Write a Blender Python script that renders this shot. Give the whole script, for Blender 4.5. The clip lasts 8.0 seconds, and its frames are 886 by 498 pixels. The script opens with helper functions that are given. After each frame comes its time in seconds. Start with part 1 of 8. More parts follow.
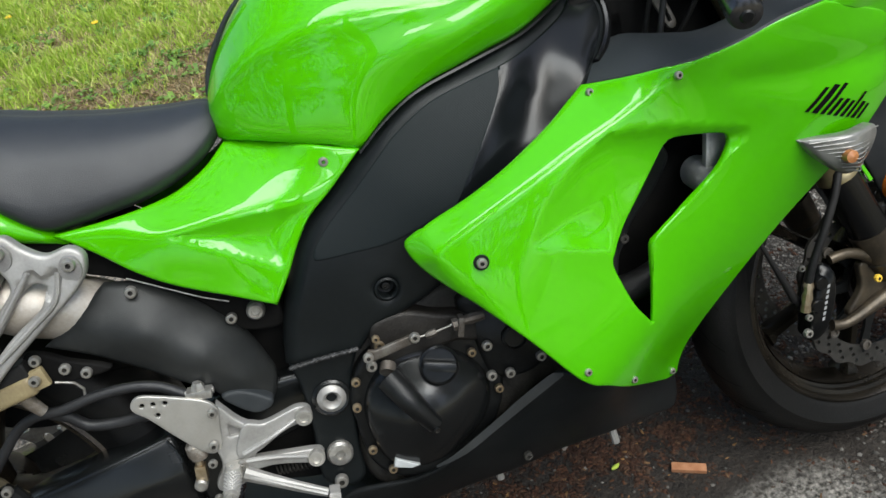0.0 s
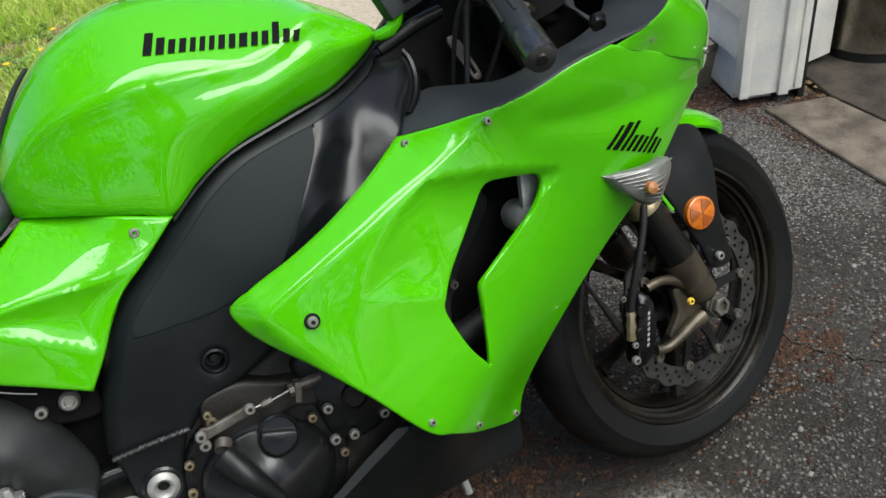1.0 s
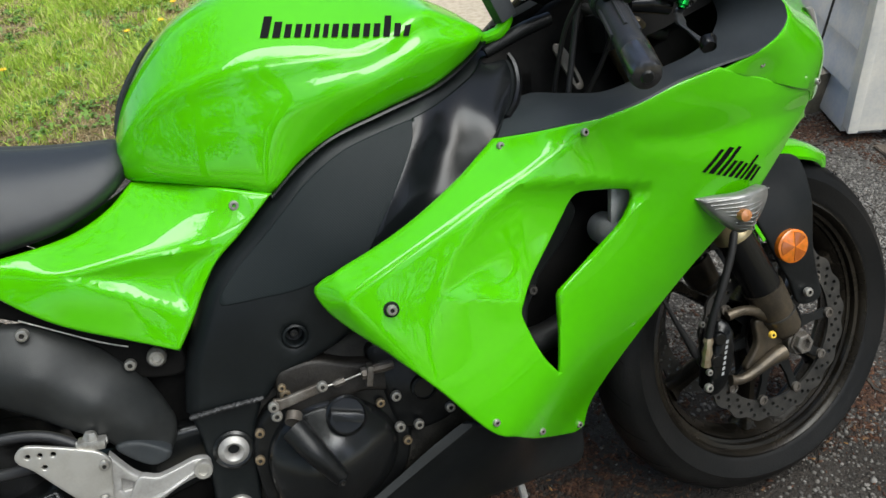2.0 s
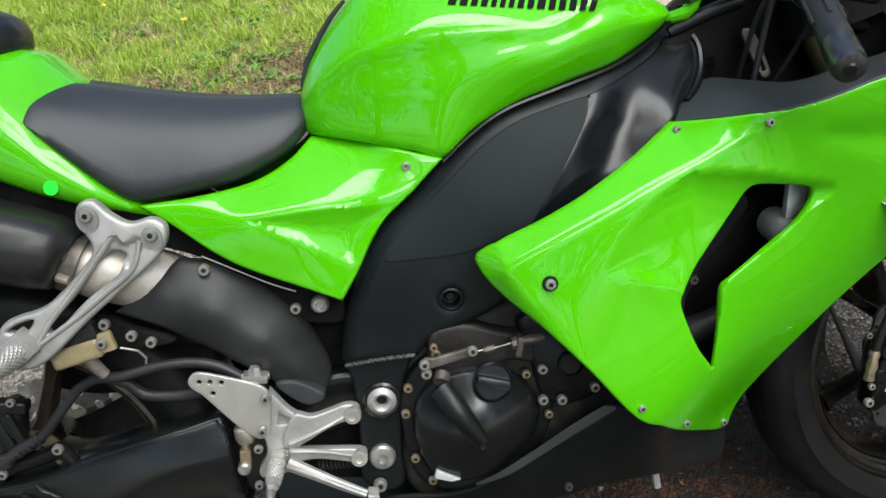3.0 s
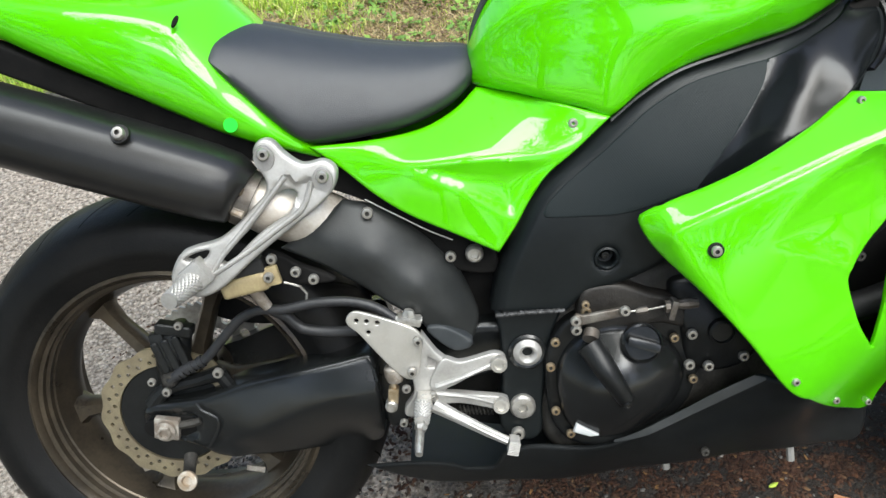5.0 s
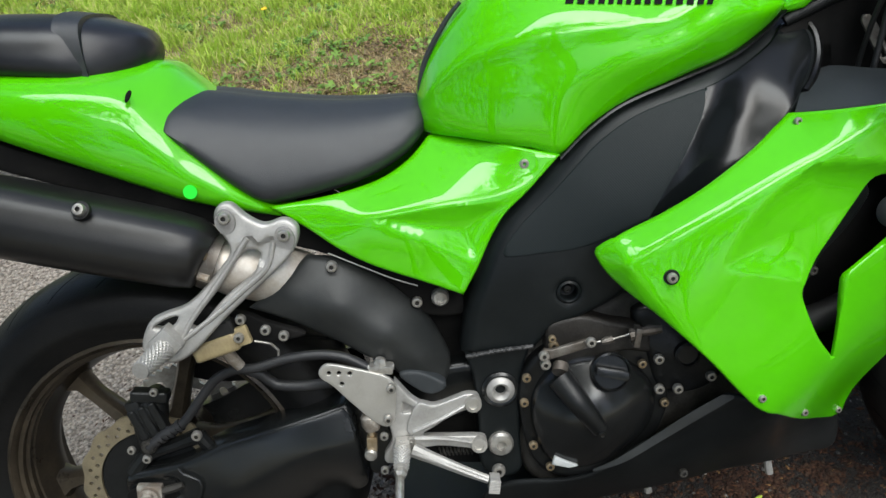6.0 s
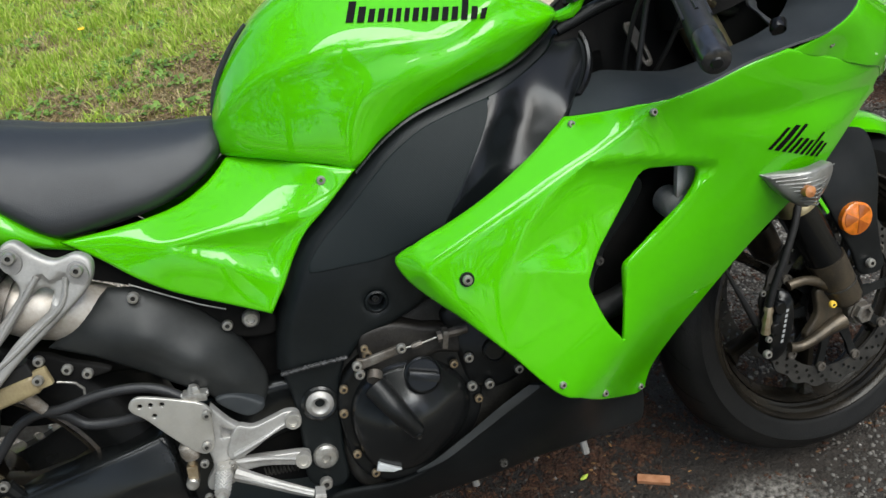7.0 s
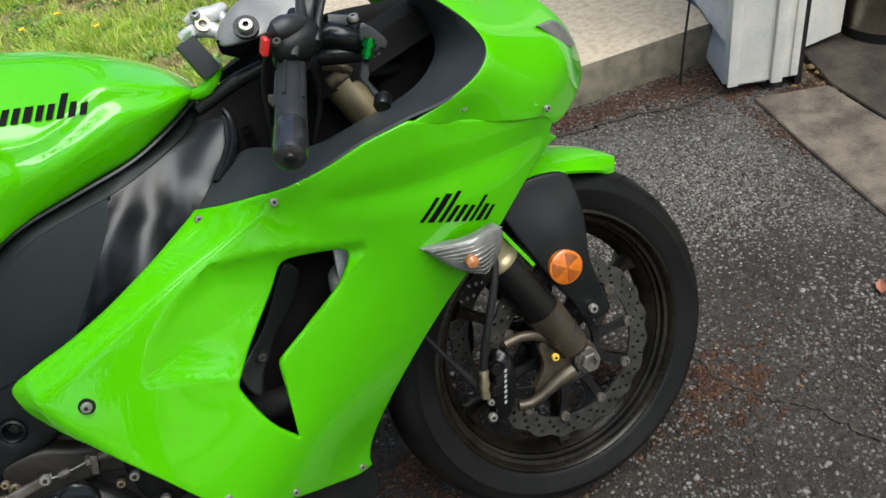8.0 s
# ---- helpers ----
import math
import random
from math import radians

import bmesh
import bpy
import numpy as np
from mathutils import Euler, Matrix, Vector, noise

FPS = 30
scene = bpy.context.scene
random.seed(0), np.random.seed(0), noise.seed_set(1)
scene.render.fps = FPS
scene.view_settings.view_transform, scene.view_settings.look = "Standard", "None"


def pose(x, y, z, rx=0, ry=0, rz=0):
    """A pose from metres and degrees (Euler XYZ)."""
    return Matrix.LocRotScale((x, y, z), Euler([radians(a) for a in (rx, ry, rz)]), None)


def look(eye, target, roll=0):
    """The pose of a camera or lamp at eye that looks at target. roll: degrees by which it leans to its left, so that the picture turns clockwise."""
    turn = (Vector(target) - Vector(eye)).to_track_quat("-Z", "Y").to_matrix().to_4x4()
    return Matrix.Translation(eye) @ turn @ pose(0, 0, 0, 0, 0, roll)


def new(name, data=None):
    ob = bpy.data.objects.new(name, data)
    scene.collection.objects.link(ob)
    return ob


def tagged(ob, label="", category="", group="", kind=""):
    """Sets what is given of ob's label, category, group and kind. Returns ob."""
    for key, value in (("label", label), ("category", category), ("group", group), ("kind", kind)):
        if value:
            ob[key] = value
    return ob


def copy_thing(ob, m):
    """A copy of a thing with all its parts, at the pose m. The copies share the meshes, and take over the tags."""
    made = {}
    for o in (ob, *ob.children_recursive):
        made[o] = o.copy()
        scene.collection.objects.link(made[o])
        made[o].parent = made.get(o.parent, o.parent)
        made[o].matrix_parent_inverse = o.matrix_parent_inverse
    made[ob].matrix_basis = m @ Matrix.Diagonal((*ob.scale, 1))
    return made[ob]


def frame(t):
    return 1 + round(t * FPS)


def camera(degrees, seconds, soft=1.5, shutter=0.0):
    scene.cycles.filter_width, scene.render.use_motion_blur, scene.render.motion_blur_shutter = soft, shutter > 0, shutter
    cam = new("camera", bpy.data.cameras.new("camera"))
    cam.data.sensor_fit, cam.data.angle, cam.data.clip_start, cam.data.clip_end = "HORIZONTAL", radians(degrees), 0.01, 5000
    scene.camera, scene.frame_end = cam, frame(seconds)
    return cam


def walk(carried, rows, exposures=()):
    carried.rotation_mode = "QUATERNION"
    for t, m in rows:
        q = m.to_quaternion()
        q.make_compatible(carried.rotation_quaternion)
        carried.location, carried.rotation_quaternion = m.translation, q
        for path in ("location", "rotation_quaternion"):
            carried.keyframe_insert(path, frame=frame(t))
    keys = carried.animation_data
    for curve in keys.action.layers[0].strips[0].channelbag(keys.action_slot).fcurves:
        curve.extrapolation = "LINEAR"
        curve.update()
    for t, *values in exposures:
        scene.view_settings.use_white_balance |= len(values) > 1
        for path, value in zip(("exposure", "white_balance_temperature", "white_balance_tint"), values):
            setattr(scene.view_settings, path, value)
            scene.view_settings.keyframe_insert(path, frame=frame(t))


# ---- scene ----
cam = camera(57.0, 8.0)
PATH = [
    (0, (0.608, -0.872, 1.226), (0.811, 0.685, -0.013), -11.2),
    (0.2, (0.608, -0.895, 1.218), (0.983, 0.664, 0.028), -9.7),
    (0.5, (0.615, -0.895, 1.227), (1.161, 0.616, 0.035), -7.2),
    (1, (0.618, -0.88, 1.198), (1.234, 0.637, 0.05), -7.9),
    (1.2, (0.633, -0.88, 1.21), (1.256, 0.634, 0.06), -9.7),
    (2.3, (0.589, -0.893, 1.208), (0.913, 0.722, 0.075), -3.5),
    (2.5, (0.576, -0.895, 1.212), (0.775, 0.736, 0.071), -5.1),
    (3, (0.568, -0.887, 1.216), (0.687, 0.736, 0.054), -5.9),
    (3.5, (0.549, -0.866, 1.196), (0.594, 0.701, -0.046), -5.3),
    (4, (0.512, -0.895, 1.203), (0.557, 0.595, -0.13), -3.5),
    (4.5, (0.49, -0.893, 1.218), (0.493, 0.61, -0.101), -4.9),
    (4.7, (0.461, -0.885, 1.223), (0.402, 0.642, -0.068), -4.9),
    (5.8, (0.498, -0.886, 1.268), (0.447, 0.724, 0.083), -9.7),
    (6, (0.499, -0.89, 1.262), (0.458, 0.715, 0.07), -10.1),
    (6.5, (0.521, -0.898, 1.272), (0.582, 0.71, 0.085), -8.8),
    (7, (0.581, -0.917, 1.273), (0.86, 0.643, 0.052), -7.8),
    (7.2, (0.632, -0.911, 1.276), (0.986, 0.630, 0.052), -8.5),
    (7.5, (0.778, -0.903, 1.277), (1.146, 0.619, 0.033), -10.4),
    (7.7, (0.861, -0.909, 1.271), (1.277, 0.602, 0.032), -10.5),
    (8, (1.005, -0.895, 1.274), (1.38, 0.613, 0.016), -11.4),
]
EXPOSURES = [(0.0, 0.6), (1.0, 0.58), (2.5, 0.7), (3.5, 0.92), (4.0, 1.2), (4.7, 1.35), (5.8, 0.68), (6.5, 0.58), (7.5, 0.6), (8.0, 0.65)]
walk(cam, [(t, look(eye, target, roll)) for t, eye, target, roll in PATH], EXPOSURES)

# ---- world, sun, exposure ----
world = bpy.data.worlds.new("sky")
scene.world = world
world.use_nodes = True
wn = world.node_tree.nodes
sky = wn.new("ShaderNodeTexSky")
sky.sky_type, sky.sun_disc = "NISHITA", False
sky.sun_elevation, sky.sun_rotation = radians(62), radians(150)
sky.air_density, sky.dust_density, sky.ozone_density = 1.0, 3.0, 1.0
world.node_tree.links.new(sky.outputs[0], wn["Background"].inputs[0])
wn["Background"].inputs[1].default_value = 0.15

sun = new("sun", bpy.data.lights.new("sun", "SUN"))
sun.data.energy, sun.data.angle, sun.data.color = 4.4, radians(58), (0.95, 1.0, 0.98)
sun.matrix_world = look((0.85, -1.75, 4.1), (0.6, 0, 0))

LEAN = -20.0
BIKE = pose(0, -0.11, 0, LEAN, 0, 0)


# ---- materials ----
def mat(name, colour, rough=0.5, metal=0.0, colour2=None, scale=20.0, mix=0.5, bump=0.0, bump_scale=200.0, coat=0.0, spec=0.5, fine=None, rough_var=0.0):
    """A surface with a coarse and a fine variation of its colour, roughness and relief."""
    m = bpy.data.materials.new(name)
    m.use_nodes = True
    t = m.node_tree
    b = t.nodes["Principled BSDF"]
    b.inputs["Roughness"].default_value, b.inputs["Metallic"].default_value = rough, metal
    b.inputs["Coat Weight"].default_value, b.inputs["Coat Roughness"].default_value = coat, 0.06
    b.inputs["Specular IOR Level"].default_value = spec
    b.inputs["Base Color"].default_value = (*colour, 1)
    co = t.nodes.new("ShaderNodeTexCoord")
    if colour2:
        n1 = t.nodes.new("ShaderNodeTexNoise")
        n1.inputs["Scale"].default_value, n1.inputs["Detail"].default_value = scale, 6
        n2 = t.nodes.new("ShaderNodeTexNoise")
        n2.inputs["Scale"].default_value, n2.inputs["Detail"].default_value = (fine or scale * 12), 3
        add = t.nodes.new("ShaderNodeMath")
        add.operation = "MULTIPLY_ADD"
        add.inputs[1].default_value = 0.35
        ramp = t.nodes.new("ShaderNodeMapRange")
        ramp.inputs["From Min"].default_value, ramp.inputs["From Max"].default_value = 0.5, 0.85
        ramp.inputs["To Max"].default_value = mix * 2
        mx = t.nodes.new("ShaderNodeMix")
        mx.data_type = "RGBA"
        mx.inputs["A"].default_value, mx.inputs["B"].default_value = (*colour, 1), (*colour2, 1)
        for n in (n1, n2):
            t.links.new(co.outputs["Object"], n.inputs["Vector"])
        t.links.new(n2.outputs["Fac"], add.inputs[0])
        t.links.new(n1.outputs["Fac"], add.inputs[2])
        t.links.new(add.outputs[0], ramp.inputs["Value"])
        t.links.new(ramp.outputs[0], mx.inputs["Factor"])
        t.links.new(mx.outputs["Result"], b.inputs["Base Color"])
        if rough_var:
            rr = t.nodes.new("ShaderNodeMapRange")
            rr.inputs["To Min"].default_value, rr.inputs["To Max"].default_value = rough - rough_var, rough + rough_var
            t.links.new(n1.outputs["Fac"], rr.inputs["Value"])
            t.links.new(rr.outputs[0], b.inputs["Roughness"])
    if bump:
        n3 = t.nodes.new("ShaderNodeTexNoise")
        n3.inputs["Scale"].default_value, n3.inputs["Detail"].default_value = bump_scale, 4
        bp = t.nodes.new("ShaderNodeBump")
        bp.inputs["Strength"].default_value, bp.inputs["Distance"].default_value = bump, 0.001
        t.links.new(co.outputs["Object"], n3.inputs["Vector"])
        t.links.new(n3.outputs["Fac"], bp.inputs["Height"])
        t.links.new(bp.outputs[0], b.inputs["Normal"])
    return m


GREEN = mat("green_paint", (0.080, 0.50, 0.0), 0.4, 0.0, (0.075, 0.47, 0.0), 3, 0.4, coat=1.0, spec=0.05)
lacquer = GREEN.node_tree.nodes["Principled BSDF"]
lacquer.inputs["Coat Roughness"].default_value, lacquer.inputs["Coat IOR"].default_value = 0.032, 1.52
GREEN_ANOD = mat("green_anodised", (0.01, 0.35, 0.05), 0.25, 1.0)
STICKER = mat("green_sticker", (0.01, 0.80, 0.03), 0.6)
BLACK_PLASTIC = mat("black_plastic", (0.0048, 0.0058, 0.0063), 0.40, 0.0, (0.0105, 0.0115, 0.0117), 9, 0.5, 0.25, 900, spec=0.27, rough_var=0.12)
GREY_PLASTIC = mat("dark_grey_plastic", (0.023, 0.027, 0.0295), 0.5, 0.0, (0.034, 0.038, 0.041), 12, 0.5, 0.4, 1200, spec=0.35)
GRIP_PAD = mat("grip_pad", (0.007, 0.0115, 0.0125), 0.58, 0.0, (0.010, 0.014, 0.015), 10, 0.4, 0.2, 900, spec=0.22)
FRAME_BLACK = mat("frame_paint", (0.0045, 0.0062, 0.0068), 0.42, 0.0, (0.009, 0.0112, 0.0118), 8, 0.5, 0.12, 700, spec=0.26, rough_var=0.1)
SATIN_BLACK = mat("satin_black", (0.0045, 0.0048, 0.005), 0.20, 0.0, (0.007, 0.007, 0.0075), 6, 0.4, spec=0.28)
MUFFLER = mat("silencer_black", (0.008, 0.008, 0.0082), 0.36, 0.0, (0.015, 0.0145, 0.014), 7, 0.5, 0.1, 500, spec=0.42, rough_var=0.08)
VINYL = mat("seat_vinyl", (0.020, 0.0222, 0.025), 0.40, 0.0, (0.028, 0.0305, 0.034), 5, 0.5, 0.5, 1100, spec=0.55)
RUBBER = mat("rubber", (0.008, 0.008, 0.009), 0.55, 0.0, (0.016, 0.0155, 0.015), 14, 0.6, 0.3, 400, spec=0.35)
TYRE = mat("tyre_rubber", (0.0040, 0.0043, 0.0045), 0.44, 0.0, (0.0085, 0.0083, 0.0080), 9, 0.6, 0.4, 300, spec=0.2)
RIM = mat("bronze_rim", (0.0095, 0.0082, 0.0064), 0.26, 0.4, (0.024, 0.0195, 0.014), 12, 0.5, 0.1, 300, spec=0.35, rough_var=0.1)
ALLOY = mat("cast_alloy", (0.44, 0.43, 0.41), 0.46, 0.5, (0.32, 0.31, 0.29), 25, 0.5, 0.2, 600, rough_var=0.08)
STEEL = mat("bolt_steel", (0.50, 0.49, 0.46), 0.34, 0.7, (0.30, 0.28, 0.25), 90, 0.5)
BRASS = mat("yellowed_bolt", (0.50, 0.42, 0.30), 0.36, 0.8, (0.34, 0.25, 0.15), 80, 0.6)
PIPE = mat("exhaust_pipe", (0.66, 0.63, 0.58), 0.5, 0.5, (0.48, 0.42, 0.35), 18, 0.6, 0.2, 300)
GOLD = mat("gold_anodised", (0.42, 0.35, 0.21), 0.36, 0.85, (0.32, 0.26, 0.145), 30, 0.5)
FORK_BRONZE = mat("fork_bronze", (0.045, 0.037, 0.028), 0.38, 0.5, (0.095, 0.075, 0.05), 30, 0.5)
DISC = mat("brake_disc", (0.042, 0.041, 0.039), 0.36, 0.6, (0.08, 0.076, 0.07), 40, 0.6)
DISC_GOLD = mat("brake_disc_gold", (0.33, 0.28, 0.18), 0.42, 0.6, (0.24, 0.20, 0.135), 40, 0.6)
ENGINE = mat("engine_black", (0.0048, 0.0052, 0.0055), 0.34, 0.0, (0.012, 0.0128, 0.0128), 16, 0.5, 0.3, 500, spec=0.3, rough_var=0.12)
ENGINE_DIRT_SHADE = mat("engine_grime_shade", (0.012, 0.0115, 0.0105), 0.6, 0.1, (0.045, 0.042, 0.037), 22, 0.6, 0.5, 400, spec=0.3)
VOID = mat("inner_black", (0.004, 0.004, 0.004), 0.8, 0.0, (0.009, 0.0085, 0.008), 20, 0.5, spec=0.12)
AMBER = mat("amber_reflector", (0.46, 0.13, 0.006), 0.18, 0.0, (0.7, 0.17, 0.01), 120, 0.6, 0.5, 600, coat=1.0)
AMBER_SHADE = mat("amber_prism_shade", (0.26, 0.055, 0.003), 0.2, 0.0, (0.34, 0.08, 0.005), 120, 0.5, coat=1.0)
CLEAR = mat("clear_lens", (0.20, 0.20, 0.185), 0.3, 0.0, (0.13, 0.13, 0.12), 60, 0.5, coat=1.0)
RED = mat("red_plastic", (0.6, 0.02, 0.02), 0.35)
DECAL = mat("black_decal", (0.005, 0.005, 0.005), 0.6, spec=0.08)
WHITE_MARK = mat("white_print", (0.30, 0.30, 0.30), 0.5)
FLUID = mat("yellowed_reservoir", (0.40, 0.33, 0.18), 0.35, 0.0, (0.28, 0.22, 0.12), 30, 0.6)
SWING_BLACK = mat("swingarm_black", (0.0055, 0.0062, 0.0066), 0.24, 0.0, (0.011, 0.012, 0.012), 10, 0.5, 0.08, 600, spec=0.55, rough_var=0.1)
WORN_ALLOY = mat("worn_alloy", (0.50, 0.47, 0.42), 0.5, 0.6, (0.26, 0.22, 0.18), 60, 0.7, 0.5, 350)
BRUSHED = mat("brushed_alloy", (0.60, 0.58, 0.54), 0.40, 0.75, (0.50, 0.48, 0.44), 30, 0.4, 0.1, 900)
RUSTY = mat("rust_worn_steel", (0.46, 0.42, 0.36), 0.5, 0.5, (0.30, 0.23, 0.16), 90, 0.7, 0.3, 400)
HOSE = mat("hose_rubber", (0.016, 0.0165, 0.018), 0.42, 0.0, (0.030, 0.030, 0.031), 18, 0.5, 0.15, 500, spec=0.4)
DUCT_GLOSS = mat("duct_gloss", (0.0035, 0.0045, 0.0050), 0.20, 0.0, (0.005, 0.006, 0.0065), 8, 0.4, spec=0.30)
WELD = mat("weld_metal", (0.10, 0.10, 0.10), 0.45, 0.5, (0.03, 0.03, 0.03), 150, 0.6)
CASTING = mat("bare_casting", (0.036, 0.032, 0.028), 0.55, 0.3, (0.013, 0.011, 0.009), 20, 0.6, 0.5, 300)
COVER_GLOSS = mat("cover_gloss", (0.0055, 0.006, 0.0064), 0.22, 0.0, (0.010, 0.0106, 0.0106), 12, 0.5, 0.06, 500, spec=0.5, rough_var=0.08)
SWITCH_GREY = mat("switch_grey", (0.020, 0.021, 0.023), 0.42, 0.0, (0.032, 0.033, 0.035), 25, 0.5, 0.2, 900, spec=0.4)
LEVER_BLACK = mat("lever_black", (0.030, 0.030, 0.031), 0.38, 0.5, (0.05, 0.05, 0.05), 60, 0.5)
CLAMP_GREY = mat("clamp_grey", (0.36, 0.35, 0.335), 0.5, 0.5, (0.26, 0.25, 0.24), 30, 0.5, 0.2, 500)
GREEN_PALE = mat("pale_green_alloy", (0.30, 0.46, 0.28), 0.4, 0.4)
GOLD_DARK = mat("dark_gold", (0.26, 0.21, 0.13), 0.36, 0.9, (0.15, 0.12, 0.08), 60, 0.6)
GRIP_RUBBER = mat("grip_rubber", (0.016, 0.0165, 0.019), 0.45, 0.0, (0.024, 0.025, 0.027), 20, 0.5, 0.2, 700, spec=0.4)
BAR_END = mat("bar_end_metal", (0.13, 0.13, 0.135), 0.25, 0.8, (0.035, 0.035, 0.037), 20, 0.5)
PALE_ALLOY = mat("pale_cast_alloy", (0.62, 0.63, 0.62), 0.45, 0.3, (0.46, 0.47, 0.46), 40, 0.6, 0.3, 400)
SHIELD_GREY = mat("heat_shield_grey", (0.014, 0.0155, 0.0155), 0.46, 0.0, (0.024, 0.0255, 0.025), 9, 0.6, 0.2, 900, spec=0.4, rough_var=0.1)
DULL_STEEL = mat("dull_steel", (0.20, 0.185, 0.165), 0.5, 0.6, (0.10, 0.085, 0.07), 50, 0.6, 0.3, 400)
BULB = mat("orange_bulb", (0.42, 0.17, 0.06), 0.3, 0.0, coat=0.5)


def dimpled(m, scale, deep):
    """Adds a regular grid of small raised dots to a material."""
    t = m.node_tree
    co = t.nodes.new("ShaderNodeTexCoord")
    v = t.nodes.new("ShaderNodeTexVoronoi")
    v.inputs["Scale"].default_value, v.inputs["Randomness"].default_value = scale, 0.0
    bp = t.nodes.new("ShaderNodeBump")
    bp.inputs["Strength"].default_value, bp.inputs["Distance"].default_value = 1.0, deep
    bp.invert = True
    turn = t.nodes.new("ShaderNodeMapping")
    turn.inputs["Scale"].default_value = (1, 0, 1)
    turn.inputs["Rotation"].default_value = (0, 0.6, 0)
    t.links.new(co.outputs["Object"], turn.inputs["Vector"])
    t.links.new(turn.outputs[0], v.inputs["Vector"])
    t.links.new(v.outputs["Distance"], bp.inputs["Height"])
    t.links.new(bp.outputs[0], t.nodes["Principled BSDF"].inputs["Normal"])


dimpled(GRIP_PAD, 400, 0.00022)
PILLION_BLACK = mat("pillion_vinyl", (0.008, 0.0085, 0.010), 0.30, 0.0, (0.013, 0.0135, 0.016), 6, 0.5, 0.2, 1100, spec=0.45)
YELLOW_MARK = mat("yellow_paint_mark", (0.75, 0.48, 0.05), 0.5)
# paler copy of the bronze, for the rear wheel
RIM_PALER = mat("paler_bronze_rim", (0.040, 0.033, 0.025), 0.30, 0.5, (0.085, 0.068, 0.048), 14, 0.5, 0.1, 300, spec=0.4, rough_var=0.1)
LABEL_SILVER = mat("foil_label", (0.6, 0.62, 0.62), 0.4, 0.3)


# ---- mesh helpers ----
def mesh_object(name, verts, faces, material, parent=None, label="", smooth=35.0):
    me = bpy.data.meshes.new(name)
    me.from_pydata([tuple(v) for v in verts], [], [tuple(f) for f in faces])
    bm = bmesh.new()
    bm.from_mesh(me)
    bmesh.ops.recalc_face_normals(bm, faces=bm.faces)
    bm.to_mesh(me)
    bm.free()
    me.materials.append(material)
    if smooth:
        me.polygons.foreach_set("use_smooth", [True] * len(me.polygons))
        me.set_sharp_from_angle(angle=radians(smooth))
    ob = new(name, me)
    if parent:
        ob.parent = parent
    if label:
        ob["label"] = label
    return ob


def part(name, bm, material, parent, label="", smooth=35.0):
    bmesh.ops.recalc_face_normals(bm, faces=bm.faces)
    me = bpy.data.meshes.new(name)
    bm.to_mesh(me)
    bm.free()
    me.materials.append(material)
    if smooth:
        me.polygons.foreach_set("use_smooth", [True] * len(me.polygons))
        me.set_sharp_from_angle(angle=radians(smooth))
    ob = new(name, me)
    ob.parent = parent
    if label:
        ob["label"] = label
    return ob


def again(ob, m, parent=None, name=None):
    """Another object on the same mesh."""
    o = new(name or ob.name.split(".")[0], ob.data)
    o.parent = parent or ob.parent
    o.matrix_basis = m
    if "label" in ob:
        o["label"] = ob["label"]
    return o


def spline(points, closed=True, step=0.008):
    """Catmull-Rom curve through points of any dimension; a trailing True marks a sharp corner (2D points only)."""
    pts = [np.array(p[:2] if isinstance(p[-1], bool) else p, float) for p in points]
    hard = [isinstance(p[-1], bool) and p[-1] for p in points]
    n, out = len(pts), []
    for i in range(n if closed else n - 1):
        a, b = pts[i], pts[(i + 1) % n]
        before = pts[i - 1] if (closed or i > 0) else a
        after = pts[(i + 2) % n] if (closed or i + 2 < n) else b
        ta = (b - a) if hard[i] else (b - before) / 2
        tb = (b - a) if hard[(i + 1) % n] else (after - a) / 2
        length = np.linalg.norm(b - a)
        ta, tb = (v * min(1, length * 1.2 / max(1e-9, np.linalg.norm(v))) for v in (ta, tb))
        k = max(1, int(round(length / step)))
        for j in range(k):
            s = j / k
            out.append((2 * s**3 - 3 * s**2 + 1) * a + (s**3 - 2 * s**2 + s) * ta + (3 * s**2 - 2 * s**3) * b + (s**3 - s**2) * tb)
    if not closed:
        out.append(pts[-1])
    return np.array(out)


def inside(p, loop):
    x, y = p[:, :1], p[:, 1:2]
    a, b = loop, np.roll(loop, -1, axis=0)
    cross = (a[:, 1] > y) != (b[:, 1] > y)
    with np.errstate(divide="ignore", invalid="ignore"):
        at = (b[:, 0] - a[:, 0]) * (y - a[:, 1]) / (b[:, 1] - a[:, 1]) + a[:, 0]
    return (cross & (x < at)).sum(1) % 2 == 1


def edge_distance(p, loop):
    a, d = loop, np.roll(loop, -1, axis=0) - loop
    w = p[:, None] - a[None]
    s = np.clip((w * d).sum(2) / np.maximum((d * d).sum(1), 1e-12), 0, 1)
    return np.sqrt(((w - s[..., None] * d) ** 2).sum(2)).min(1)


def plate_spline(ctrl, soft=1e-4):
    """A thin plate through (x, z, depth) controls."""
    c = np.array(ctrl, float)
    n = len(c)

    def u(r2):
        return np.where(r2 > 1e-12, r2 * np.log(np.maximum(r2, 1e-12)), 0)

    k = u(((c[:, None, :2] - c[None, :, :2]) ** 2).sum(2)) + soft * np.eye(n)
    q = np.c_[np.ones(n), c[:, :2]]
    w = np.linalg.solve(np.block([[k, q], [q.T, np.zeros((3, 3))]]), np.r_[c[:, 2], 0, 0, 0])
    return lambda p: u(((p[:, None] - c[None, :, :2]) ** 2).sum(2)) @ w[:n] + np.c_[np.ones(len(p)), p] @ w[n:]


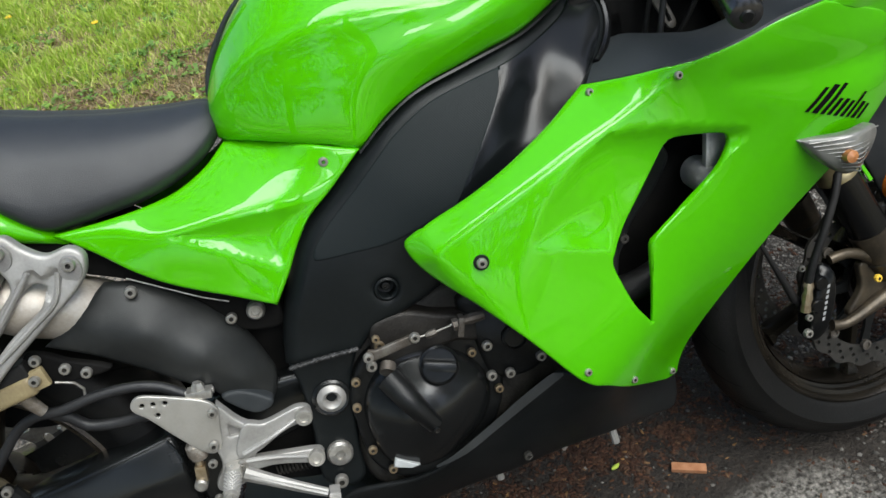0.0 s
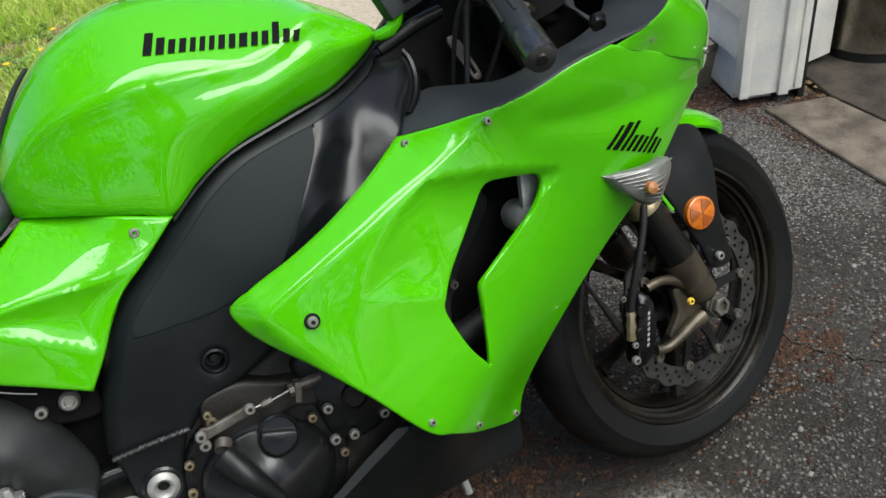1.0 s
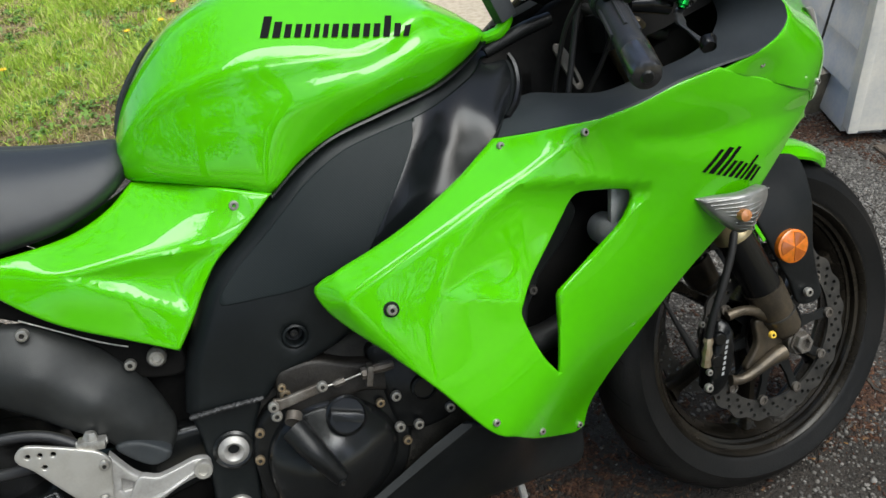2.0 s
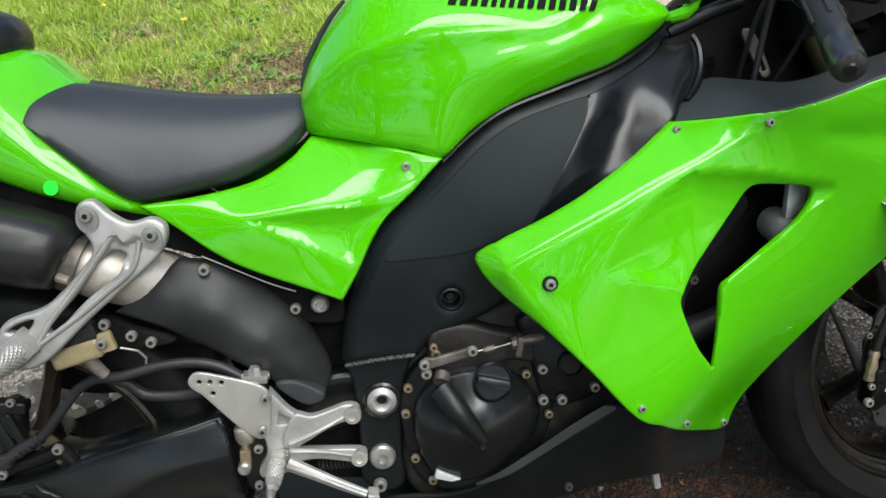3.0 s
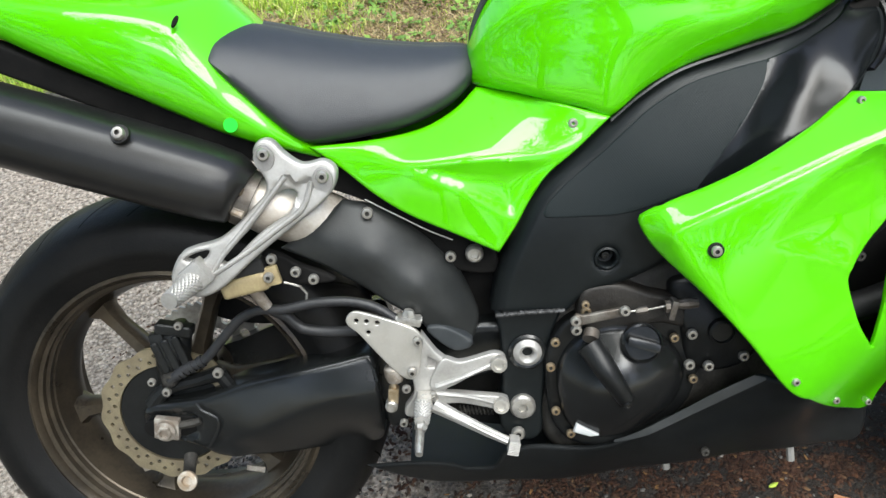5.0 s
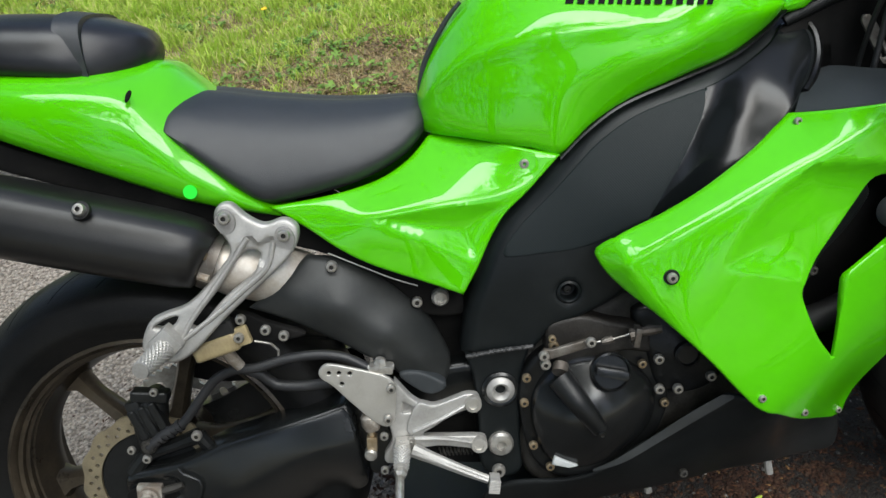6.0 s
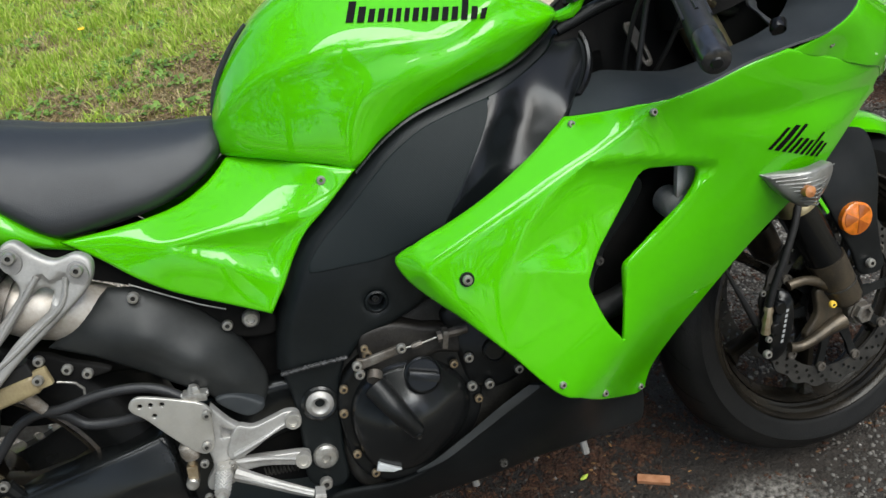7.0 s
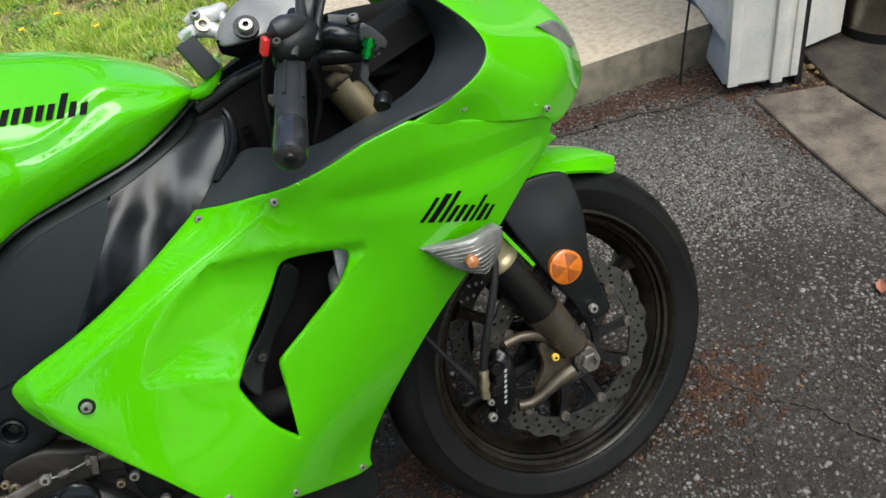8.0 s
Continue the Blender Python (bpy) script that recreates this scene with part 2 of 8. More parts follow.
def triangulate(loop, holes, step, round_edge, creases=()):
    from mathutils.geometry import delaunay_2d_cdt

    loops = [loop] + list(holes)
    lo, hi = loop.min(0), loop.max(0)
    gx, gy = np.meshgrid(np.arange(lo[0], hi[0], step), np.arange(lo[1], hi[1], step * 0.87))
    gx = gx + (np.arange(gx.shape[0]) % 2)[:, None] * step / 2
    grid = np.c_[gx.ravel(), gy.ravel()]
    for c in creases:
        d = np.sqrt(((grid[:, None] - c[None]) ** 2).sum(2)).min(1)
        grid = grid[d > step * 0.55]
    ring = []
    for lp in loops:
        t = np.roll(lp, -1, axis=0) - np.roll(lp, 1, axis=0)
        t = t / np.maximum(np.linalg.norm(t, axis=1), 1e-9)[:, None]
        side = np.c_[-t[:, 1], t[:, 0]]
        for k in (0.25, 0.6, 1.05):
            for sign in (1, -1):
                ring.append((lp + sign * side * k * round_edge, k * round_edge * 0.9))
    keep = []
    for pts, far in [(grid, max(round_edge * 1.5, step * 0.45))] + ring:
        ok = inside(pts, loop)
        for h in holes:
            ok &= ~inside(pts, h)
        pts = pts[ok]
        if len(pts):
            d = np.min([edge_distance(pts, lp) for lp in loops], axis=0)
            keep.append(pts[d >= far])
    verts, edges = [], []
    for lp in loops:
        s = len(verts)
        verts += [Vector(v) for v in lp]
        edges += [(s + i, s + (i + 1) % len(lp)) for i in range(len(lp))]
    for c in creases:
        s = len(verts)
        verts += [Vector(v) for v in c]
        edges += [(s + i, s + i + 1) for i in range(len(c) - 1)]
    verts += [Vector(v) for k in keep for v in k]
    v, e, f, *_ = delaunay_2d_cdt(verts, edges, [], 0, 1e-6)
    v = np.array([tuple(q) for q in v])
    f = np.array([t for t in f if len(t) == 3])
    mid = v[f].mean(1)
    ok = inside(mid, loop)
    for h in holes:
        ok &= ~inside(mid, h)
    f = f[ok]
    used = np.unique(f)
    renum = np.full(len(v), -1)
    renum[used] = np.arange(len(used))
    return v[used], renum[f]


def depth_at(depth, p, dents=(), folds=(), scoops=()):
    """The depth of a moulded surface at side-plane points p. folds: ((x, z, slope) line, side, radius); scoops: (polygon, slope, cap)."""
    if callable(depth):
        y = depth(p)
    else:
        y = np.full(len(p), float(depth)) if isinstance(depth, (int, float)) else plate_spline(depth, 1e-3)(p)
    for poly, deep, blend in dents:
        lp = spline(poly, step=0.006)
        d = edge_distance(p, lp) * np.where(inside(p, lp), 1, -1)
        s = np.clip(d / blend + 0.5, 0, 1)
        y = y + deep * s * s * (3 - 2 * s)
    for line, side, radius in folds:
        c = spline(line, False, 0.004)
        a, seg = c[:-1, :2], np.diff(c[:, :2], axis=0)
        w = p[:, None] - a[None]
        s = np.clip((w * seg).sum(2) / np.maximum((seg * seg).sum(1), 1e-12), 0, 1)
        off = w - s[..., None] * seg
        near = (off**2).sum(2).argmin(1)
        k = np.arange(len(p))
        d = np.sqrt((off[k, near] ** 2).sum(1)) * np.sign(seg[near, 0] * off[k, near, 1] - seg[near, 1] * off[k, near, 0]) * side
        slope = c[near, 2] + (c[near + 1, 2] - c[near, 2]) * s[k, near]
        y = y + slope * (np.sqrt(d * d + radius * radius) + d) / 2
    for poly, slope, cap, *soft in scoops:
        lp = spline(poly, step=0.006)
        d = edge_distance(p, lp) * inside(p, lp)
        k = np.clip((p[:, 0] - soft[0][0]) / (soft[0][1] - soft[0][0]), 0, 1) if soft else 1.0
        y = y + cap * (1 - np.exp(-slope * d / cap)) * k
    return y


def panel_mesh(outline, depth, holes=(), thick=0.004, edge=0.004, step=0.009, dents=(), folds=(), scoops=()):
    """Vertices and faces of a moulded panel over an outline in the bike's side plane. depth: a number, a function or (x, z, y) controls.
    dents: (polygon, inward depth, blend width)."""
    loop = spline(outline, step=step * 0.8)
    hs = [spline(h, step=step * 0.8) for h in holes]
    rows = [spline(line, False, step * 0.7)[:, :2] for line, _, _ in folds]
    for (_, _, radius), c in zip(folds, list(rows)):
        t = np.gradient(c, axis=0)
        side = np.c_[-t[:, 1], t[:, 0]] / np.maximum(np.linalg.norm(t, axis=1), 1e-9)[:, None]
        rows += [c + side * radius * k for k in (-2.6, -1.1, 1.1, 2.6)]
    creases = rows + [np.r_[c, c[:1]] for c in (spline(p, step=step * 0.7) for p, *_ in scoops)]
    v, f = triangulate(loop, hs, step, edge, creases)
    y = depth_at(depth, v, dents, folds, scoops)
    d = np.min([edge_distance(v, lp) for lp in [loop] + hs], axis=0)
    k = 1 - np.clip(d / edge, 0, 1)
    front = y + edge * (1 - np.sqrt(1 - k * k * 0.98))
    back = y + max(thick, edge * 1.05)
    n = len(v)
    count = {}
    for a, b, c in f:
        for p, q in ((a, b), (b, c), (c, a)):
            count[(p, q)] = 1
    rim = [(p, q) for (p, q) in count if (q, p) not in count]
    verts = [(x, yy, z) for (x, z), yy in zip(v, front)] + [(x, yy, z) for (x, z), yy in zip(v, back)]
    faces = [tuple(t) for t in f] + [(a + n, c + n, b + n) for a, b, c in f] + [(q, p, p + n, q + n) for p, q in rim]
    return verts, faces


def panel(name, parent, material, outline, depth, label="", both=False, **kw):
    verts, faces = panel_mesh(outline, depth, **kw)
    ob = mesh_object(name, verts, faces, material, parent, label)
    if both:
        mesh_object(name, [(x, -y, z) for x, y, z in verts], faces, material, parent, label)
    return ob


def loft(sections, cap=True):
    """Vertices and faces through closed rings of the same length."""
    k, verts, faces = len(sections[0]), [], []
    for s in sections:
        verts += [tuple(p) for p in s]
    for i in range(len(sections) - 1):
        for j in range(k):
            a, b = i * k + j, i * k + (j + 1) % k
            faces.append((a, b, b + k, a + k))
    if cap:
        faces += [tuple(range(k))[::-1], tuple(range(len(verts) - k, len(verts)))]
    return verts, faces


def half_loft(stations, profile, n=12, dense=0.02):
    """Rings mirrored about y = 0. stations: rows of (x, values...), smoothly interpolated; profile(values) gives right-side (y, z)
    points from the bottom up to the middle line."""
    curve = spline([tuple(s) for s in stations], closed=False, step=dense)
    rings = []
    for row in curve:
        prof = spline([tuple(p) for p in profile(*row[1:])], closed=False, step=0.012 if n is None else 1)
        if n:
            pts = spline([tuple(p) for p in profile(*row[1:])], closed=False, step=0.004)
            d = np.r_[0, np.cumsum(np.linalg.norm(np.diff(pts, axis=0), axis=1))]
            at = np.linspace(0, d[-1], n)
            prof = np.c_[np.interp(at, d, pts[:, 0]), np.interp(at, d, pts[:, 1])]
        right = [(row[0], y, z) for y, z in prof]
        left = [(row[0], -y, z) for y, z in prof[::-1][1:]]
        rings.append(right + left)
    return loft(rings)


def tube(points, radius, sides=10, step=0.012, caps=True):
    """A round tube along a smooth line; radius is a number or one for each point."""
    rad = [radius] * len(points) if isinstance(radius, (int, float)) else list(radius)
    line = spline([(*p, r) for p, r in zip(points, rad)], closed=False, step=step)
    pts, rr = line[:, :3], line[:, 3]
    tang = np.gradient(pts, axis=0)
    tang /= np.maximum(np.linalg.norm(tang, axis=1), 1e-9)[:, None]
    up = np.array([0, 0, 1.0]) if abs(tang[0][2]) < 0.9 else np.array([1.0, 0, 0])
    rings = []
    for p, t, r in zip(pts, tang, rr):
        u = np.cross(t, up)
        u /= np.linalg.norm(u)
        w = np.cross(u, t)
        up = w
        rings.append([p + r * (math.cos(a) * u + math.sin(a) * w) for a in np.linspace(0, 2 * math.pi, sides, endpoint=False)])
    return loft(rings, caps)


def tube_part(name, parent, material, points, radius, label="", **kw):
    return mesh_object(name, *tube(points, radius, **kw), material, parent, label, 50)


def revolve(profile, sides=48, closed=False):
    """Turns (radius, y) points round the y axis."""
    k, verts, faces = len(profile), [], []
    for i in range(sides):
        a = 2 * math.pi * i / sides
        verts += [(r * math.cos(a), y, r * math.sin(a)) for r, y in profile]
    for i in range(sides):
        for j in range(k if closed else k - 1):
            a, b = i * k + j, i * k + (j + 1) % k
            c, d = ((i + 1) % sides) * k + (j + 1) % k, ((i + 1) % sides) * k + j
            faces.append((a, b, c, d))
    return verts, faces


def moved(vf, m):
    return [tuple(m @ Vector(v)) for v in vf[0]], vf[1]


def joined(*meshes):
    verts, faces = [], []
    for v, f in meshes:
        s = len(verts)
        verts += list(v)
        faces += [tuple(i + s for i in q) for q in f]
    return verts, faces


def block(x0, x1, y0, y1, z0, z1, bevel=0.004, segments=2):
    bm = bmesh.new()
    bmesh.ops.create_cube(bm, size=1)
    for v in bm.verts:
        v.co = ((x0 + x1) / 2 + v.co.x * (x1 - x0), (y0 + y1) / 2 + v.co.y * (y1 - y0), (z0 + z1) / 2 + v.co.z * (z1 - z0))
    bmesh.ops.bevel(bm, geom=bm.edges[:] + bm.verts[:], offset=bevel, segments=segments, affect="EDGES", profile=0.7)
    vf = [tuple(v.co) for v in bm.verts], [tuple(v.index for v in f.verts) for f in bm.faces]
    bm.free()
    return vf


def bolt_mesh(r=0.006, h=0.004, hexed=True):
    """A button-head screw with a hexagonal socket, head towards -y."""
    prof = [(r, 0.002), (r, -h * 0.5), (r * 0.85, -h * 0.9), (r * 0.55, -h), (r * 0.40, -h * 0.95), (r * 0.36, -h * 0.2), (0.0001, -h * 0.2)]
    return revolve(prof, 12)


def nut_mesh(r=0.012, h=0.01, hole=0.55):
    prof = [(r * 1.25, 0.0), (r * 1.25, -0.002), (r, -0.002), (r, -h * 0.85), (r * 0.9, -h), (r * hole, -h), (r * hole * 0.9, -h * 0.4), (0.0001, -h * 0.4)]
    return revolve(prof, 6)


# ---- the motorcycle ----
bike = new("motorcycle")
bike.matrix_world = BIKE
tagged(bike, "lime green sport motorcycle leaning on its side stand on worn asphalt", "motorcycle")

BOLT = bpy.data.meshes.new("bolt")
v, f = bolt_mesh()
BOLT.from_pydata(v, [], f)
BOLT.materials.append(STEEL)
BOLT.materials.append(ENGINE_DIRT_SHADE)
# socket floors take the dark grime colour as painted shade
for p_ in BOLT.polygons:
    if max(math.hypot(BOLT.vertices[i].co.x, BOLT.vertices[i].co.z) for i in p_.vertices) < 0.0026:
        p_.material_index = 1
BOLT.polygons.foreach_set("use_smooth", [True] * len(BOLT.polygons))
BOLT.set_sharp_from_angle(angle=radians(35))


def bolt(parent, x, y, z, size=1.0, material=None, name="bolt", turn=(0, 0, 0)):
    """A screw with its head at (x, y, z), facing the bike's right."""
    me = BOLT
    if material:
        key = "bolt_" + material.name
        me = bpy.data.meshes.get(key)
        if not me:
            me = BOLT.copy()
            me.name = key
            me.materials[0] = material
    ob = new(name, me)
    ob.parent = parent
    ob.matrix_basis = pose(x, y, z, *turn) @ Matrix.Diagonal((size, size, size, 1))
    return ob


# main fairing: one moulded skin with a large cooling vent
FAIR_BASE = [
    (0.700, 0.590, -0.236), (0.744, 0.564, -0.246), (0.783, 0.637, -0.240), (0.850, 0.655, -0.238), (0.906, 0.680, -0.232), (0.953, 0.690, -0.230), (1.010, 0.708, -0.226),
    (0.845, 0.383, -0.240), (0.918, 0.325, -0.195), (1.015, 0.255, -0.089),
    (0.855, 0.361, -0.243), (0.955, 0.404, -0.212), (0.913, 0.520, -0.228), (0.956, 0.526, -0.230), (1.017, 0.641, -0.228),
    (1.091, 0.623, -0.218), (1.126, 0.620, -0.222), (1.225, 0.515, -0.168), (1.100, 0.385, -0.130), (1.030, 0.290, -0.092),
    (1.064, 0.729, -0.256), (1.137, 0.755, -0.266), (1.205, 0.760, -0.268),
    (1.265, 0.738, -0.236), (1.389, 0.698, -0.178), (1.418, 0.645, -0.120), (1.173, 0.593, -0.213), (1.277, 0.556, -0.180),
    (1.295, 0.640, -0.203), (1.100, 0.680, -0.240), (0.900, 0.600, -0.243), (0.800, 0.480, -0.247),
]
FAIR_SKIN = plate_spline(FAIR_BASE, 0.006)
FAIR_FOLDS = [([(0.668, 0.568, 0.3), (0.700, 0.588, 0.85), (0.730, 0.603, 1.2), (0.772, 0.620, 1.28), (0.820, 0.639, 1.35), (0.880, 0.664, 1.6), (0.915, 0.677, 1.9), (0.938, 0.684, 1.9), (0.984, 0.700, 1.0), (1.021, 0.715, 0.35), (1.067, 0.733, 0.0)], 1, 0.0042),
              ([(0.690, 0.606, 0.9), (0.696, 0.580, 1.1), (0.714, 0.545, 1.0), (0.742, 0.508, 0.6), (0.775, 0.462, 0.0)], -1, 0.006)]
# (polygon, slope, depth, soft towards the back from x to x)
FAIR_SCOOPS = [([(0.900, 0.531, True), (0.850, 0.549), (0.806, 0.564, True), (0.836, 0.610), (0.880, 0.648), (0.928, 0.672, True), (0.966, 0.666), (1.010, 0.658), (1.060, 0.643), (1.110, 0.629, True), (1.103, 0.614), (1.081, 0.599), (1.02, 0.556), (0.968, 0.527), (0.952, 0.47)], 0.75, 0.020, (0.77, 0.93))]
FAIR_DENTS = [([(1.09, 0.695), (1.25, 0.693), (1.38, 0.672), (1.30, 0.655), (1.16, 0.668)], 0.006, 0.05)]
fairing = panel("fairing", bike, GREEN, [
    (0.664, 0.594), (0.672, 0.604), (0.695, 0.615), (0.742, 0.631), (0.796, 0.653), (0.856, 0.682), (0.914, 0.712), (0.929, 0.721, True),
    (0.971, 0.724), (1.013, 0.728), (1.046, 0.731), (1.089, 0.741), (1.137, 0.754), (1.191, 0.762, True), (1.264, 0.737), (1.340, 0.712), (1.389, 0.697),
    (1.408, 0.678), (1.404, 0.662), (1.420, 0.648, True), (1.389, 0.640), (1.342, 0.611), (1.295, 0.575), (1.225, 0.515), (1.163, 0.454), (1.095, 0.376),
    (1.058, 0.324), (1.036, 0.285), (1.028, 0.258), (1.028, 0.242, True), (0.999, 0.248), (0.918, 0.308), (0.872, 0.345), (0.852, 0.357), (0.835, 0.373),
    (0.814, 0.401), (0.778, 0.452), (0.732, 0.507), (0.689, 0.551), (0.672, 0.573)],
    FAIR_SKIN, "lime green painted side fairing with a vent cut-out", both=True, edge=0.0035, thick=0.007, step=0.007,
    holes=[[(1.012, 0.640), (1.054, 0.634), (1.080, 0.626), (1.082, 0.612), (1.060, 0.585), (1.016, 0.556), (0.967, 0.527), (0.959, 0.517), (0.955, 0.468),
            (0.949, 0.409, True), (0.927, 0.444), (0.912, 0.484), (0.906, 0.511), (0.914, 0.525), (0.946, 0.566), (0.981, 0.607), (1.000, 0.634)]],
    folds=FAIR_FOLDS, scoops=FAIR_SCOOPS, dents=FAIR_DENTS)


def fair_at(x, z):
    return float(depth_at(FAIR_SKIN, np.array([(x, z)]), FAIR_DENTS, FAIR_FOLDS, FAIR_SCOOPS)[0])


for x, z in ((0.931, 0.713), (1.020, 0.716), (0.845, 0.383), (0.918, 0.325), (1.012, 0.258)):
    bolt(fairing, x, fair_at(x, z) - 0.001, z, 0.85, turn=(0, 0, 8))
bolt(fairing, 0.744, fair_at(0.744, 0.564) - 0.003, 0.564, 1.1, turn=(0, 0, -4))
mesh_object("bolt_washer", *moved(revolve([(0.006, 0.002), (0.0096, 0.002), (0.0096, -0.0012), (0.006, -0.0015)], 20, True), pose(0.744, fair_at(0.744, 0.564) - 0.0005, 0.564, 0, 0, -4)), BLACK_PLASTIC, fairing, "black rubber washer")

# nose cowl above the seam
cowl = panel("nose_cowl", bike, GREEN, [
    (1.193, 0.757, True), (1.250, 0.770), (1.295, 0.787), (1.315, 0.811), (1.308, 0.841), (1.285, 0.875), (1.262, 0.905), (1.30, 0.920, True), (1.39, 0.885), (1.465, 0.828), (1.515, 0.765), (1.530, 0.730),
    (1.524, 0.704), (1.485, 0.688), (1.430, 0.672), (1.409, 0.674), (1.389, 0.692), (1.340, 0.7065), (1.264, 0.732)],
    [(1.193, 0.763, -0.2655), (1.250, 0.771, -0.265), (1.295, 0.785, -0.250), (1.315, 0.809, -0.236), (1.306, 0.841, -0.215), (1.282, 0.875, -0.185), (1.30, 0.92, -0.12), (1.265, 0.737, -0.2345), (1.389, 0.698, -0.1765),
     (1.432, 0.797, -0.120), (1.47, 0.82, -0.055), (1.49, 0.745, -0.075), (1.503, 0.709, -0.052), (1.477, 0.689, -0.085), (1.418, 0.675, -0.140), (1.530, 0.73, -0.004), (1.45, 0.742, -0.135), (1.39, 0.80, -0.165), (1.39, 0.885, -0.05)],
    "lime green painted nose cowl", both=True, edge=0.0015, thick=0.006)
bolt(cowl, 1.265, -0.243, 0.752, 0.85, turn=(0, 0, 15))
bolt(cowl, 1.389, -0.190, 0.7055, 0.8, turn=(0, 0, 25))
panel("marker_lens", bike, CLEAR, [(1.425, 0.802, True), (1.472, 0.795), (1.508, 0.752, True), (1.478, 0.756)],
      [(1.425, 0.802, -0.132), (1.472, 0.795, -0.092), (1.508, 0.752, -0.054), (1.478, 0.756, -0.092)], "clear ribbed lamp lens", both=True, thick=0.01, edge=0.004, step=0.006)


def strip(name, parent, material, outer, inner, label="", rows=6, sag=0.0, both=False):
    """A sheet between two 3D lines, 3 mm thick."""
    a, b = spline(outer, False, 0.01), spline(inner, False, 0.01)
    n = 40
    def even(c):
        d = np.r_[0, np.cumsum(np.linalg.norm(np.diff(c, axis=0), axis=1))]
        t = np.linspace(0, d[-1], n)
        return np.stack([np.interp(t, d, c[:, k]) for k in range(3)], 1)
    a, b = even(a), even(b)
    verts = []
    for lift in (0, 0.003):
        for r in range(rows):
            s = r / (rows - 1)
            bow = sag * 4 * s * (1 - s)
            verts += [tuple(p * (1 - s) + q * s + np.array([0, -lift * 0.3, -lift - bow])) for p, q in zip(a, b)]
    faces, m = [], rows * n
    for r in range(rows - 1):
        for i in range(n - 1):
            q = (r * n + i, r * n + i + 1, (r + 1) * n + i + 1, (r + 1) * n + i)
            faces += [q, tuple(k + m for k in q[::-1])]
    for r in range(rows - 1):
        for i in (0, n - 1):
            faces.append((r * n + i, (r + 1) * n + i, (r + 1) * n + i + m, r * n + i + m))
    for i in range(n - 1):
        for r in (0, rows - 1):
            faces.append((r * n + i, r * n + i + 1, r * n + i + 1 + m, r * n + i + m))
    ob = mesh_object(name, verts, faces, material, parent, label)
    if both:
        mesh_object(name, [(x, -y, z) for x, y, z in verts], faces, material, parent, label)
    return ob


strip("inner_cover", bike, GREY_PLASTIC,
      [*[(x, fair_at(x, z) + 0.003, z) for x, z in ((0.934, 0.7225), (0.971, 0.726), (1.013, 0.730), (1.046, 0.733))], (1.089, -0.258, 0.743), (1.137, -0.264, 0.757), (1.193, -0.265, 0.766), (1.250, -0.261, 0.772), (1.295, -0.246, 0.788), (1.313, -0.236, 0.811), (1.306, -0.215, 0.842), (1.284, -0.185, 0.876), (1.262, -0.150, 0.905)],
      [(0.962, -0.118, 0.738), (0.985, -0.095, 0.752), (1.016, -0.082, 0.760), (1.056, -0.120, 0.753), (1.096, -0.150, 0.749), (1.157, -0.170, 0.764), (1.205, -0.170, 0.773), (1.246, -0.160, 0.787), (1.278, -0.140, 0.813), (1.285, -0.115, 0.845), (1.27, -0.10, 0.88)],
      "matt dark grey inner fairing cover", both=True)

# logo shapes on the fairing and the tank: plain slanted bars


def bars(name, parent, material, origin, along, up, widths, depth_of, height, slant=0.25, gap=0.25, lift=0.0012):
    """A row of slanted bars laid on a surface: a plain stand-in for lettering."""
    verts, faces = [], []
    o, a, u = (np.array(q, float) for q in (origin, along, up))
    at, total = 0.0, sum(w for w, _ in widths) + gap * (len(widths) - 1)
    for w, tall in widths:
        k = 4
        s = len(verts)
        for i in range(k + 1):
            for j in range(3):
                c = o + a * ((at + w * i / k) / total) + u * (tall * j / 2 * height) + a * (slant * j / 2 * tall / total)
                verts.append((c[0], depth_of(c), c[1]))
        for i in range(k):
            for j in range(2):
                q = s + i * 3 + j
                faces.append((q, q + 3, q + 4, q + 1))
        at += w + gap
    return mesh_object(name, verts, faces, material, parent, "plain black logo shape")


bars("logo", fairing, DECAL, (1.178, 0.630), (0.092, -0.036), (0.004, 0.034), [(0.22, 1.0), (0.34, 1.15), (0.24, 1.25), (0.24, 0.68), (0.26, 0.70), (0.24, 0.66), (0.20, 1.05), (0.28, 0.68), (0.22, 0.62)],
     lambda c: fair_at(c[0], c[1]) - 0.0012, 1.0, 0.95, 0.17)


# fuel tank
def tank_section(w, zb, yb, zt, zs, ks):
    """Half a section: a nearly upright flank up to the shoulder (ks * w, zs), then a flatter crown."""
    h, c = zs - zb, zt - zs
    return [(yb + 0.02, zb - 0.004), (yb, zb), (-w, zb + 0.46 * h), (-w * (0.35 + 0.65 * ks), zb + 0.80 * h), (-w * ks, zs), (-w * ks * 0.76, zs + 0.40 * c), (-w * ks * 0.40, zs + 0.84 * c), (0, zt)]


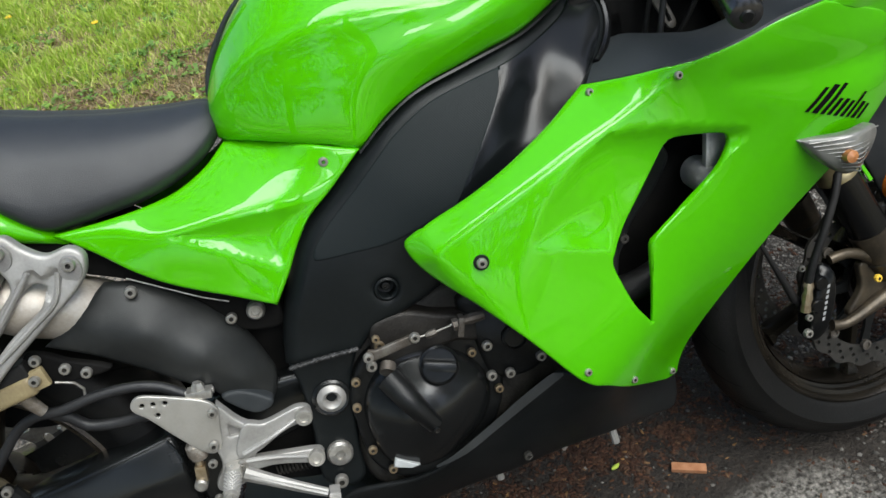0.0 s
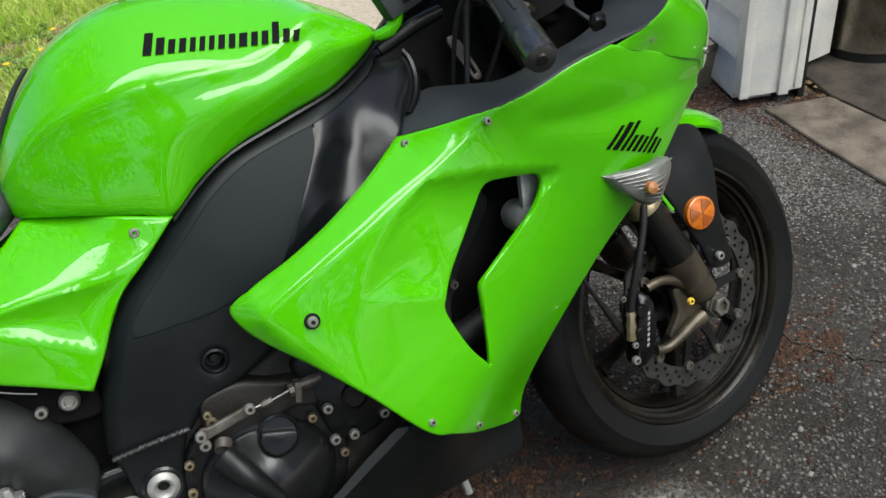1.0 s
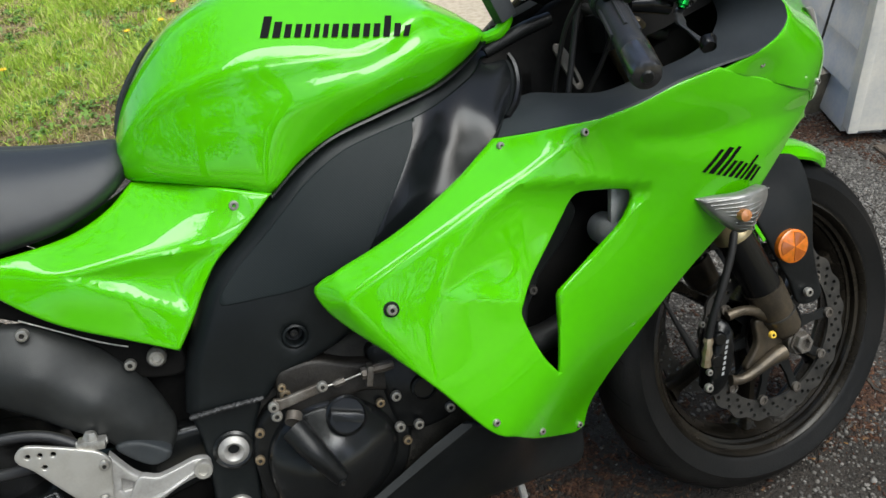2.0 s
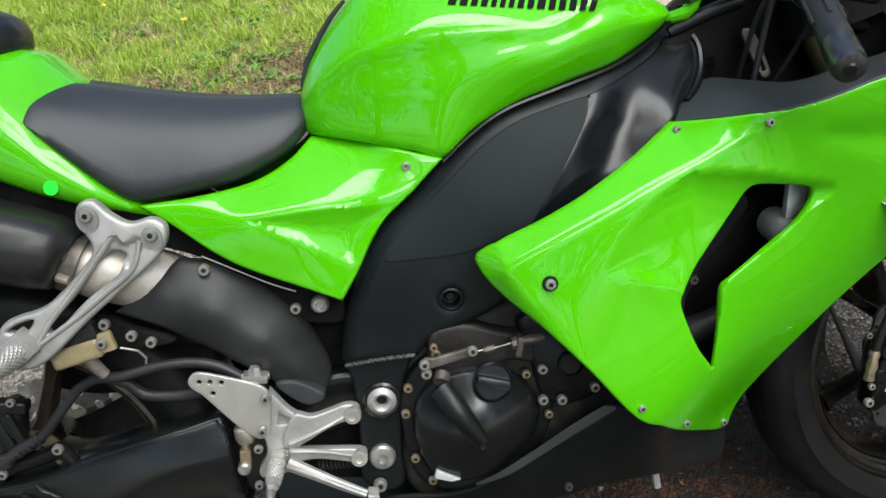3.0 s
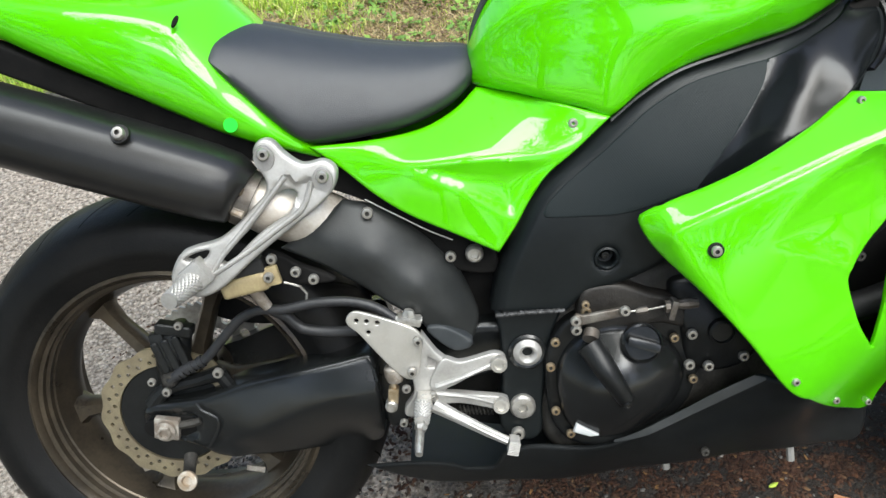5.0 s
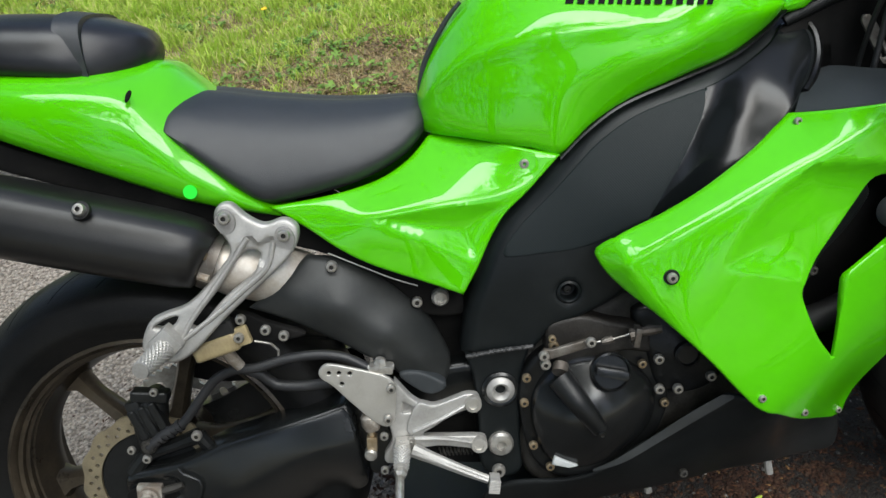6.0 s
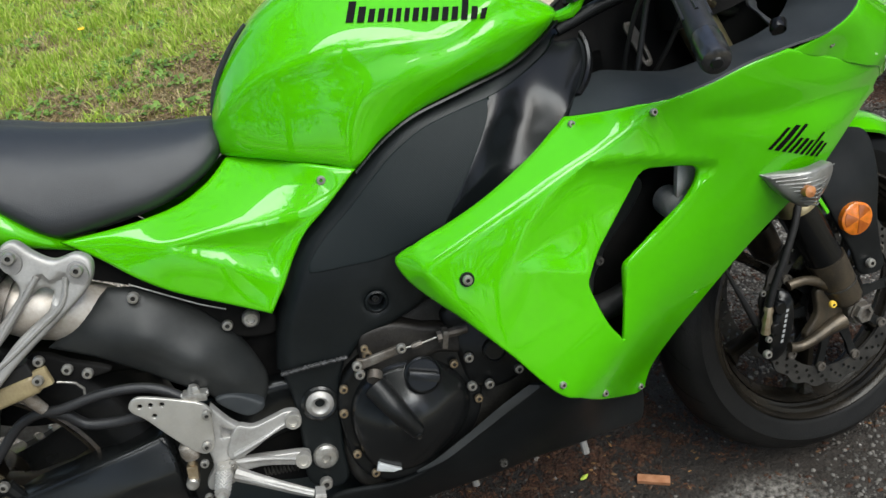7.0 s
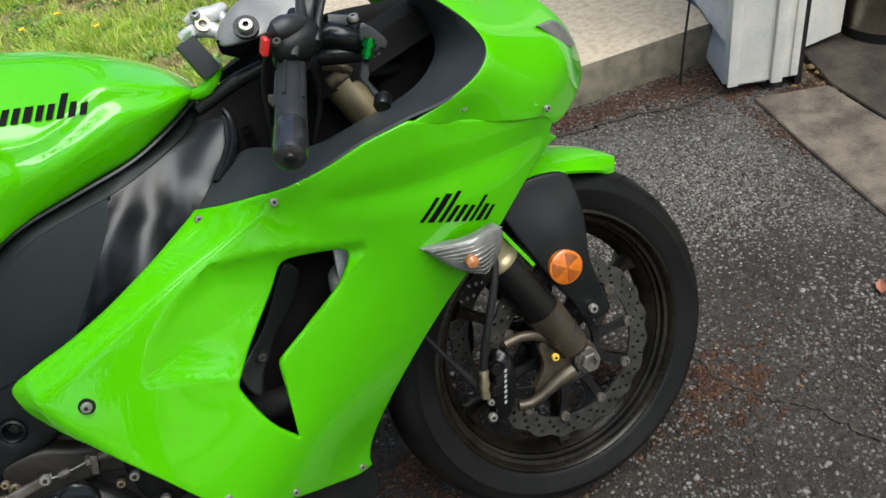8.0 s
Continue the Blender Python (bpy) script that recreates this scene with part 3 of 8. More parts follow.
TANK = [(0.472, 0.040, 0.762, -0.040, 0.800, 0.786, 0.93), (0.480, 0.062, 0.757, -0.057, 0.828, 0.799, 0.94), (0.500, 0.082, 0.754, -0.078, 0.864, 0.818, 0.95), (0.535, 0.104, 0.748, -0.102, 0.903, 0.842, 0.955),
        (0.572, 0.122, 0.738, -0.119, 0.934, 0.856, 0.96), (0.612, 0.134, 0.726, -0.129, 0.955, 0.864, 0.965), (0.647, 0.141, 0.715, -0.134, 0.966, 0.868, 0.965), (0.690, 0.145, 0.744, -0.130, 0.970, 0.866, 0.965),
        (0.745, 0.146, 0.768, -0.126, 0.964, 0.861, 0.965), (0.790, 0.142, 0.779, -0.121, 0.953, 0.857, 0.965), (0.830, 0.137, 0.788, -0.113, 0.942, 0.868, 0.955), (0.879, 0.126, 0.799, -0.102, 0.923, 0.889, 0.90), (0.930, 0.104, 0.820, -0.084, 0.896, 0.870, 0.88),
        (0.960, 0.080, 0.836, -0.068, 0.873, 0.860, 0.88), (0.976, 0.052, 0.846, -0.046, 0.857, 0.853, 0.88)]
tank = mesh_object("fuel_tank", *half_loft(TANK, tank_section, 44, 0.009), GREEN, bike, "lime green painted fuel tank", 60)
tx = np.array([r[0] for r in TANK])


def tank_y(c):
    """Depth of the tank's right side at (x, z)."""
    prof = spline([tuple(p) for p in tank_section(*(np.interp(c[0], tx, [r[k] for r in TANK]) for k in range(1, 7)))], False, 0.004)
    return float(np.interp(c[1], prof[2:, 1], prof[2:, 0]))


bars("logo", tank, DECAL, (0.675, 0.894), (0.178, -0.030), (0.008, 0.0215), [(0.42, 1.15), (0.40, 0.85), (0.34, 0.72), (0.34, 0.72), (0.28, 0.72), (0.28, 0.72), (0.28, 0.72), (0.34, 0.72), (0.34, 0.72), (0.42, 0.72), (0.34, 0.72), (0.34, 0.72), (0.36, 1.15), (0.36, 0.72), (0.34, 1.1)],
     lambda c: tank_y(c) - 0.0022, 1.0, 0.12, 0.19)
# protector strip up the back of the tank
TP = [(0.476, 0.788), (0.478, 0.815), (0.493, 0.852), (0.527, 0.896), (0.548, 0.915)]
mesh_object("tank_pad", *tube([(x + 0.003, -0.030 - 0.004 * i, z + 0.001) for i, (x, z) in enumerate(TP)], [0.0035, 0.004, 0.004, 0.0035, 0.0025]), GREY_PLASTIC, tank, "dark rubber tank pad")
strip("tank_skirt", bike, SATIN_BLACK, [(0.644, -0.138, 0.708), (0.683, -0.135, 0.737), (0.732, -0.130, 0.762), (0.805, -0.121, 0.779), (0.879, -0.106, 0.795), (0.935, -0.084, 0.818), (0.975, -0.058, 0.840)],
      [(0.646, -0.120, 0.714), (0.683, -0.118, 0.744), (0.732, -0.113, 0.769), (0.805, -0.103, 0.786), (0.879, -0.088, 0.802), (0.935, -0.068, 0.825), (0.978, -0.042, 0.846)], "black rubber edge under the tank", both=True)
mesh_object("tank_bracket", *tube([(0.972, -0.050, 0.842), (0.992, -0.062, 0.846), (1.010, -0.058, 0.862), (1.016, -0.03, 0.872)], [0.008, 0.009, 0.008, 0.006], 10), GREEN, tank, "green painted tank bracket")

# frame spar
FRAME_OUT = [(0.478, 0.462, True), (0.491, 0.517), (0.513, 0.569), (0.538, 0.618), (0.568, 0.650), (0.613, 0.684), (0.648, 0.714), (0.683, 0.740), (0.732, 0.764), (0.804, 0.780),
             (0.879, 0.797), (0.946, 0.824), (0.975, 0.834), (1.000, 0.826), (1.008, 0.805), (1.000, 0.775), (0.972, 0.738), (0.925, 0.700), (0.860, 0.650), (0.790, 0.610),
             (0.740, 0.560), (0.702, 0.519), (0.646, 0.495), (0.606, 0.484), (0.578, 0.458, True)]
FRAME_DEPTH = [(0.478, 0.462, -0.152), (0.491, 0.517, -0.153), (0.515, 0.569, -0.155), (0.542, 0.618, -0.150), (0.613, 0.680, -0.141), (0.683, 0.738, -0.132), (0.732, 0.762, -0.126), (0.804, 0.778, -0.117),
               (0.879, 0.794, -0.104), (0.946, 0.819, -0.074), (0.985, 0.83, -0.048), (1.004, 0.787, -0.078), (0.976, 0.744, -0.110), (0.942, 0.724, -0.142), (0.887, 0.696, -0.160), (0.790, 0.640, -0.168),
               (0.702, 0.519, -0.160), (0.631, 0.535, -0.162), (0.578, 0.456, -0.153), (0.680, 0.660, -0.160), (0.84, 0.745, -0.140), (0.93, 0.75, -0.135)]
frame_at = plate_spline(FRAME_DEPTH, 1e-3)


def duct_hollow(p):
    """The duct's flank: a ridge where it meets the knee pad, hollow in the middle, rising again to the lip."""
    u = np.clip(((p[:, 0] - 0.744) * 0.843 - (p[:, 1] - 0.617) * 0.537) / 0.125, 0, 1)
    return 0.020 * np.sin(math.pi * u) ** 2 * np.clip((p[:, 1] - 0.60) / 0.12, 0, 1)


FRAME_RIM = [([(0.494, 0.455, 0.9), (0.508, 0.517, 0.9), (0.529, 0.563, 0.9), (0.553, 0.607, 0.9), (0.580, 0.636, 0.9), (0.623, 0.668, 0.9), (0.658, 0.698, 0.9), (0.691, 0.724, 0.9), (0.737, 0.747, 0.8), (0.806, 0.763, 0.7), (0.883, 0.780, 0.5), (0.945, 0.804, 0.2)], 1, 0.003)]
frame_bar = panel("frame", bike, FRAME_BLACK, FRAME_OUT, lambda p: frame_at(p) + 1.15 * duct_hollow(p),
                  "black painted aluminium frame spar", both=True, folds=FRAME_RIM, edge=0.010, thick=0.045, step=0.008, holes=[[(0.631 + 0.013 * math.cos(a), 0.534 + 0.013 * math.sin(a)) for a in np.linspace(0, 6.28, 12, endpoint=False)]])
panel("grip_pad", frame_bar, GRIP_PAD, [(0.557, 0.607), (0.584, 0.634), (0.627, 0.667), (0.661, 0.695), (0.694, 0.720), (0.742, 0.744), (0.797, 0.757), (0.838, 0.764, True), (0.827, 0.735), (0.789, 0.680), (0.742, 0.618, True), (0.66, 0.594), (0.600, 0.592), (0.555, 0.594)],
      lambda p: frame_at(p) - 0.0012, "dark textured rubber knee pad", thick=0.010, edge=0.0015, step=0.007)

panel("duct_cover", frame_bar, DUCT_GLOSS, [(0.8357, 0.7640, True), (0.886, 0.777), (0.942, 0.799), (0.972, 0.820), (0.992, 0.815), (0.998, 0.802), (0.990, 0.775), (0.965, 0.745), (0.920, 0.708), (0.86, 0.665), (0.80, 0.63), (0.7400, 0.6192, True), (0.7868, 0.6815), (0.8248, 0.7370)],
      lambda p: frame_at(p) + duct_hollow(p) - 0.0008, "glossy black air duct cover", thick=0.010, edge=0.0015, step=0.007)
mesh_object("frame_plug", *moved(revolve([(0.0155, 0.004), (0.0155, -0.0005), (0.0130, -0.002), (0.0115, 0.0), (0.0110, 0.020), (0.0001, 0.022)], 24), pose(0.631, -0.161, 0.534, 0, 0, 0)), FRAME_BLACK, frame_bar)
bolt(frame_bar, 0.631, -0.146, 0.534, 1.0, ENGINE)
# air duct at the frame's head
mesh_object("duct_lip", *tube([(0.965, -0.050, 0.832), (0.992, -0.048, 0.829), (1.007, -0.062, 0.805), (1.002, -0.084, 0.776), (0.985, -0.105, 0.752), (0.964, -0.126, 0.738)], 0.0055, 8), SATIN_BLACK, frame_bar, "glossy black duct lip")
pv = panel("pivot_plate", bike, FRAME_BLACK, [(0.482, 0.466, True), (0.576, 0.462, True), (0.556, 0.418), (0.548, 0.370), (0.540, 0.318), (0.536, 0.272), (0.512, 0.262), (0.480, 0.285), (0.486, 0.36), (0.488, 0.422)],
           -0.140, "black painted swingarm pivot plate", thick=0.05, edge=0.006, both=True)
mesh_object("weld_bead", *joined(*[moved(revolve([(0.0001, -0.0032), (0.0026, -0.0022), (0.0034, 0.0), (0.0026, 0.0022), (0.0001, 0.0032)], 7), pose(0.486 + 0.0031 * k, -0.1545 - 0.003 * math.sin(3.14 * k / 28), 0.4635 + 0.0024 * math.sin(3.14 * k / 28) + 0.0006 * math.sin(k * 2.7), 90, 0, 40)) for k in range(29)]), WELD, pv, "rough pale weld seam")
nut = mesh_object("pivot_nut", *moved(revolve([(0.026, 0.004), (0.026, -0.003), (0.0225, -0.005), (0.019, -0.004), (0.0185, 0.0)], 32), pose(0.523, -0.142, 0.402)), SWING_BLACK, pv, "black collar round the pivot nut")
mesh_object("nut_insert", *moved(revolve([(0.0195, 0.004), (0.0195, -0.005), (0.0170, -0.008), (0.0125, -0.010), (0.0105, -0.0085), (0.0075, -0.004), (0.0070, 0.004), (0.0001, 0.004)], 32), pose(0.523, -0.142, 0.402)), ALLOY, nut, "bright steel pivot nut")
mesh_object("pivot_bolt", *moved(revolve([(0.018, 0.004), (0.018, -0.004), (0.015, -0.008), (0.007, -0.009), (0.006, -0.004), (0.0001, -0.004)], 20), pose(0.512, -0.142, 0.319)), STEEL, pv, "bright steel bolt")
bolt(pv, 0.503, -0.147, 0.279, 1.6)

# tail side panel with its sculpted facets
TAIL_DEPTH = [(0.262, 0.702, -0.126), (0.304, 0.671, -0.134), (0.342, 0.635, -0.142), (0.382, 0.609, -0.147), (0.444, 0.577, -0.152), (0.494, 0.551, -0.156), (0.519, 0.591, -0.152),
              (0.388, 0.674, -0.148), (0.470, 0.676, -0.150), (0.560, 0.672, -0.146), (0.540, 0.621, -0.147), (0.598, 0.700, -0.138), (0.647, 0.713, -0.136), (0.481, 0.755, -0.108), (0.572, 0.738, -0.128)]
tail_panel = panel("tail_side_panel", bike, GREEN, [(0.262, 0.703, True), (0.330, 0.704), (0.399, 0.709), (0.448, 0.727), (0.482, 0.752, True), (0.515, 0.750), (0.572, 0.735), (0.645, 0.711, True), (0.598, 0.673), (0.564, 0.648),
                   (0.540, 0.618), (0.519, 0.585), (0.494, 0.551, True), (0.444, 0.577), (0.382, 0.609), (0.342, 0.637), (0.304, 0.671)],
                   TAIL_DEPTH, "lime green painted tail side panel", both=True, edge=0.004, thick=0.006, step=0.0065,
                   folds=[([(0.270, 0.700, 0.2), (0.338, 0.692, 0.7), (0.388, 0.676, 0.9), (0.470, 0.678, 0.7), (0.56, 0.676, 0.4), (0.62, 0.690, 0.0)], 1, 0.003)],
                   scoops=[([(0.390, 0.671, True), (0.470, 0.671, True), (0.578, 0.665, True), (0.545, 0.630), (0.516, 0.592, True), (0.445, 0.638, True)], 0.55, 0.013)])
bolt(tail_panel, 0.598, -0.133, 0.707, 1.05)


# seat, pillion pad, tail cowl
def seat_section(w, zl, zt):
    h = zt - zl
    return [(-w + 0.012, zl - 0.004), (-w, zl + 0.008), (-w * 0.97, zl + 0.30 * h), (-w * 0.80, zl + 0.66 * h), (-w * 0.52, zl + 0.90 * h), (-w * 0.25, zt), (0, zt - 0.004)]


mesh_object("rider_seat", *half_loft([(0.139, 0.085, 0.826, 0.842), (0.150, 0.122, 0.815, 0.856), (0.173, 0.130, 0.793, 0.861), (0.224, 0.132, 0.739, 0.850), (0.258, 0.131, 0.713, 0.840), (0.300, 0.126, 0.710, 0.830), (0.345, 0.120, 0.713, 0.820),
                                        (0.387, 0.110, 0.718, 0.813), (0.427, 0.098, 0.730, 0.808), (0.455, 0.085, 0.744, 0.806), (0.474, 0.068, 0.760, 0.802), (0.481, 0.052, 0.770, 0.795)], seat_section, 18, 0.012), VINYL, bike, "smooth black vinyl rider seat", 60)


def cowl_section(w, zl, sh, zt):
    return [(-w * 0.80, zl - 0.006), (-w * 0.97, zl), (-w * 1.02, zl + 0.5 * (sh - zl)), (-w * 0.93, sh), (-w * 0.66, sh + 0.55 * (zt - sh)), (-w * 0.3, zt - 0.004), (0, zt)]


mesh_object("tail_cowl", *half_loft([(0.274, 0.117, 0.686, 0.694, 0.700), (0.225, 0.130, 0.706, 0.738, 0.790), (0.205, 0.132, 0.713, 0.760, 0.842), (0.173, 0.134, 0.727, 0.792, 0.880), (0.150, 0.135, 0.738, 0.822, 0.902), (0.110, 0.136, 0.760, 0.862, 0.912),
                                       (0.050, 0.136, 0.792, 0.885, 0.922), (-0.050, 0.125, 0.842, 0.908, 0.945), (-0.15, 0.10, 0.893, 0.932, 0.962), (-0.25, 0.055, 0.945, 0.962, 0.978)], cowl_section, 20, 0.012), GREEN, bike, "lime green painted tail cowl", 60)
mesh_object("round_sticker", *moved(revolve([(0.0001, 0.0), (0.009, 0.0), (0.009, 0.001)], 20), pose(0.171, -0.1385, 0.742, -8, 0, 0)), STICKER, bike, "fluorescent green round sticker")
# flat black disc paints in the dark depth of the slot
mesh_object("cowl_slot", *moved(revolve([(0.0001, -0.0005), (0.006, -0.0005), (0.007, 0.002)], 16), pose(0.122, -0.128, 0.872, -35, 25, 0) @ Matrix.Diagonal((0.45, 1, 1.3, 1))), VOID, bike, "dark screw slot in the cowl")


def pad_section(w, zl, zt):
    h = zt - zl
    return [(-w + 0.012, zl - 0.006), (-w, zl + 0.004), (-w * 0.98, zl + 0.45 * h), (-w * 0.82, zl + 0.80 * h), (-w * 0.45, zt - 0.002), (0, zt)]


pillion = mesh_object("pillion_seat", *half_loft([(0.136, 0.020, 0.920, 0.932), (0.126, 0.044, 0.908, 0.949), (0.100, 0.068, 0.898, 0.962), (0.070, 0.086, 0.896, 0.974), (0.020, 0.104, 0.910, 0.986), (-0.08, 0.105, 0.935, 1.000), (-0.19, 0.07, 0.962, 0.996), (-0.21, 0.04, 0.97, 0.982)], pad_section, 14, 0.012), PILLION_BLACK, bike, "glossy black vinyl pillion pad with a strap", 60)
mesh_object("strap", *loft([[(0.050 + d, y - math.copysign(0.3 * d, y), z - 0.25 * d) for y, z in spline([(-0.0955, 0.905), (-0.0965, 0.94), (-0.084, 0.970), (-0.045, 0.982), (0.045, 0.982), (0.084, 0.970), (0.0965, 0.94), (0.0955, 0.905)], False, 0.01)] for d in (-0.016, 0.016)], True), VINYL, pillion, "black webbing strap")
# dark under-tray between the cowl and the exhaust
panel("subframe", bike, VOID, [(-0.20, 0.905), (0.013, 0.800), (0.142, 0.748), (0.205, 0.720), (0.275, 0.690), (0.310, 0.672), (0.345, 0.640), (0.407, 0.598), (0.480, 0.560), (0.490, 0.51), (0.43, 0.52), (0.40, 0.566), (0.33, 0.618), (0.275, 0.645), (0.19, 0.685), (0.078, 0.735), (-0.18, 0.86)],
      -0.112, "matt black subframe", thick=0.03, edge=0.004, both=True)
mesh_object("subframe_edge", *tube([(0.325, -0.122, 0.628), (0.37, -0.126, 0.601), (0.405, -0.128, 0.580), (0.435, -0.128, 0.565)], 0.0010, 6), ALLOY, bike, "thin bright edge of the subframe")

# wheels
def disc_mesh(r_out, r_in, y, thick, waves, wave, rows, hole_r, tabs=0):
    out = np.array([((r_out + wave * math.cos(waves * a)) * math.cos(a), (r_out + wave * math.cos(waves * a)) * math.sin(a)) for a in np.linspace(0, 2 * math.pi, 168, endpoint=False)])
    inn = np.array([(r_in * math.cos(a), r_in * math.sin(a)) for a in np.linspace(0, 2 * math.pi, 72, endpoint=False)])
    holes = [inn]
    for r, n, shift in rows:
        for i in range(n):
            a = 2 * math.pi * (i + shift) / n
            holes.append(np.array([(r * math.cos(a) + hole_r * math.cos(b), r * math.sin(a) + hole_r * math.sin(b)) for b in np.linspace(0, 2 * math.pi, 7, endpoint=False)]))
    from mathutils.geometry import delaunay_2d_cdt
    verts, edges = [], []
    for lp in [out] + holes:
        s = len(verts)
        verts += [Vector(q) for q in lp]
        edges += [(s + i, s + (i + 1) % len(lp)) for i in range(len(lp))]
    v, e, f, *_ = delaunay_2d_cdt(verts, edges, [], 0, 1e-7)
    v = np.array([tuple(q) for q in v])
    f = np.array(f)
    mid = v[f].mean(1)
    ok = inside(mid, out) & (np.hypot(*mid.T) > r_in * 0.999)
    for h in holes[1:]:
        ok &= np.hypot(*(mid - h.mean(0)).T) > hole_r * 0.92
    f = f[ok]
    pairs = {(p, q) for a, b, c in f for p, q in ((a, b), (b, c), (c, a))}
    n = len(v)
    verts = [(a, y, b) for a, b in v] + [(a, y + thick, b) for a, b in v]
    faces = [tuple(t) for t in f] + [(a + n, c + n, b + n) for a, b, c in f] + [(q, p, p + n, q + n) for p, q in pairs if (q, p) not in pairs]
    return verts, faces


STEER = pose(1.376, 0.002, 0.296, 0, 0, 6.5) @ pose(-1.376, -0.002, -0.296)


def wheel(name, centre, r, flange, half_rim, half_tyre, spokes, start, spoke_w, hub, label, metal):
    prof = [(flange, -half_rim), (flange - 0.006, -half_rim - 0.003), (flange - 0.012, -half_rim + 0.004), (flange - 0.0125, -half_rim + 0.008), (flange - 0.0185, -half_rim + 0.010), (flange - 0.0185, -half_rim + 0.020), (flange - 0.0235, -half_rim + 0.022), (flange - 0.0235, -half_rim + 0.032), (flange - 0.0260, -half_rim + 0.034), (flange - 0.026, -half_rim * 0.55), (flange - 0.036, -half_rim * 0.30), (flange - 0.042, 0)]
    inner = [(flange - 0.048, 0), (flange - 0.046, -half_rim * 0.38)]
    ring = prof + [(q, -y) for q, y in prof[::-1][1:]] + [(flange + 0.004, half_rim * 0.9), (flange - 0.014, half_rim * 0.6), (flange - 0.018, 0), (flange - 0.014, -half_rim * 0.6), (flange + 0.004, -half_rim * 0.9)]
    inside_r = flange - 0.042
    ob = mesh_object(name, *moved(revolve(ring, 96, True), pose(*centre)), metal, bike, label, 35)
    mesh_object("hub", *moved(revolve([(0.018, -hub), (hub * 0.62, -hub), (hub * 0.70, -hub * 0.7), (hub * 0.60, 0), (hub * 0.70, hub * 0.7), (hub * 0.62, hub), (0.018, hub)], 40, True), pose(*centre)), metal, ob)
    for i in range(spokes):
        a = math.radians(start + 360 * i / spokes)
        rings = []
        for s, w, d, y in ((0.0, 0.030, 0.030, -0.002), (0.3, spoke_w, 0.020, -0.004), (0.75, spoke_w * 0.9, 0.016, -0.004), (0.94, spoke_w * 1.15, 0.018, 0), (1.03, spoke_w * 2.0, 0.024, 0)):
            q = hub * 0.55 + s * (inside_r - hub * 0.55)
            rings.append([(q, y + d * cy, w * cx) for cx, cy in ((-1, -0.5), (-0.6, -1), (0.6, -1), (1, -0.5), (1, 0.5), (0.6, 1), (-0.6, 1), (-1, 0.5))])
        vf = loft(rings)
        mesh_object("spoke", *moved(vf, pose(*centre) @ Matrix.Rotation(-a, 4, "Y")), metal, ob)
    tw, rb = half_tyre, flange - 0.003
    tp = [(rb - 0.004, -half_rim + 0.004), (rb + 0.004, -half_rim - 0.002), (rb + 0.016, -tw * 0.92), (rb + 0.034, -tw), (r - 0.034, -tw * 0.93), (r - 0.018, -tw * 0.74), (r - 0.007, -tw * 0.48), (r - 0.0015, -tw * 0.22), (r, 0)]
    tp = tp + [(q, -y) for q, y in tp[::-1][1:]]
    tp = [tuple(q) for q in spline(tp, False, 0.006)]
    tyre = mesh_object("tyre", *moved(revolve(tp, 128), pose(*centre)), TYRE, ob, "dusty black road tyre", 50)
    return ob, tyre


RC, FC = (0.0, 0.0, 0.318), (1.373, 0.002, 0.296)
rear_wheel, rear_tyre = wheel("rear_wheel", RC, 0.319, 0.222, 0.080, 0.095, 6, 8, 0.013, 0.075, "dusty dark bronze cast rear wheel", RIM_PALER)
front_wheel, front_tyre = wheel("front_wheel", FC, 0.2945, 0.225, 0.050, 0.060, 6, 22, 0.009, 0.055, "dusty dark bronze cast front wheel", RIM)


def grooves(tyre, centre, r, half, n, label):
    """Tread grooves: thin dark slanted cuts, slightly proud strips of the groove's shade."""
    verts, faces = [], []
    for i in range(n):
        for side in (-1, 1):
            a0 = 2 * math.pi * (i + (0.5 if side > 0 else 0)) / n
            k, s = 7, len(verts)
            for j in range(k):
                t = j / (k - 1)
                yy = side * half * (0.18 + 0.62 * t)
                rr = r - 0.0012 - (r - (r - 0.034)) * max(0, (abs(yy) / half)) ** 2.6 * 0.95 + 0.0022
                for da in (-0.0085, 0.0085):
                    a = a0 + 0.16 * t + da * (1 - 0.5 * t)
                    verts.append((centre[0] + rr * math.cos(a), centre[1] + yy, centre[2] + rr * math.sin(a)))
            for j in range(k - 1):
                q = s + 2 * j
                faces.append((q, q + 1, q + 3, q + 2))
    tagged(mesh_object("tread_groove", verts, faces, VOID, tyre, label), kind="stuff")


grooves(rear_tyre, RC, 0.319, 0.095, 26, "dark tread grooves")
grooves(front_tyre, FC, 0.2945, 0.060, 24, "dark tread grooves")
front_wheel.matrix_basis = STEER
FR_ROWS = [(0.126, 30, 0.0), (0.1345, 30, 0.33), (0.143, 30, 0.66)]
disc_front = disc_mesh(0.150, 0.118, -0.066, 0.005, 20, 0.0028, FR_ROWS, 0.0037)
d1 = mesh_object("brake_disc", *moved(disc_front, pose(*FC)), DISC, front_wheel, "drilled petal brake disc")
mesh_object("brake_disc", *moved(disc_front, pose(*FC) @ Matrix.Translation((0, 0.127, 0))), DISC, front_wheel, "drilled petal brake disc")
carrier = revolve([(0.050, -0.062), (0.060, -0.066), (0.062, -0.058), (0.050, -0.055)], 40, True)
arms = []
for i in range(10):
    a = 2 * math.pi * i / 10
    arms.append(moved(loft([[(q, -0.0635 + d, w * s) for s, d in ((-1, -0.002), (1, -0.002), (1, 0.004), (-1, 0.004))] for q, w in ((0.056, 0.010), (0.085, 0.006), (0.112, 0.008), (0.119, 0.006))]), Matrix.Rotation(a, 4, "Y")))
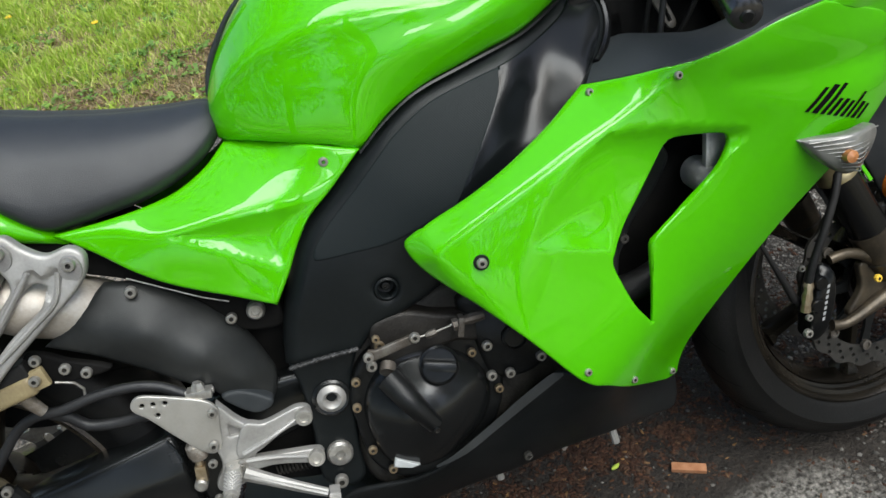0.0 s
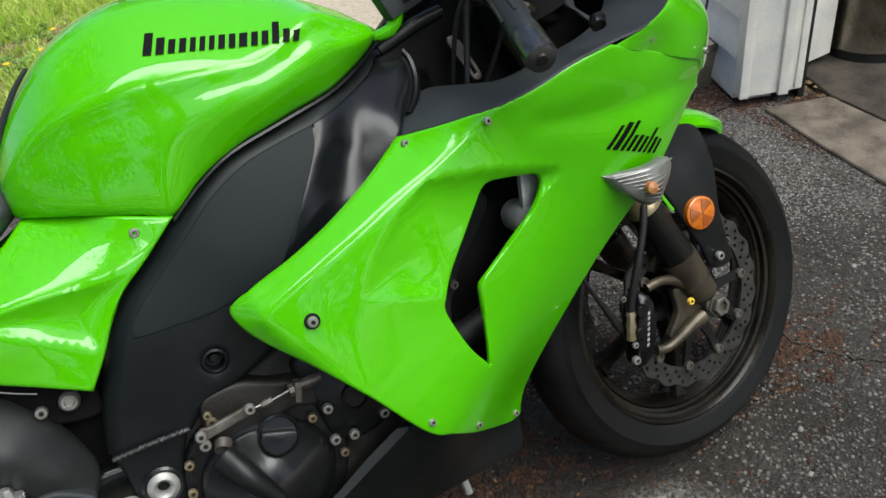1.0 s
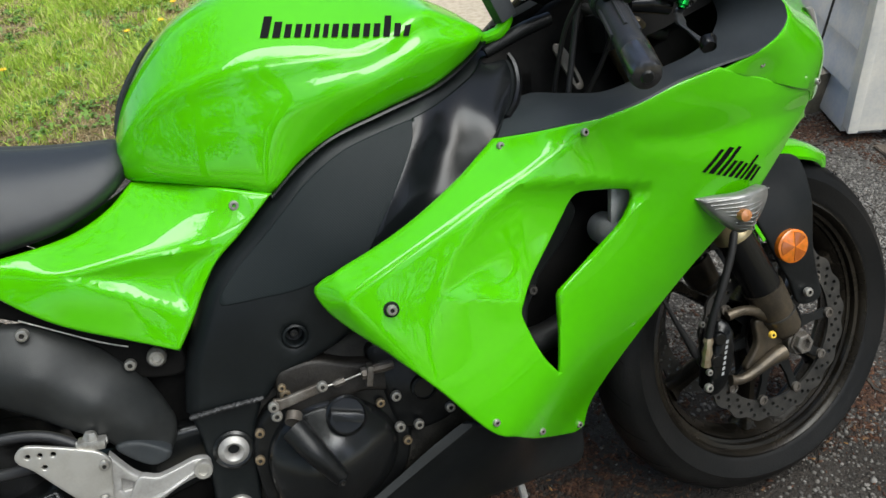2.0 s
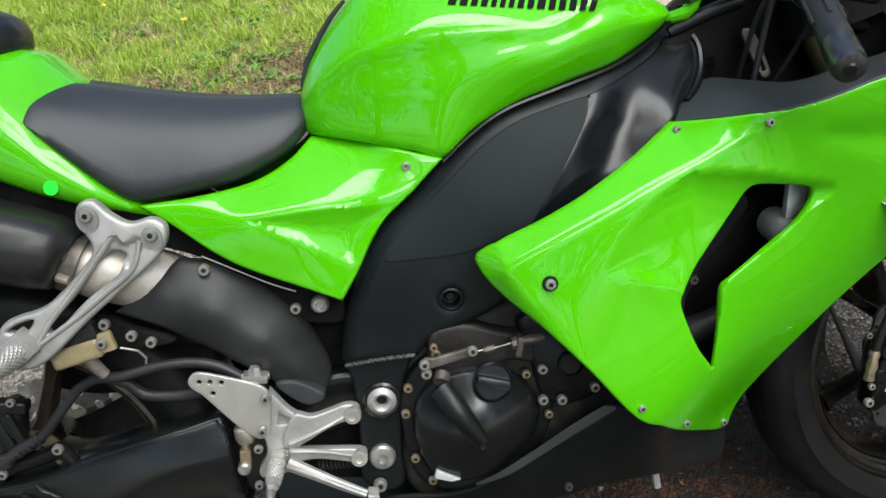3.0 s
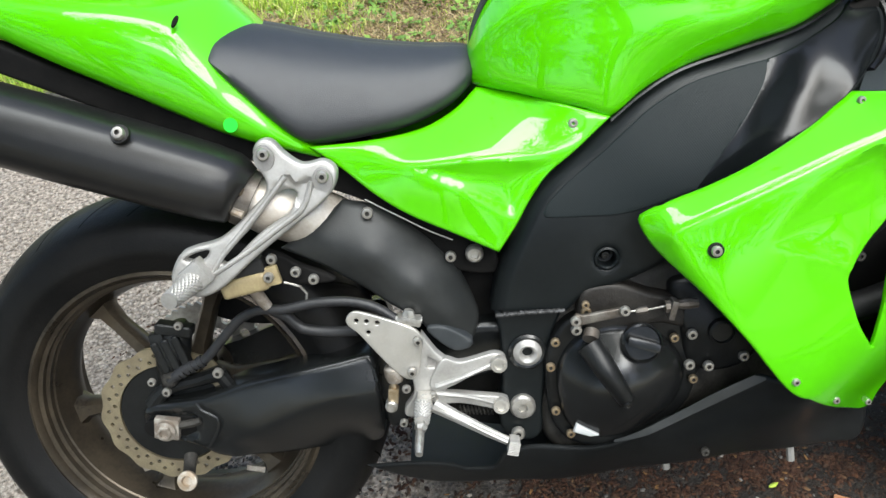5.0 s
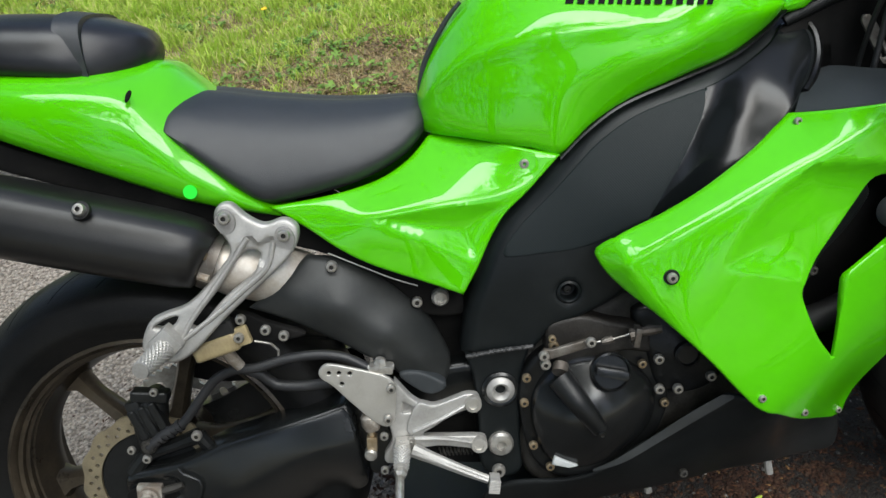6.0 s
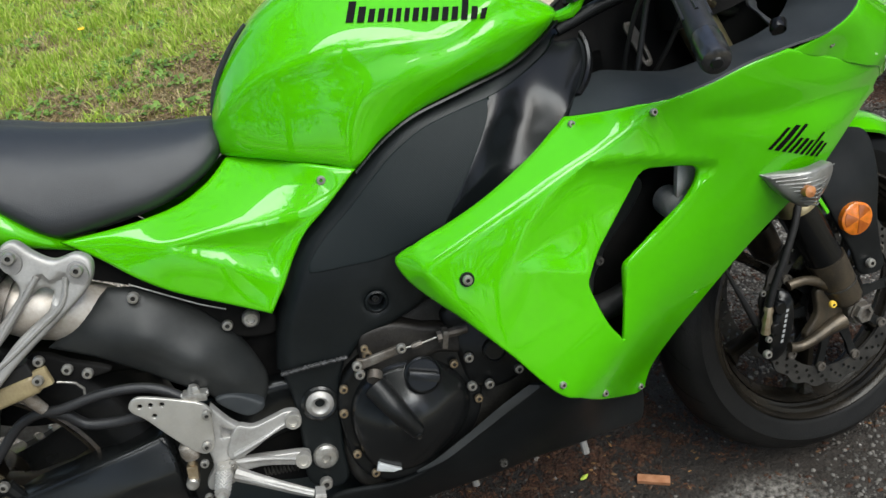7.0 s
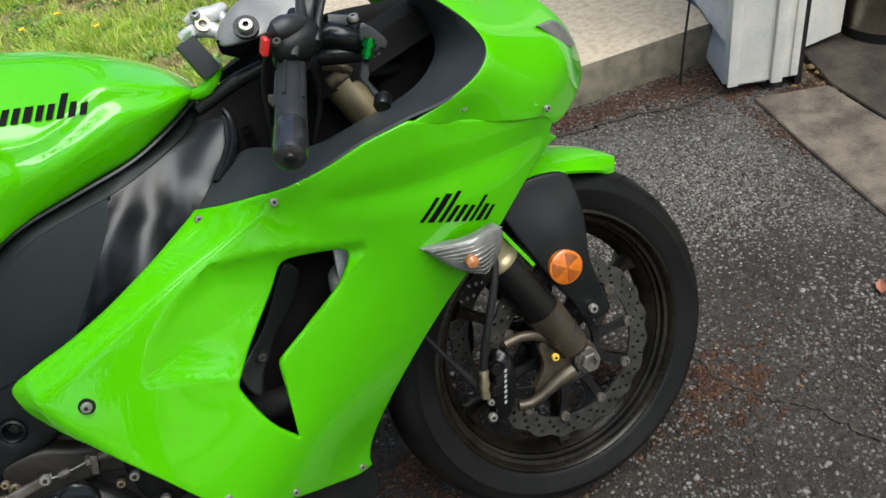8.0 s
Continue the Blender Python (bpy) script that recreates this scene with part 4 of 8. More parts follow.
mesh_object("disc_carrier", *moved(carrier, pose(*FC)), ENGINE, front_wheel, "black brake disc carrier")
for vf in arms:
    mesh_object("carrier_arm", *moved(vf, pose(*FC)), ENGINE, front_wheel)
for i in range(10):
    a = 2 * math.pi * i / 10 
    mesh_object("disc_button", *moved(revolve([(0.0085, 0.003), (0.0085, -0.004), (0.005, -0.0045), (0.0045, -0.002), (0.0001, -0.002)], 12), pose(FC[0] + 0.1155 * math.cos(a), FC[1] - 0.067, FC[2] + 0.1155 * math.sin(a))), DULL_STEEL, front_wheel, "bright steel disc button")
disc_rear = disc_mesh(0.107, 0.080, -0.092, 0.005, 14, 0.0022, [(0.087, 28, 0.0), (0.096, 28, 0.5)], 0.0032)
mesh_object("brake_disc", *moved(disc_rear, pose(*RC)), DISC_GOLD, rear_wheel, "tarnished gold drilled brake disc")
mesh_object("disc_carrier", *moved(revolve([(0.03, -0.088), (0.078, -0.090), (0.081, -0.086), (0.03, -0.080)], 40, True), pose(*RC)), ENGINE, rear_wheel, "black brake disc carrier")
mesh_object("rear_sprocket", *moved(disc_mesh(0.098, 0.055, 0.100, 0.006, 42, 0.003, [(0.075, 12, 0)], 0.009), pose(*RC)), STEEL, rear_wheel)

# swingarm
swing = panel("swingarm", bike, SWING_BLACK, [(-0.036, 0.334), (-0.024, 0.344), (0.015, 0.348), (0.066, 0.357), (0.122, 0.376), (0.198, 0.392), (0.263, 0.402), (0.304, 0.407), (0.313, 0.393), (0.315, 0.348), (0.312, 0.275), (0.302, 0.250), (0.279, 0.240), (0.204, 0.241), (0.109, 0.253), (0.065, 0.260), (0.043, 0.272), (-0.002, 0.286), (-0.036, 0.299), (-0.042, 0.310)],
              [(-0.040, 0.321, -0.112), (0.010, 0.337, -0.116), (-0.006, 0.299, -0.112), (0.054, 0.345, -0.122), (0.054, 0.290, -0.122), (0.124, 0.369, -0.128), (0.128, 0.292, -0.138), (0.209, 0.341, -0.142), (0.263, 0.397, -0.132), (0.304, 0.400, -0.128), (0.303, 0.334, -0.146), (0.304, 0.263, -0.134), (0.207, 0.252, -0.132), (0.111, 0.261, -0.128)],
              "satin black cast swingarm", edge=0.008, thick=0.050, both=True, step=0.007,
              dents=[([(-0.036, 0.326), (0.010, 0.334), (0.041, 0.330), (0.050, 0.314), (0.041, 0.293), (-0.000, 0.290), (-0.039, 0.299)], 0.006, 0.008)],
              folds=[([(0.086, 0.285, 0.0), (0.112, 0.294, 0.35), (0.216, 0.338, 0.5), (0.297, 0.356, 0.35), (0.318, 0.360, 0.2)], -1, 0.004)])
strip("swingarm_top", swing, SWING_BLACK, [(0.091, -0.100, 0.363), (0.141, -0.098, 0.371), (0.207, -0.096, 0.384), (0.294, -0.094, 0.397)], [(0.094, -0.122, 0.364), (0.122, -0.124, 0.375), (0.198, -0.126, 0.391), (0.304, -0.124, 0.405)], "upper face of the swingarm", sag=-0.003)
panel("swingarm_root", bike, SWING_BLACK, [(0.30, 0.405), (0.36, 0.425), (0.42, 0.432), (0.50, 0.43), (0.53, 0.40), (0.50, 0.36), (0.40, 0.33), (0.33, 0.275), (0.31, 0.30)], -0.105, "swingarm root behind the footpeg bracket", thick=0.05, edge=0.01)
mesh_object("swingarm_seam", *tube([(0.050, -0.126, 0.351), (0.056, -0.127, 0.340), (0.078, -0.131, 0.328), (0.076, -0.132, 0.308), (0.055, -0.126, 0.277)], 0.0022, 6), SWING_BLACK, swing, "cast seam")
mesh_object("swingarm_weld", *tube([(0.302, -0.134, 0.405), (0.310, -0.138, 0.391), (0.314, -0.142, 0.373)], 0.0020, 6), SWING_BLACK, swing, "weld seam")
# no opening is cut: a black sheet gives the slot its dark depth
panel("axle_slot", swing, VOID, [(-0.039, 0.311), (-0.028, 0.320), (0.019, 0.325), (0.045, 0.320), (0.048, 0.311), (0.032, 0.296), (-0.010, 0.290), (-0.033, 0.297)], -0.1135, "black sheet for the dark depth of the oval axle slot", thick=0.004, edge=0.001, step=0.006)
block_at = pose(-0.001, -0.118, 0.310, 0, 10, 0)
ab = mesh_object("axle_block", *moved(block(-0.019, 0.017, -0.006, 0.006, -0.016, 0.017, 0.003), block_at), WORN_ALLOY, swing, "chipped pale axle block")
mesh_object("axle_nut", *moved(joined(nut_mesh(0.0115, 0.010, 0.62), revolve([(0.0150, 0.002), (0.0150, -0.004), (0.0125, -0.005), (0.0001, -0.005)], 24)), block_at @ pose(-0.001, -0.008, 0)), WORN_ALLOY, ab, "worn alloy axle nut")
mesh_object("adjuster_bolt", *tube([(0.017, -0.118, 0.313), (0.038, -0.119, 0.316), (0.049, -0.120, 0.319)], [0.006, 0.006, 0.0045], 6), ENGINE_DIRT_SHADE, swing)
spool = mesh_object("stand_spool", *tube([(0.024, -0.120, 0.262), (0.026, -0.135, 0.256), (0.033, -0.165, 0.253)], [0.010, 0.009, 0.009], 16), ENGINE_DIRT_SHADE, swing, "stained steel stand spool")
mesh_object("spool_head", *moved(revolve([(0.0085, 0.004), (0.0135, 0.003), (0.0145, 0.0), (0.0140, -0.004), (0.0075, -0.005), (0.0065, -0.001), (0.0001, -0.001)], 24), pose(0.033, -0.169, 0.253, -20, 0, 0)), RUSTY, spool, "pale worn spool head")
for x, y, z in ((-0.059, -0.075, 0.222), (0.101, -0.075, 0.205)):
    mesh_object("wheel_weight", *moved(block(-0.014, 0.014, -0.002, 0.002, -0.0045, 0.0045, 0.0015), pose(x, y, z, 0, 15 if x > 0.1 else -18, 0)), WORN_ALLOY, rear_wheel, "silver balance weight")
panel("chain_guard", bike, VOID, [(0.02, 0.43), (0.10, 0.52), (0.20, 0.53), (0.34, 0.47), (0.36, 0.43), (0.25, 0.42), (0.12, 0.39)], 0.05, "black hugger behind the swingarm", thick=0.03)

# rear brake caliper, hoses, reservoir
cal = mesh_object("rear_caliper", *joined(
    loft([[(cx + w * math.cos(a) * 1.0, cy + d * math.sin(a), cz) for a in np.linspace(0, 6.283, 16, endpoint=False)] for cx, cy, cz, w, d in ((0.008, -0.100, 0.370, 0.012, 0.014), (0.015, -0.100, 0.387, 0.02, 0.02), (0.021, -0.100, 0.413, 0.025, 0.024), (0.028, -0.100, 0.443, 0.025, 0.024), (0.034, -0.100, 0.460, 0.02, 0.02), (0.039, -0.100, 0.468, 0.01, 0.012))]),
    moved(block(-0.010, 0.010, -0.008, 0.008, -0.030, 0.030, 0.004), pose(0.013, -0.115, 0.430, 0, -6, 0))), ENGINE, bike, "black two-piston rear brake caliper")
for k in range(3):
    mesh_object("caliper_rib", *moved(block(-0.0055, 0.0055, -0.008, 0.010, -0.024, 0.024, 0.0045, 3), pose(0.012 + 0.0150 * k, -0.119, 0.424 + 0.004 * k, 0, -14, 0)), ENGINE, cal)
mesh_object("caliper_bridge", *moved(block(-0.026, 0.026, -0.008, 0.014, -0.008, 0.008, 0.005, 3), pose(0.036, -0.114, 0.462, 0, 12, 0)), ENGINE, cal)
for x, y, z, r in ((0.021, -0.128, 0.393, 1.5), (0.011, -0.124, 0.371, 1.1), (0.089, -0.124, 0.395, 1.25), (-0.011, -0.116, 0.384, 1.0), (0.046, -0.122, 0.470, 1.0)):
    bolt(cal, x, y, z, r, ENGINE_DIRT_SHADE if r == 1.5 else None)
mesh_object("hose_union", *moved(revolve([(0.0001, -0.006), (0.010, -0.006), (0.012, -0.002), (0.012, 0.010)], 12), pose(0.019, -0.122, 0.390)), ENGINE_DIRT_SHADE, cal, "dull steel hose union")
mesh_object("caliper_bracket", *joined(tube([(-0.024, -0.100, 0.341), (0.003, -0.102, 0.366), (0.047, -0.104, 0.376), (0.084, -0.104, 0.385)], [0.012, 0.011, 0.010, 0.012], 10), tube([(0.084, -0.104, 0.385), (0.099, -0.102, 0.357), (0.109, -0.098, 0.334)], [0.011, 0.009, 0.011], 10)), ENGINE, bike, "black caliper bracket arm")
tube_part("brake_hose", bike, HOSE, [(0.020, -0.128, 0.390), (0.047, -0.128, 0.408), (0.074, -0.124, 0.417), (0.105, -0.122, 0.447), (0.137, -0.128, 0.477), (0.171, -0.140, 0.492), (0.199, -0.146, 0.492), (0.248, -0.146, 0.498), (0.292, -0.146, 0.496), (0.325, -0.148, 0.486), (0.350, -0.150, 0.468)], 0.0068, "thick black rubber brake hose", sides=14)
mesh_object("hose_sleeve", *joined(*[tube([tuple(np.array(p) * (1 - t) + np.array(q) * t), tuple(np.array(p) * (1 - t - 0.11) + np.array(q) * (t + 0.11))], 0.0092 if k % 2 else 0.0080, 12) for p, q in [((0.032, -0.128, 0.398), (0.076, -0.124, 0.418))] for k, t in enumerate(np.arange(0, 0.96, 0.16))]), HOSE, bike, "ribbed rubber hose sleeve")
tube_part("reservoir_hose", bike, HOSE, [(0.184, -0.138, 0.489), (0.203, -0.134, 0.476), (0.219, -0.132, 0.457), (0.259, -0.134, 0.449), (0.296, -0.142, 0.452)], 0.0075, "black rubber hose", sides=14)
tube_part("wire_clip", bike, STEEL, [(0.209, -0.150, 0.532), (0.229, -0.148, 0.524), (0.236, -0.145, 0.512), (0.229, -0.142, 0.491)], 0.0018, "bent wire clip")
res = mesh_object("fluid_reservoir", *moved(block(-0.034, 0.030, -0.014, 0.012, -0.0135, 0.0135, 0.0095, 4), pose(0.162, -0.154, 0.537, 0, -10, 0)), FLUID, bike, "yellowed translucent brake fluid reservoir", 50)
mesh_object("mount_tab", *moved(block(-0.013, 0.013, -0.004, 0.006, -0.013, 0.013, 0.004), pose(0.195, -0.161, 0.546, 0, -10, 0)), FLUID, res, "yellowed mounting tab")
mesh_object("spout", *tube([(0.170, -0.154, 0.526), (0.174, -0.151, 0.514), (0.181, -0.146, 0.498)], [0.0085, 0.0085, 0.0075], 12), WORN_ALLOY, res, "stained outlet spout")
mesh_object("reservoir_cap", *moved(block(-0.030, 0.026, -0.015, 0.013, -0.009, 0.010, 0.005, 3), pose(0.164, -0.152, 0.558, 0, -10, 0)), RUBBER, res, "black rubber cap")
bolt(res, 0.195, -0.168, 0.547, 1.15)
brk = panel("exhaust_bracket", bike, VOID, [(0.188, 0.576), (0.209, 0.570), (0.231, 0.555), (0.277, 0.531), (0.249, 0.526), (0.213, 0.531), (0.199, 0.546), (0.181, 0.557)], -0.150, "matt black bracket plate", thick=0.012, edge=0.003, step=0.006)
for x, y, z in ((0.199, -0.155, 0.567), (0.228, -0.155, 0.547), (0.250, -0.155, 0.535)):
    bolt(brk, x, y, z, 1.2)
# silencer, pipe and heat shield
def ring_at(c, axis, a, b, power=2.6, n=28):
    axis = np.array(axis, float) / np.linalg.norm(axis)
    u = np.array([0, 1.0, 0])
    w = np.cross(axis, u)
    w = w / np.linalg.norm(w) * (1 if w[2] > 0 or True else -1)
    out = []
    for t in np.linspace(0, 2 * math.pi, n, endpoint=False):
        ct, st = math.cos(t), math.sin(t)
        out.append(np.array(c) + a * u * math.copysign(abs(ct) ** (2 / power), ct) + b * w * math.copysign(abs(st) ** (2 / power), st))
    return out


AX = np.array([-0.934, 0, 0.358])
def at_axis(s):
    return np.array([0.168, -0.150, 0.664]) + s * AX


def silencer_ring(c, scale):
    """A rounded five-sided section: a sloping top, an upright flank, a keel."""
    w = np.array([-AX[2], 0, -AX[0]]) * -1
    w = w if w[2] > 0 else -w
    loop = spline([(-0.022, 0.061), (-0.042, 0.048), (-0.053, 0.026), (-0.057, -0.004), (-0.052, -0.034), (-0.036, -0.056), (-0.012, -0.063), (0.030, -0.058), (0.054, -0.02), (0.052, 0.03), (0.025, 0.060)], step=0.006)
    pick = loop[np.linspace(0, len(loop), 44, endpoint=False).astype(int)]
    return [np.array(c) + np.array([0, a * scale, 0]) + w * b * scale - AX * b * 0.55 for a, b in pick]


muffler = mesh_object("silencer", *loft([silencer_ring(at_axis(s), k) for s, k in ((-0.010, 0.62), (-0.004, 0.80), (0.004, 0.90), (0.030, 0.96), (0.10, 1.0), (0.22, 1.03), (0.36, 1.0), (0.44, 0.9), (0.45, 0.6))]), MUFFLER, bike, "satin black silencer with a creased flank", 50)
bolt(muffler, 0.055, -0.2005, 0.753, 1.35, turn=(-28, 0, 0))
mesh_object("bolt_ring", *moved(revolve([(0.0001, -0.0012), (0.0115, -0.0012), (0.0125, 0.003)], 28), pose(0.055, -0.1975, 0.752, -28, 0, 0)), MUFFLER, muffler, "dark bolt recess")
tube_part("exhaust_pipe", bike, PIPE, [(0.16, -0.130, 0.652), (0.195, -0.120, 0.633), (0.235, -0.108, 0.612), (0.275, -0.090, 0.588), (0.31, -0.075, 0.555)], [0.030, 0.040, 0.041, 0.040, 0.036], "silver painted exhaust pipe", sides=24)
clamp = mesh_object("exhaust_clamp", *moved(revolve([(0.034, -0.010), (0.038, -0.010), (0.038, 0.010), (0.034, 0.010)], 32, True), pose(0.176, -0.135, 0.646, 0, 0, 0) @ Matrix.Rotation(radians(28), 4, "Y") @ Matrix.Rotation(radians(90), 4, "Z")), DULL_STEEL, bike, "rusty exhaust clamp")
mesh_object("clamp_bolt", *tube([(0.172, -0.172, 0.668), (0.181, -0.174, 0.664)], 0.0055, 8), BRASS, clamp)
mesh_object("clamp_bolt", *tube([(0.165, -0.172, 0.640), (0.178, -0.174, 0.634)], 0.0055, 8), RUSTY, clamp)
shield = panel("heat_shield", bike, SHIELD_GREY, [(0.208, 0.574, True), (0.240, 0.592), (0.295, 0.628, True), (0.337, 0.617), (0.375, 0.590), (0.412, 0.556), (0.440, 0.515), (0.461, 0.455), (0.457, 0.429), (0.449, 0.415, True), (0.420, 0.429), (0.390, 0.444, True), (0.375, 0.464), (0.345, 0.486), (0.316, 0.508), (0.265, 0.546)],
               [(0.208, 0.574, -0.138), (0.295, 0.628, -0.118), (0.337, 0.615, -0.122), (0.402, 0.562, -0.112), (0.429, 0.536, -0.112), (0.452, 0.491, -0.110), (0.458, 0.43, -0.115), (0.45, 0.403, -0.128), (0.397, 0.453, -0.138), (0.316, 0.508, -0.140), (0.265, 0.551, -0.145), (0.33, 0.565, -0.158), (0.39, 0.515, -0.156), (0.425, 0.46, -0.146), (0.27, 0.59, -0.148)],
               "matt dark grey exhaust heat shield", edge=0.007, thick=0.01)
bolt(shield, 0.328, -0.135, 0.613, 1.3)
bolt(shield, 0.430, -0.122, 0.540, 1.25)
mesh_object("rear_bolt", *moved(revolve([(0.012, 0.004), (0.012, -0.006), (0.009, -0.010), (0.006, -0.010), (0.005, -0.005), (0.0001, -0.005)], 20), pose(0.462, -0.118, 0.541)), STEEL, bike, "bright steel bolt")

# passenger peg hanger
HANG = [(0.198, 0.708), (0.206, 0.722), (0.222, 0.722), (0.238, 0.704), (0.258, 0.690), (0.284, 0.692), (0.299, 0.680), (0.296, 0.660), (0.282, 0.643), (0.258, 0.626), (0.192, 0.583), (0.141, 0.545), (0.112, 0.535), (0.085, 0.545), (0.077, 0.564), (0.092, 0.592), (0.110, 0.600), (0.150, 0.610), (0.206, 0.656), (0.210, 0.672), (0.202, 0.690)]
hanger = panel("peg_hanger", bike, ALLOY, HANG, [(0.206, 0.71, -0.160), (0.29, 0.68, -0.160), (0.25, 0.64, -0.168), (0.19, 0.60, -0.178), (0.10, 0.56, -0.190), (0.15, 0.60, -0.184)], "cast silver alloy passenger footpeg hanger", thick=0.014, edge=0.005, step=0.0055,
               dents=[([(0.237, 0.678), (0.244, 0.665), (0.269, 0.670), (0.248, 0.636), (0.238, 0.657), (0.210, 0.647)], 0.006, 0.004)],
               holes=[[(0.213, 0.648), (0.231, 0.659), (0.242, 0.657), (0.246, 0.653), (0.238, 0.635), (0.227, 0.626), (0.192, 0.606), (0.157, 0.578), (0.147, 0.574), (0.143, 0.581), (0.184, 0.616)], [(0.098, 0.585), (0.112, 0.592), (0.130, 0.594), (0.118, 0.581)]])
for x, z in ((0.213, 0.707), (0.282, 0.673)):
    bolt(hanger, x, -0.166, z, 1.35)

for rib in ([(0.236, -0.164, 0.677), (0.204, -0.169, 0.643), (0.174, -0.176, 0.613), (0.146, -0.182, 0.586), (0.129, -0.187, 0.563)], [(0.267, -0.163, 0.668), (0.253, -0.166, 0.636), (0.218, -0.172, 0.613), (0.177, -0.180, 0.588), (0.130, -0.187, 0.563)]):
    mesh_object("rib", *tube([(x, y - 0.0035, z) for x, y, z in rib], [0.003, 0.0038, 0.0038, 0.0035, 0.003], 8), ALLOY, hanger)
# flat discs in darker grey paint in the shade of the bolt recesses
for x, z in ((0.213, 0.707), (0.282, 0.673)):
    mesh_object("recess", *moved(revolve([(0.0001, -0.0008), (0.0125, -0.0008), (0.0135, 0.003)], 24), pose(x - 0.001, -0.1635, z - 0.006, 0, 0, 0) @ Matrix.Diagonal((1, 1, 1.25, 1))), CLAMP_GREY, hanger, "shaded bolt recess")


def knurled_peg(name, parent, points, r, n, label):
    """A footpeg: a core with rows of small raised teeth."""
    a, b = np.array(points[0], float), np.array(points[1], float)
    axis = b - a
    r0, r1 = r
    core = tube([a, (a + b) / 2, b], [r0, (r0 + r1) / 2, r1], 14)
    t = axis / np.linalg.norm(axis)
    u = np.cross(t, (0, 0, 1.0))
    u /= np.linalg.norm(u)
    w = np.cross(u, t)
    bits = [core]
    for i in range(n):
        c = a + axis * (0.08 + 0.84 * i / (n - 1))
        r = r0 + (r1 - r0) * i / (n - 1)
        for j in range(16):
            ang = 2 * math.pi * (j + 0.5 * (i % 2)) / 16
            d = math.cos(ang) * u + math.sin(ang) * w
            s = np.cross(d, t)
            base = [c + d * r * 0.97 + t * h * 0.0022 + s * k * r * 0.16 for h, k in ((-1, -1), (-1, 1), (1, 1), (1, -1))]
            bits.append(([*base, c + d * (r + 0.0016)], [(0, 1, 4), (1, 2, 4), (2, 3, 4), (3, 0, 4)]))
    return mesh_object(name, *joined(*bits), ALLOY, parent, label, 30)


knurled_peg("passenger_peg", hanger, [(0.112, -0.190, 0.562), (0.098, -0.262, 0.560)], (0.0145, 0.0105), 15, "tapered knurled alloy passenger footpeg")
mesh_object("peg_mount", *moved(block(-0.017, 0.017, -0.016, 0.012, -0.017, 0.017, 0.005), pose(0.112, -0.192, 0.566, 0, -35, 0)), ALLOY, hanger)

# rider's rear set
rear = panel("rear_set", bike, ALLOY, [(0.383, 0.449, True), (0.401, 0.419), (0.419, 0.396), (0.409, 0.361), (0.402, 0.342), (0.388, 0.328), (0.372, 0.323), (0.352, 0.325), (0.350, 0.338), (0.364, 0.359), (0.365, 0.380), (0.360, 0.394, True)], [(0.39, 0.43, -0.161), (0.41, 0.38, -0.160), (0.36, 0.36, -0.163), (0.36, 0.33, -0.160), (0.40, 0.34, -0.160)], "cast silver alloy rider footpeg bracket", thick=0.014, edge=0.003, step=0.006,
             holes=[[(0.389, 0.414, True), (0.412, 0.396, True), (0.386, 0.398, True)]])
# floor of the cut-out in darker grey, its shade painted in
panel("recess_floor", rear, CLAMP_GREY, [(0.384, 0.418), (0.419, 0.387), (0.379, 0.387)], -0.1545, "triangular recess floor painted darker for its shade", thick=0.006, edge=0.001, step=0.006)
panel("heel_plate", rear, BRUSHED, [(0.287, 0.480), (0.292, 0.488), (0.301, 0.491), (0.318, 0.486), (0.354, 0.471), (0.378, 0.458), (0.386, 0.445, True), (0.381, 0.421), (0.376, 0.397), (0.368, 0.388), (0.359, 0.388), (0.344, 0.401), (0.323, 0.429), (0.302, 0.459), (0.290, 0.471)], -0.171, "flat brushed alloy heel plate", thick=0.005, edge=0.0012, step=0.006,
      holes=[[(x + 0.0032 * math.cos(a), z + 0.0032 * math.sin(a)) for a in np.linspace(0, 6.28, 8, endpoint=False)] for x, z in ((0.301, 0.478), (0.314, 0.476), (0.328, 0.473), (0.315, 0.460))])
for name_, out, far in (("upper_arm", [(0.408, 0.410), (0.430, 0.403), (0.456, 0.406), (0.476, 0.409), (0.490, 0.404), (0.493, 0.394), (0.485, 0.384), (0.468, 0.385), (0.444, 0.379), (0.420, 0.369), (0.394, 0.363), (0.388, 0.378)], 0.50), ("lower_arm", [(0.392, 0.360), (0.417, 0.358), (0.451, 0.350), (0.480, 0.343), (0.492, 0.337), (0.492, 0.327), (0.483, 0.321), (0.456, 0.331), (0.426, 0.341), (0.391, 0.345)], 0.50)):
    a_ = panel(name_, rear, ALLOY, out, lambda p: -0.166 + 0.012 * np.clip((p[:, 0] - 0.40) / 0.09, 0, 1), "tapered cast arm", thick=0.012, edge=0.0022, step=0.006)
for x, y, z in ((0.379, -0.176, 0.444), (0.367, -0.176, 0.400)):
    bolt(rear, x, y, z, 1.1)
for x, y, z in ((0.483, -0.158, 0.395), (0.482, -0.156, 0.331)):
    mesh_object("boss", *moved(revolve([(0.0001, -0.004), (0.006, -0.004), (0.0065, -0.007), (0.0105, -0.007), (0.0115, -0.005), (0.0115, 0.004)], 24), pose(x, y, z)), BRUSHED, rear, "machined boss with a recessed bolt")
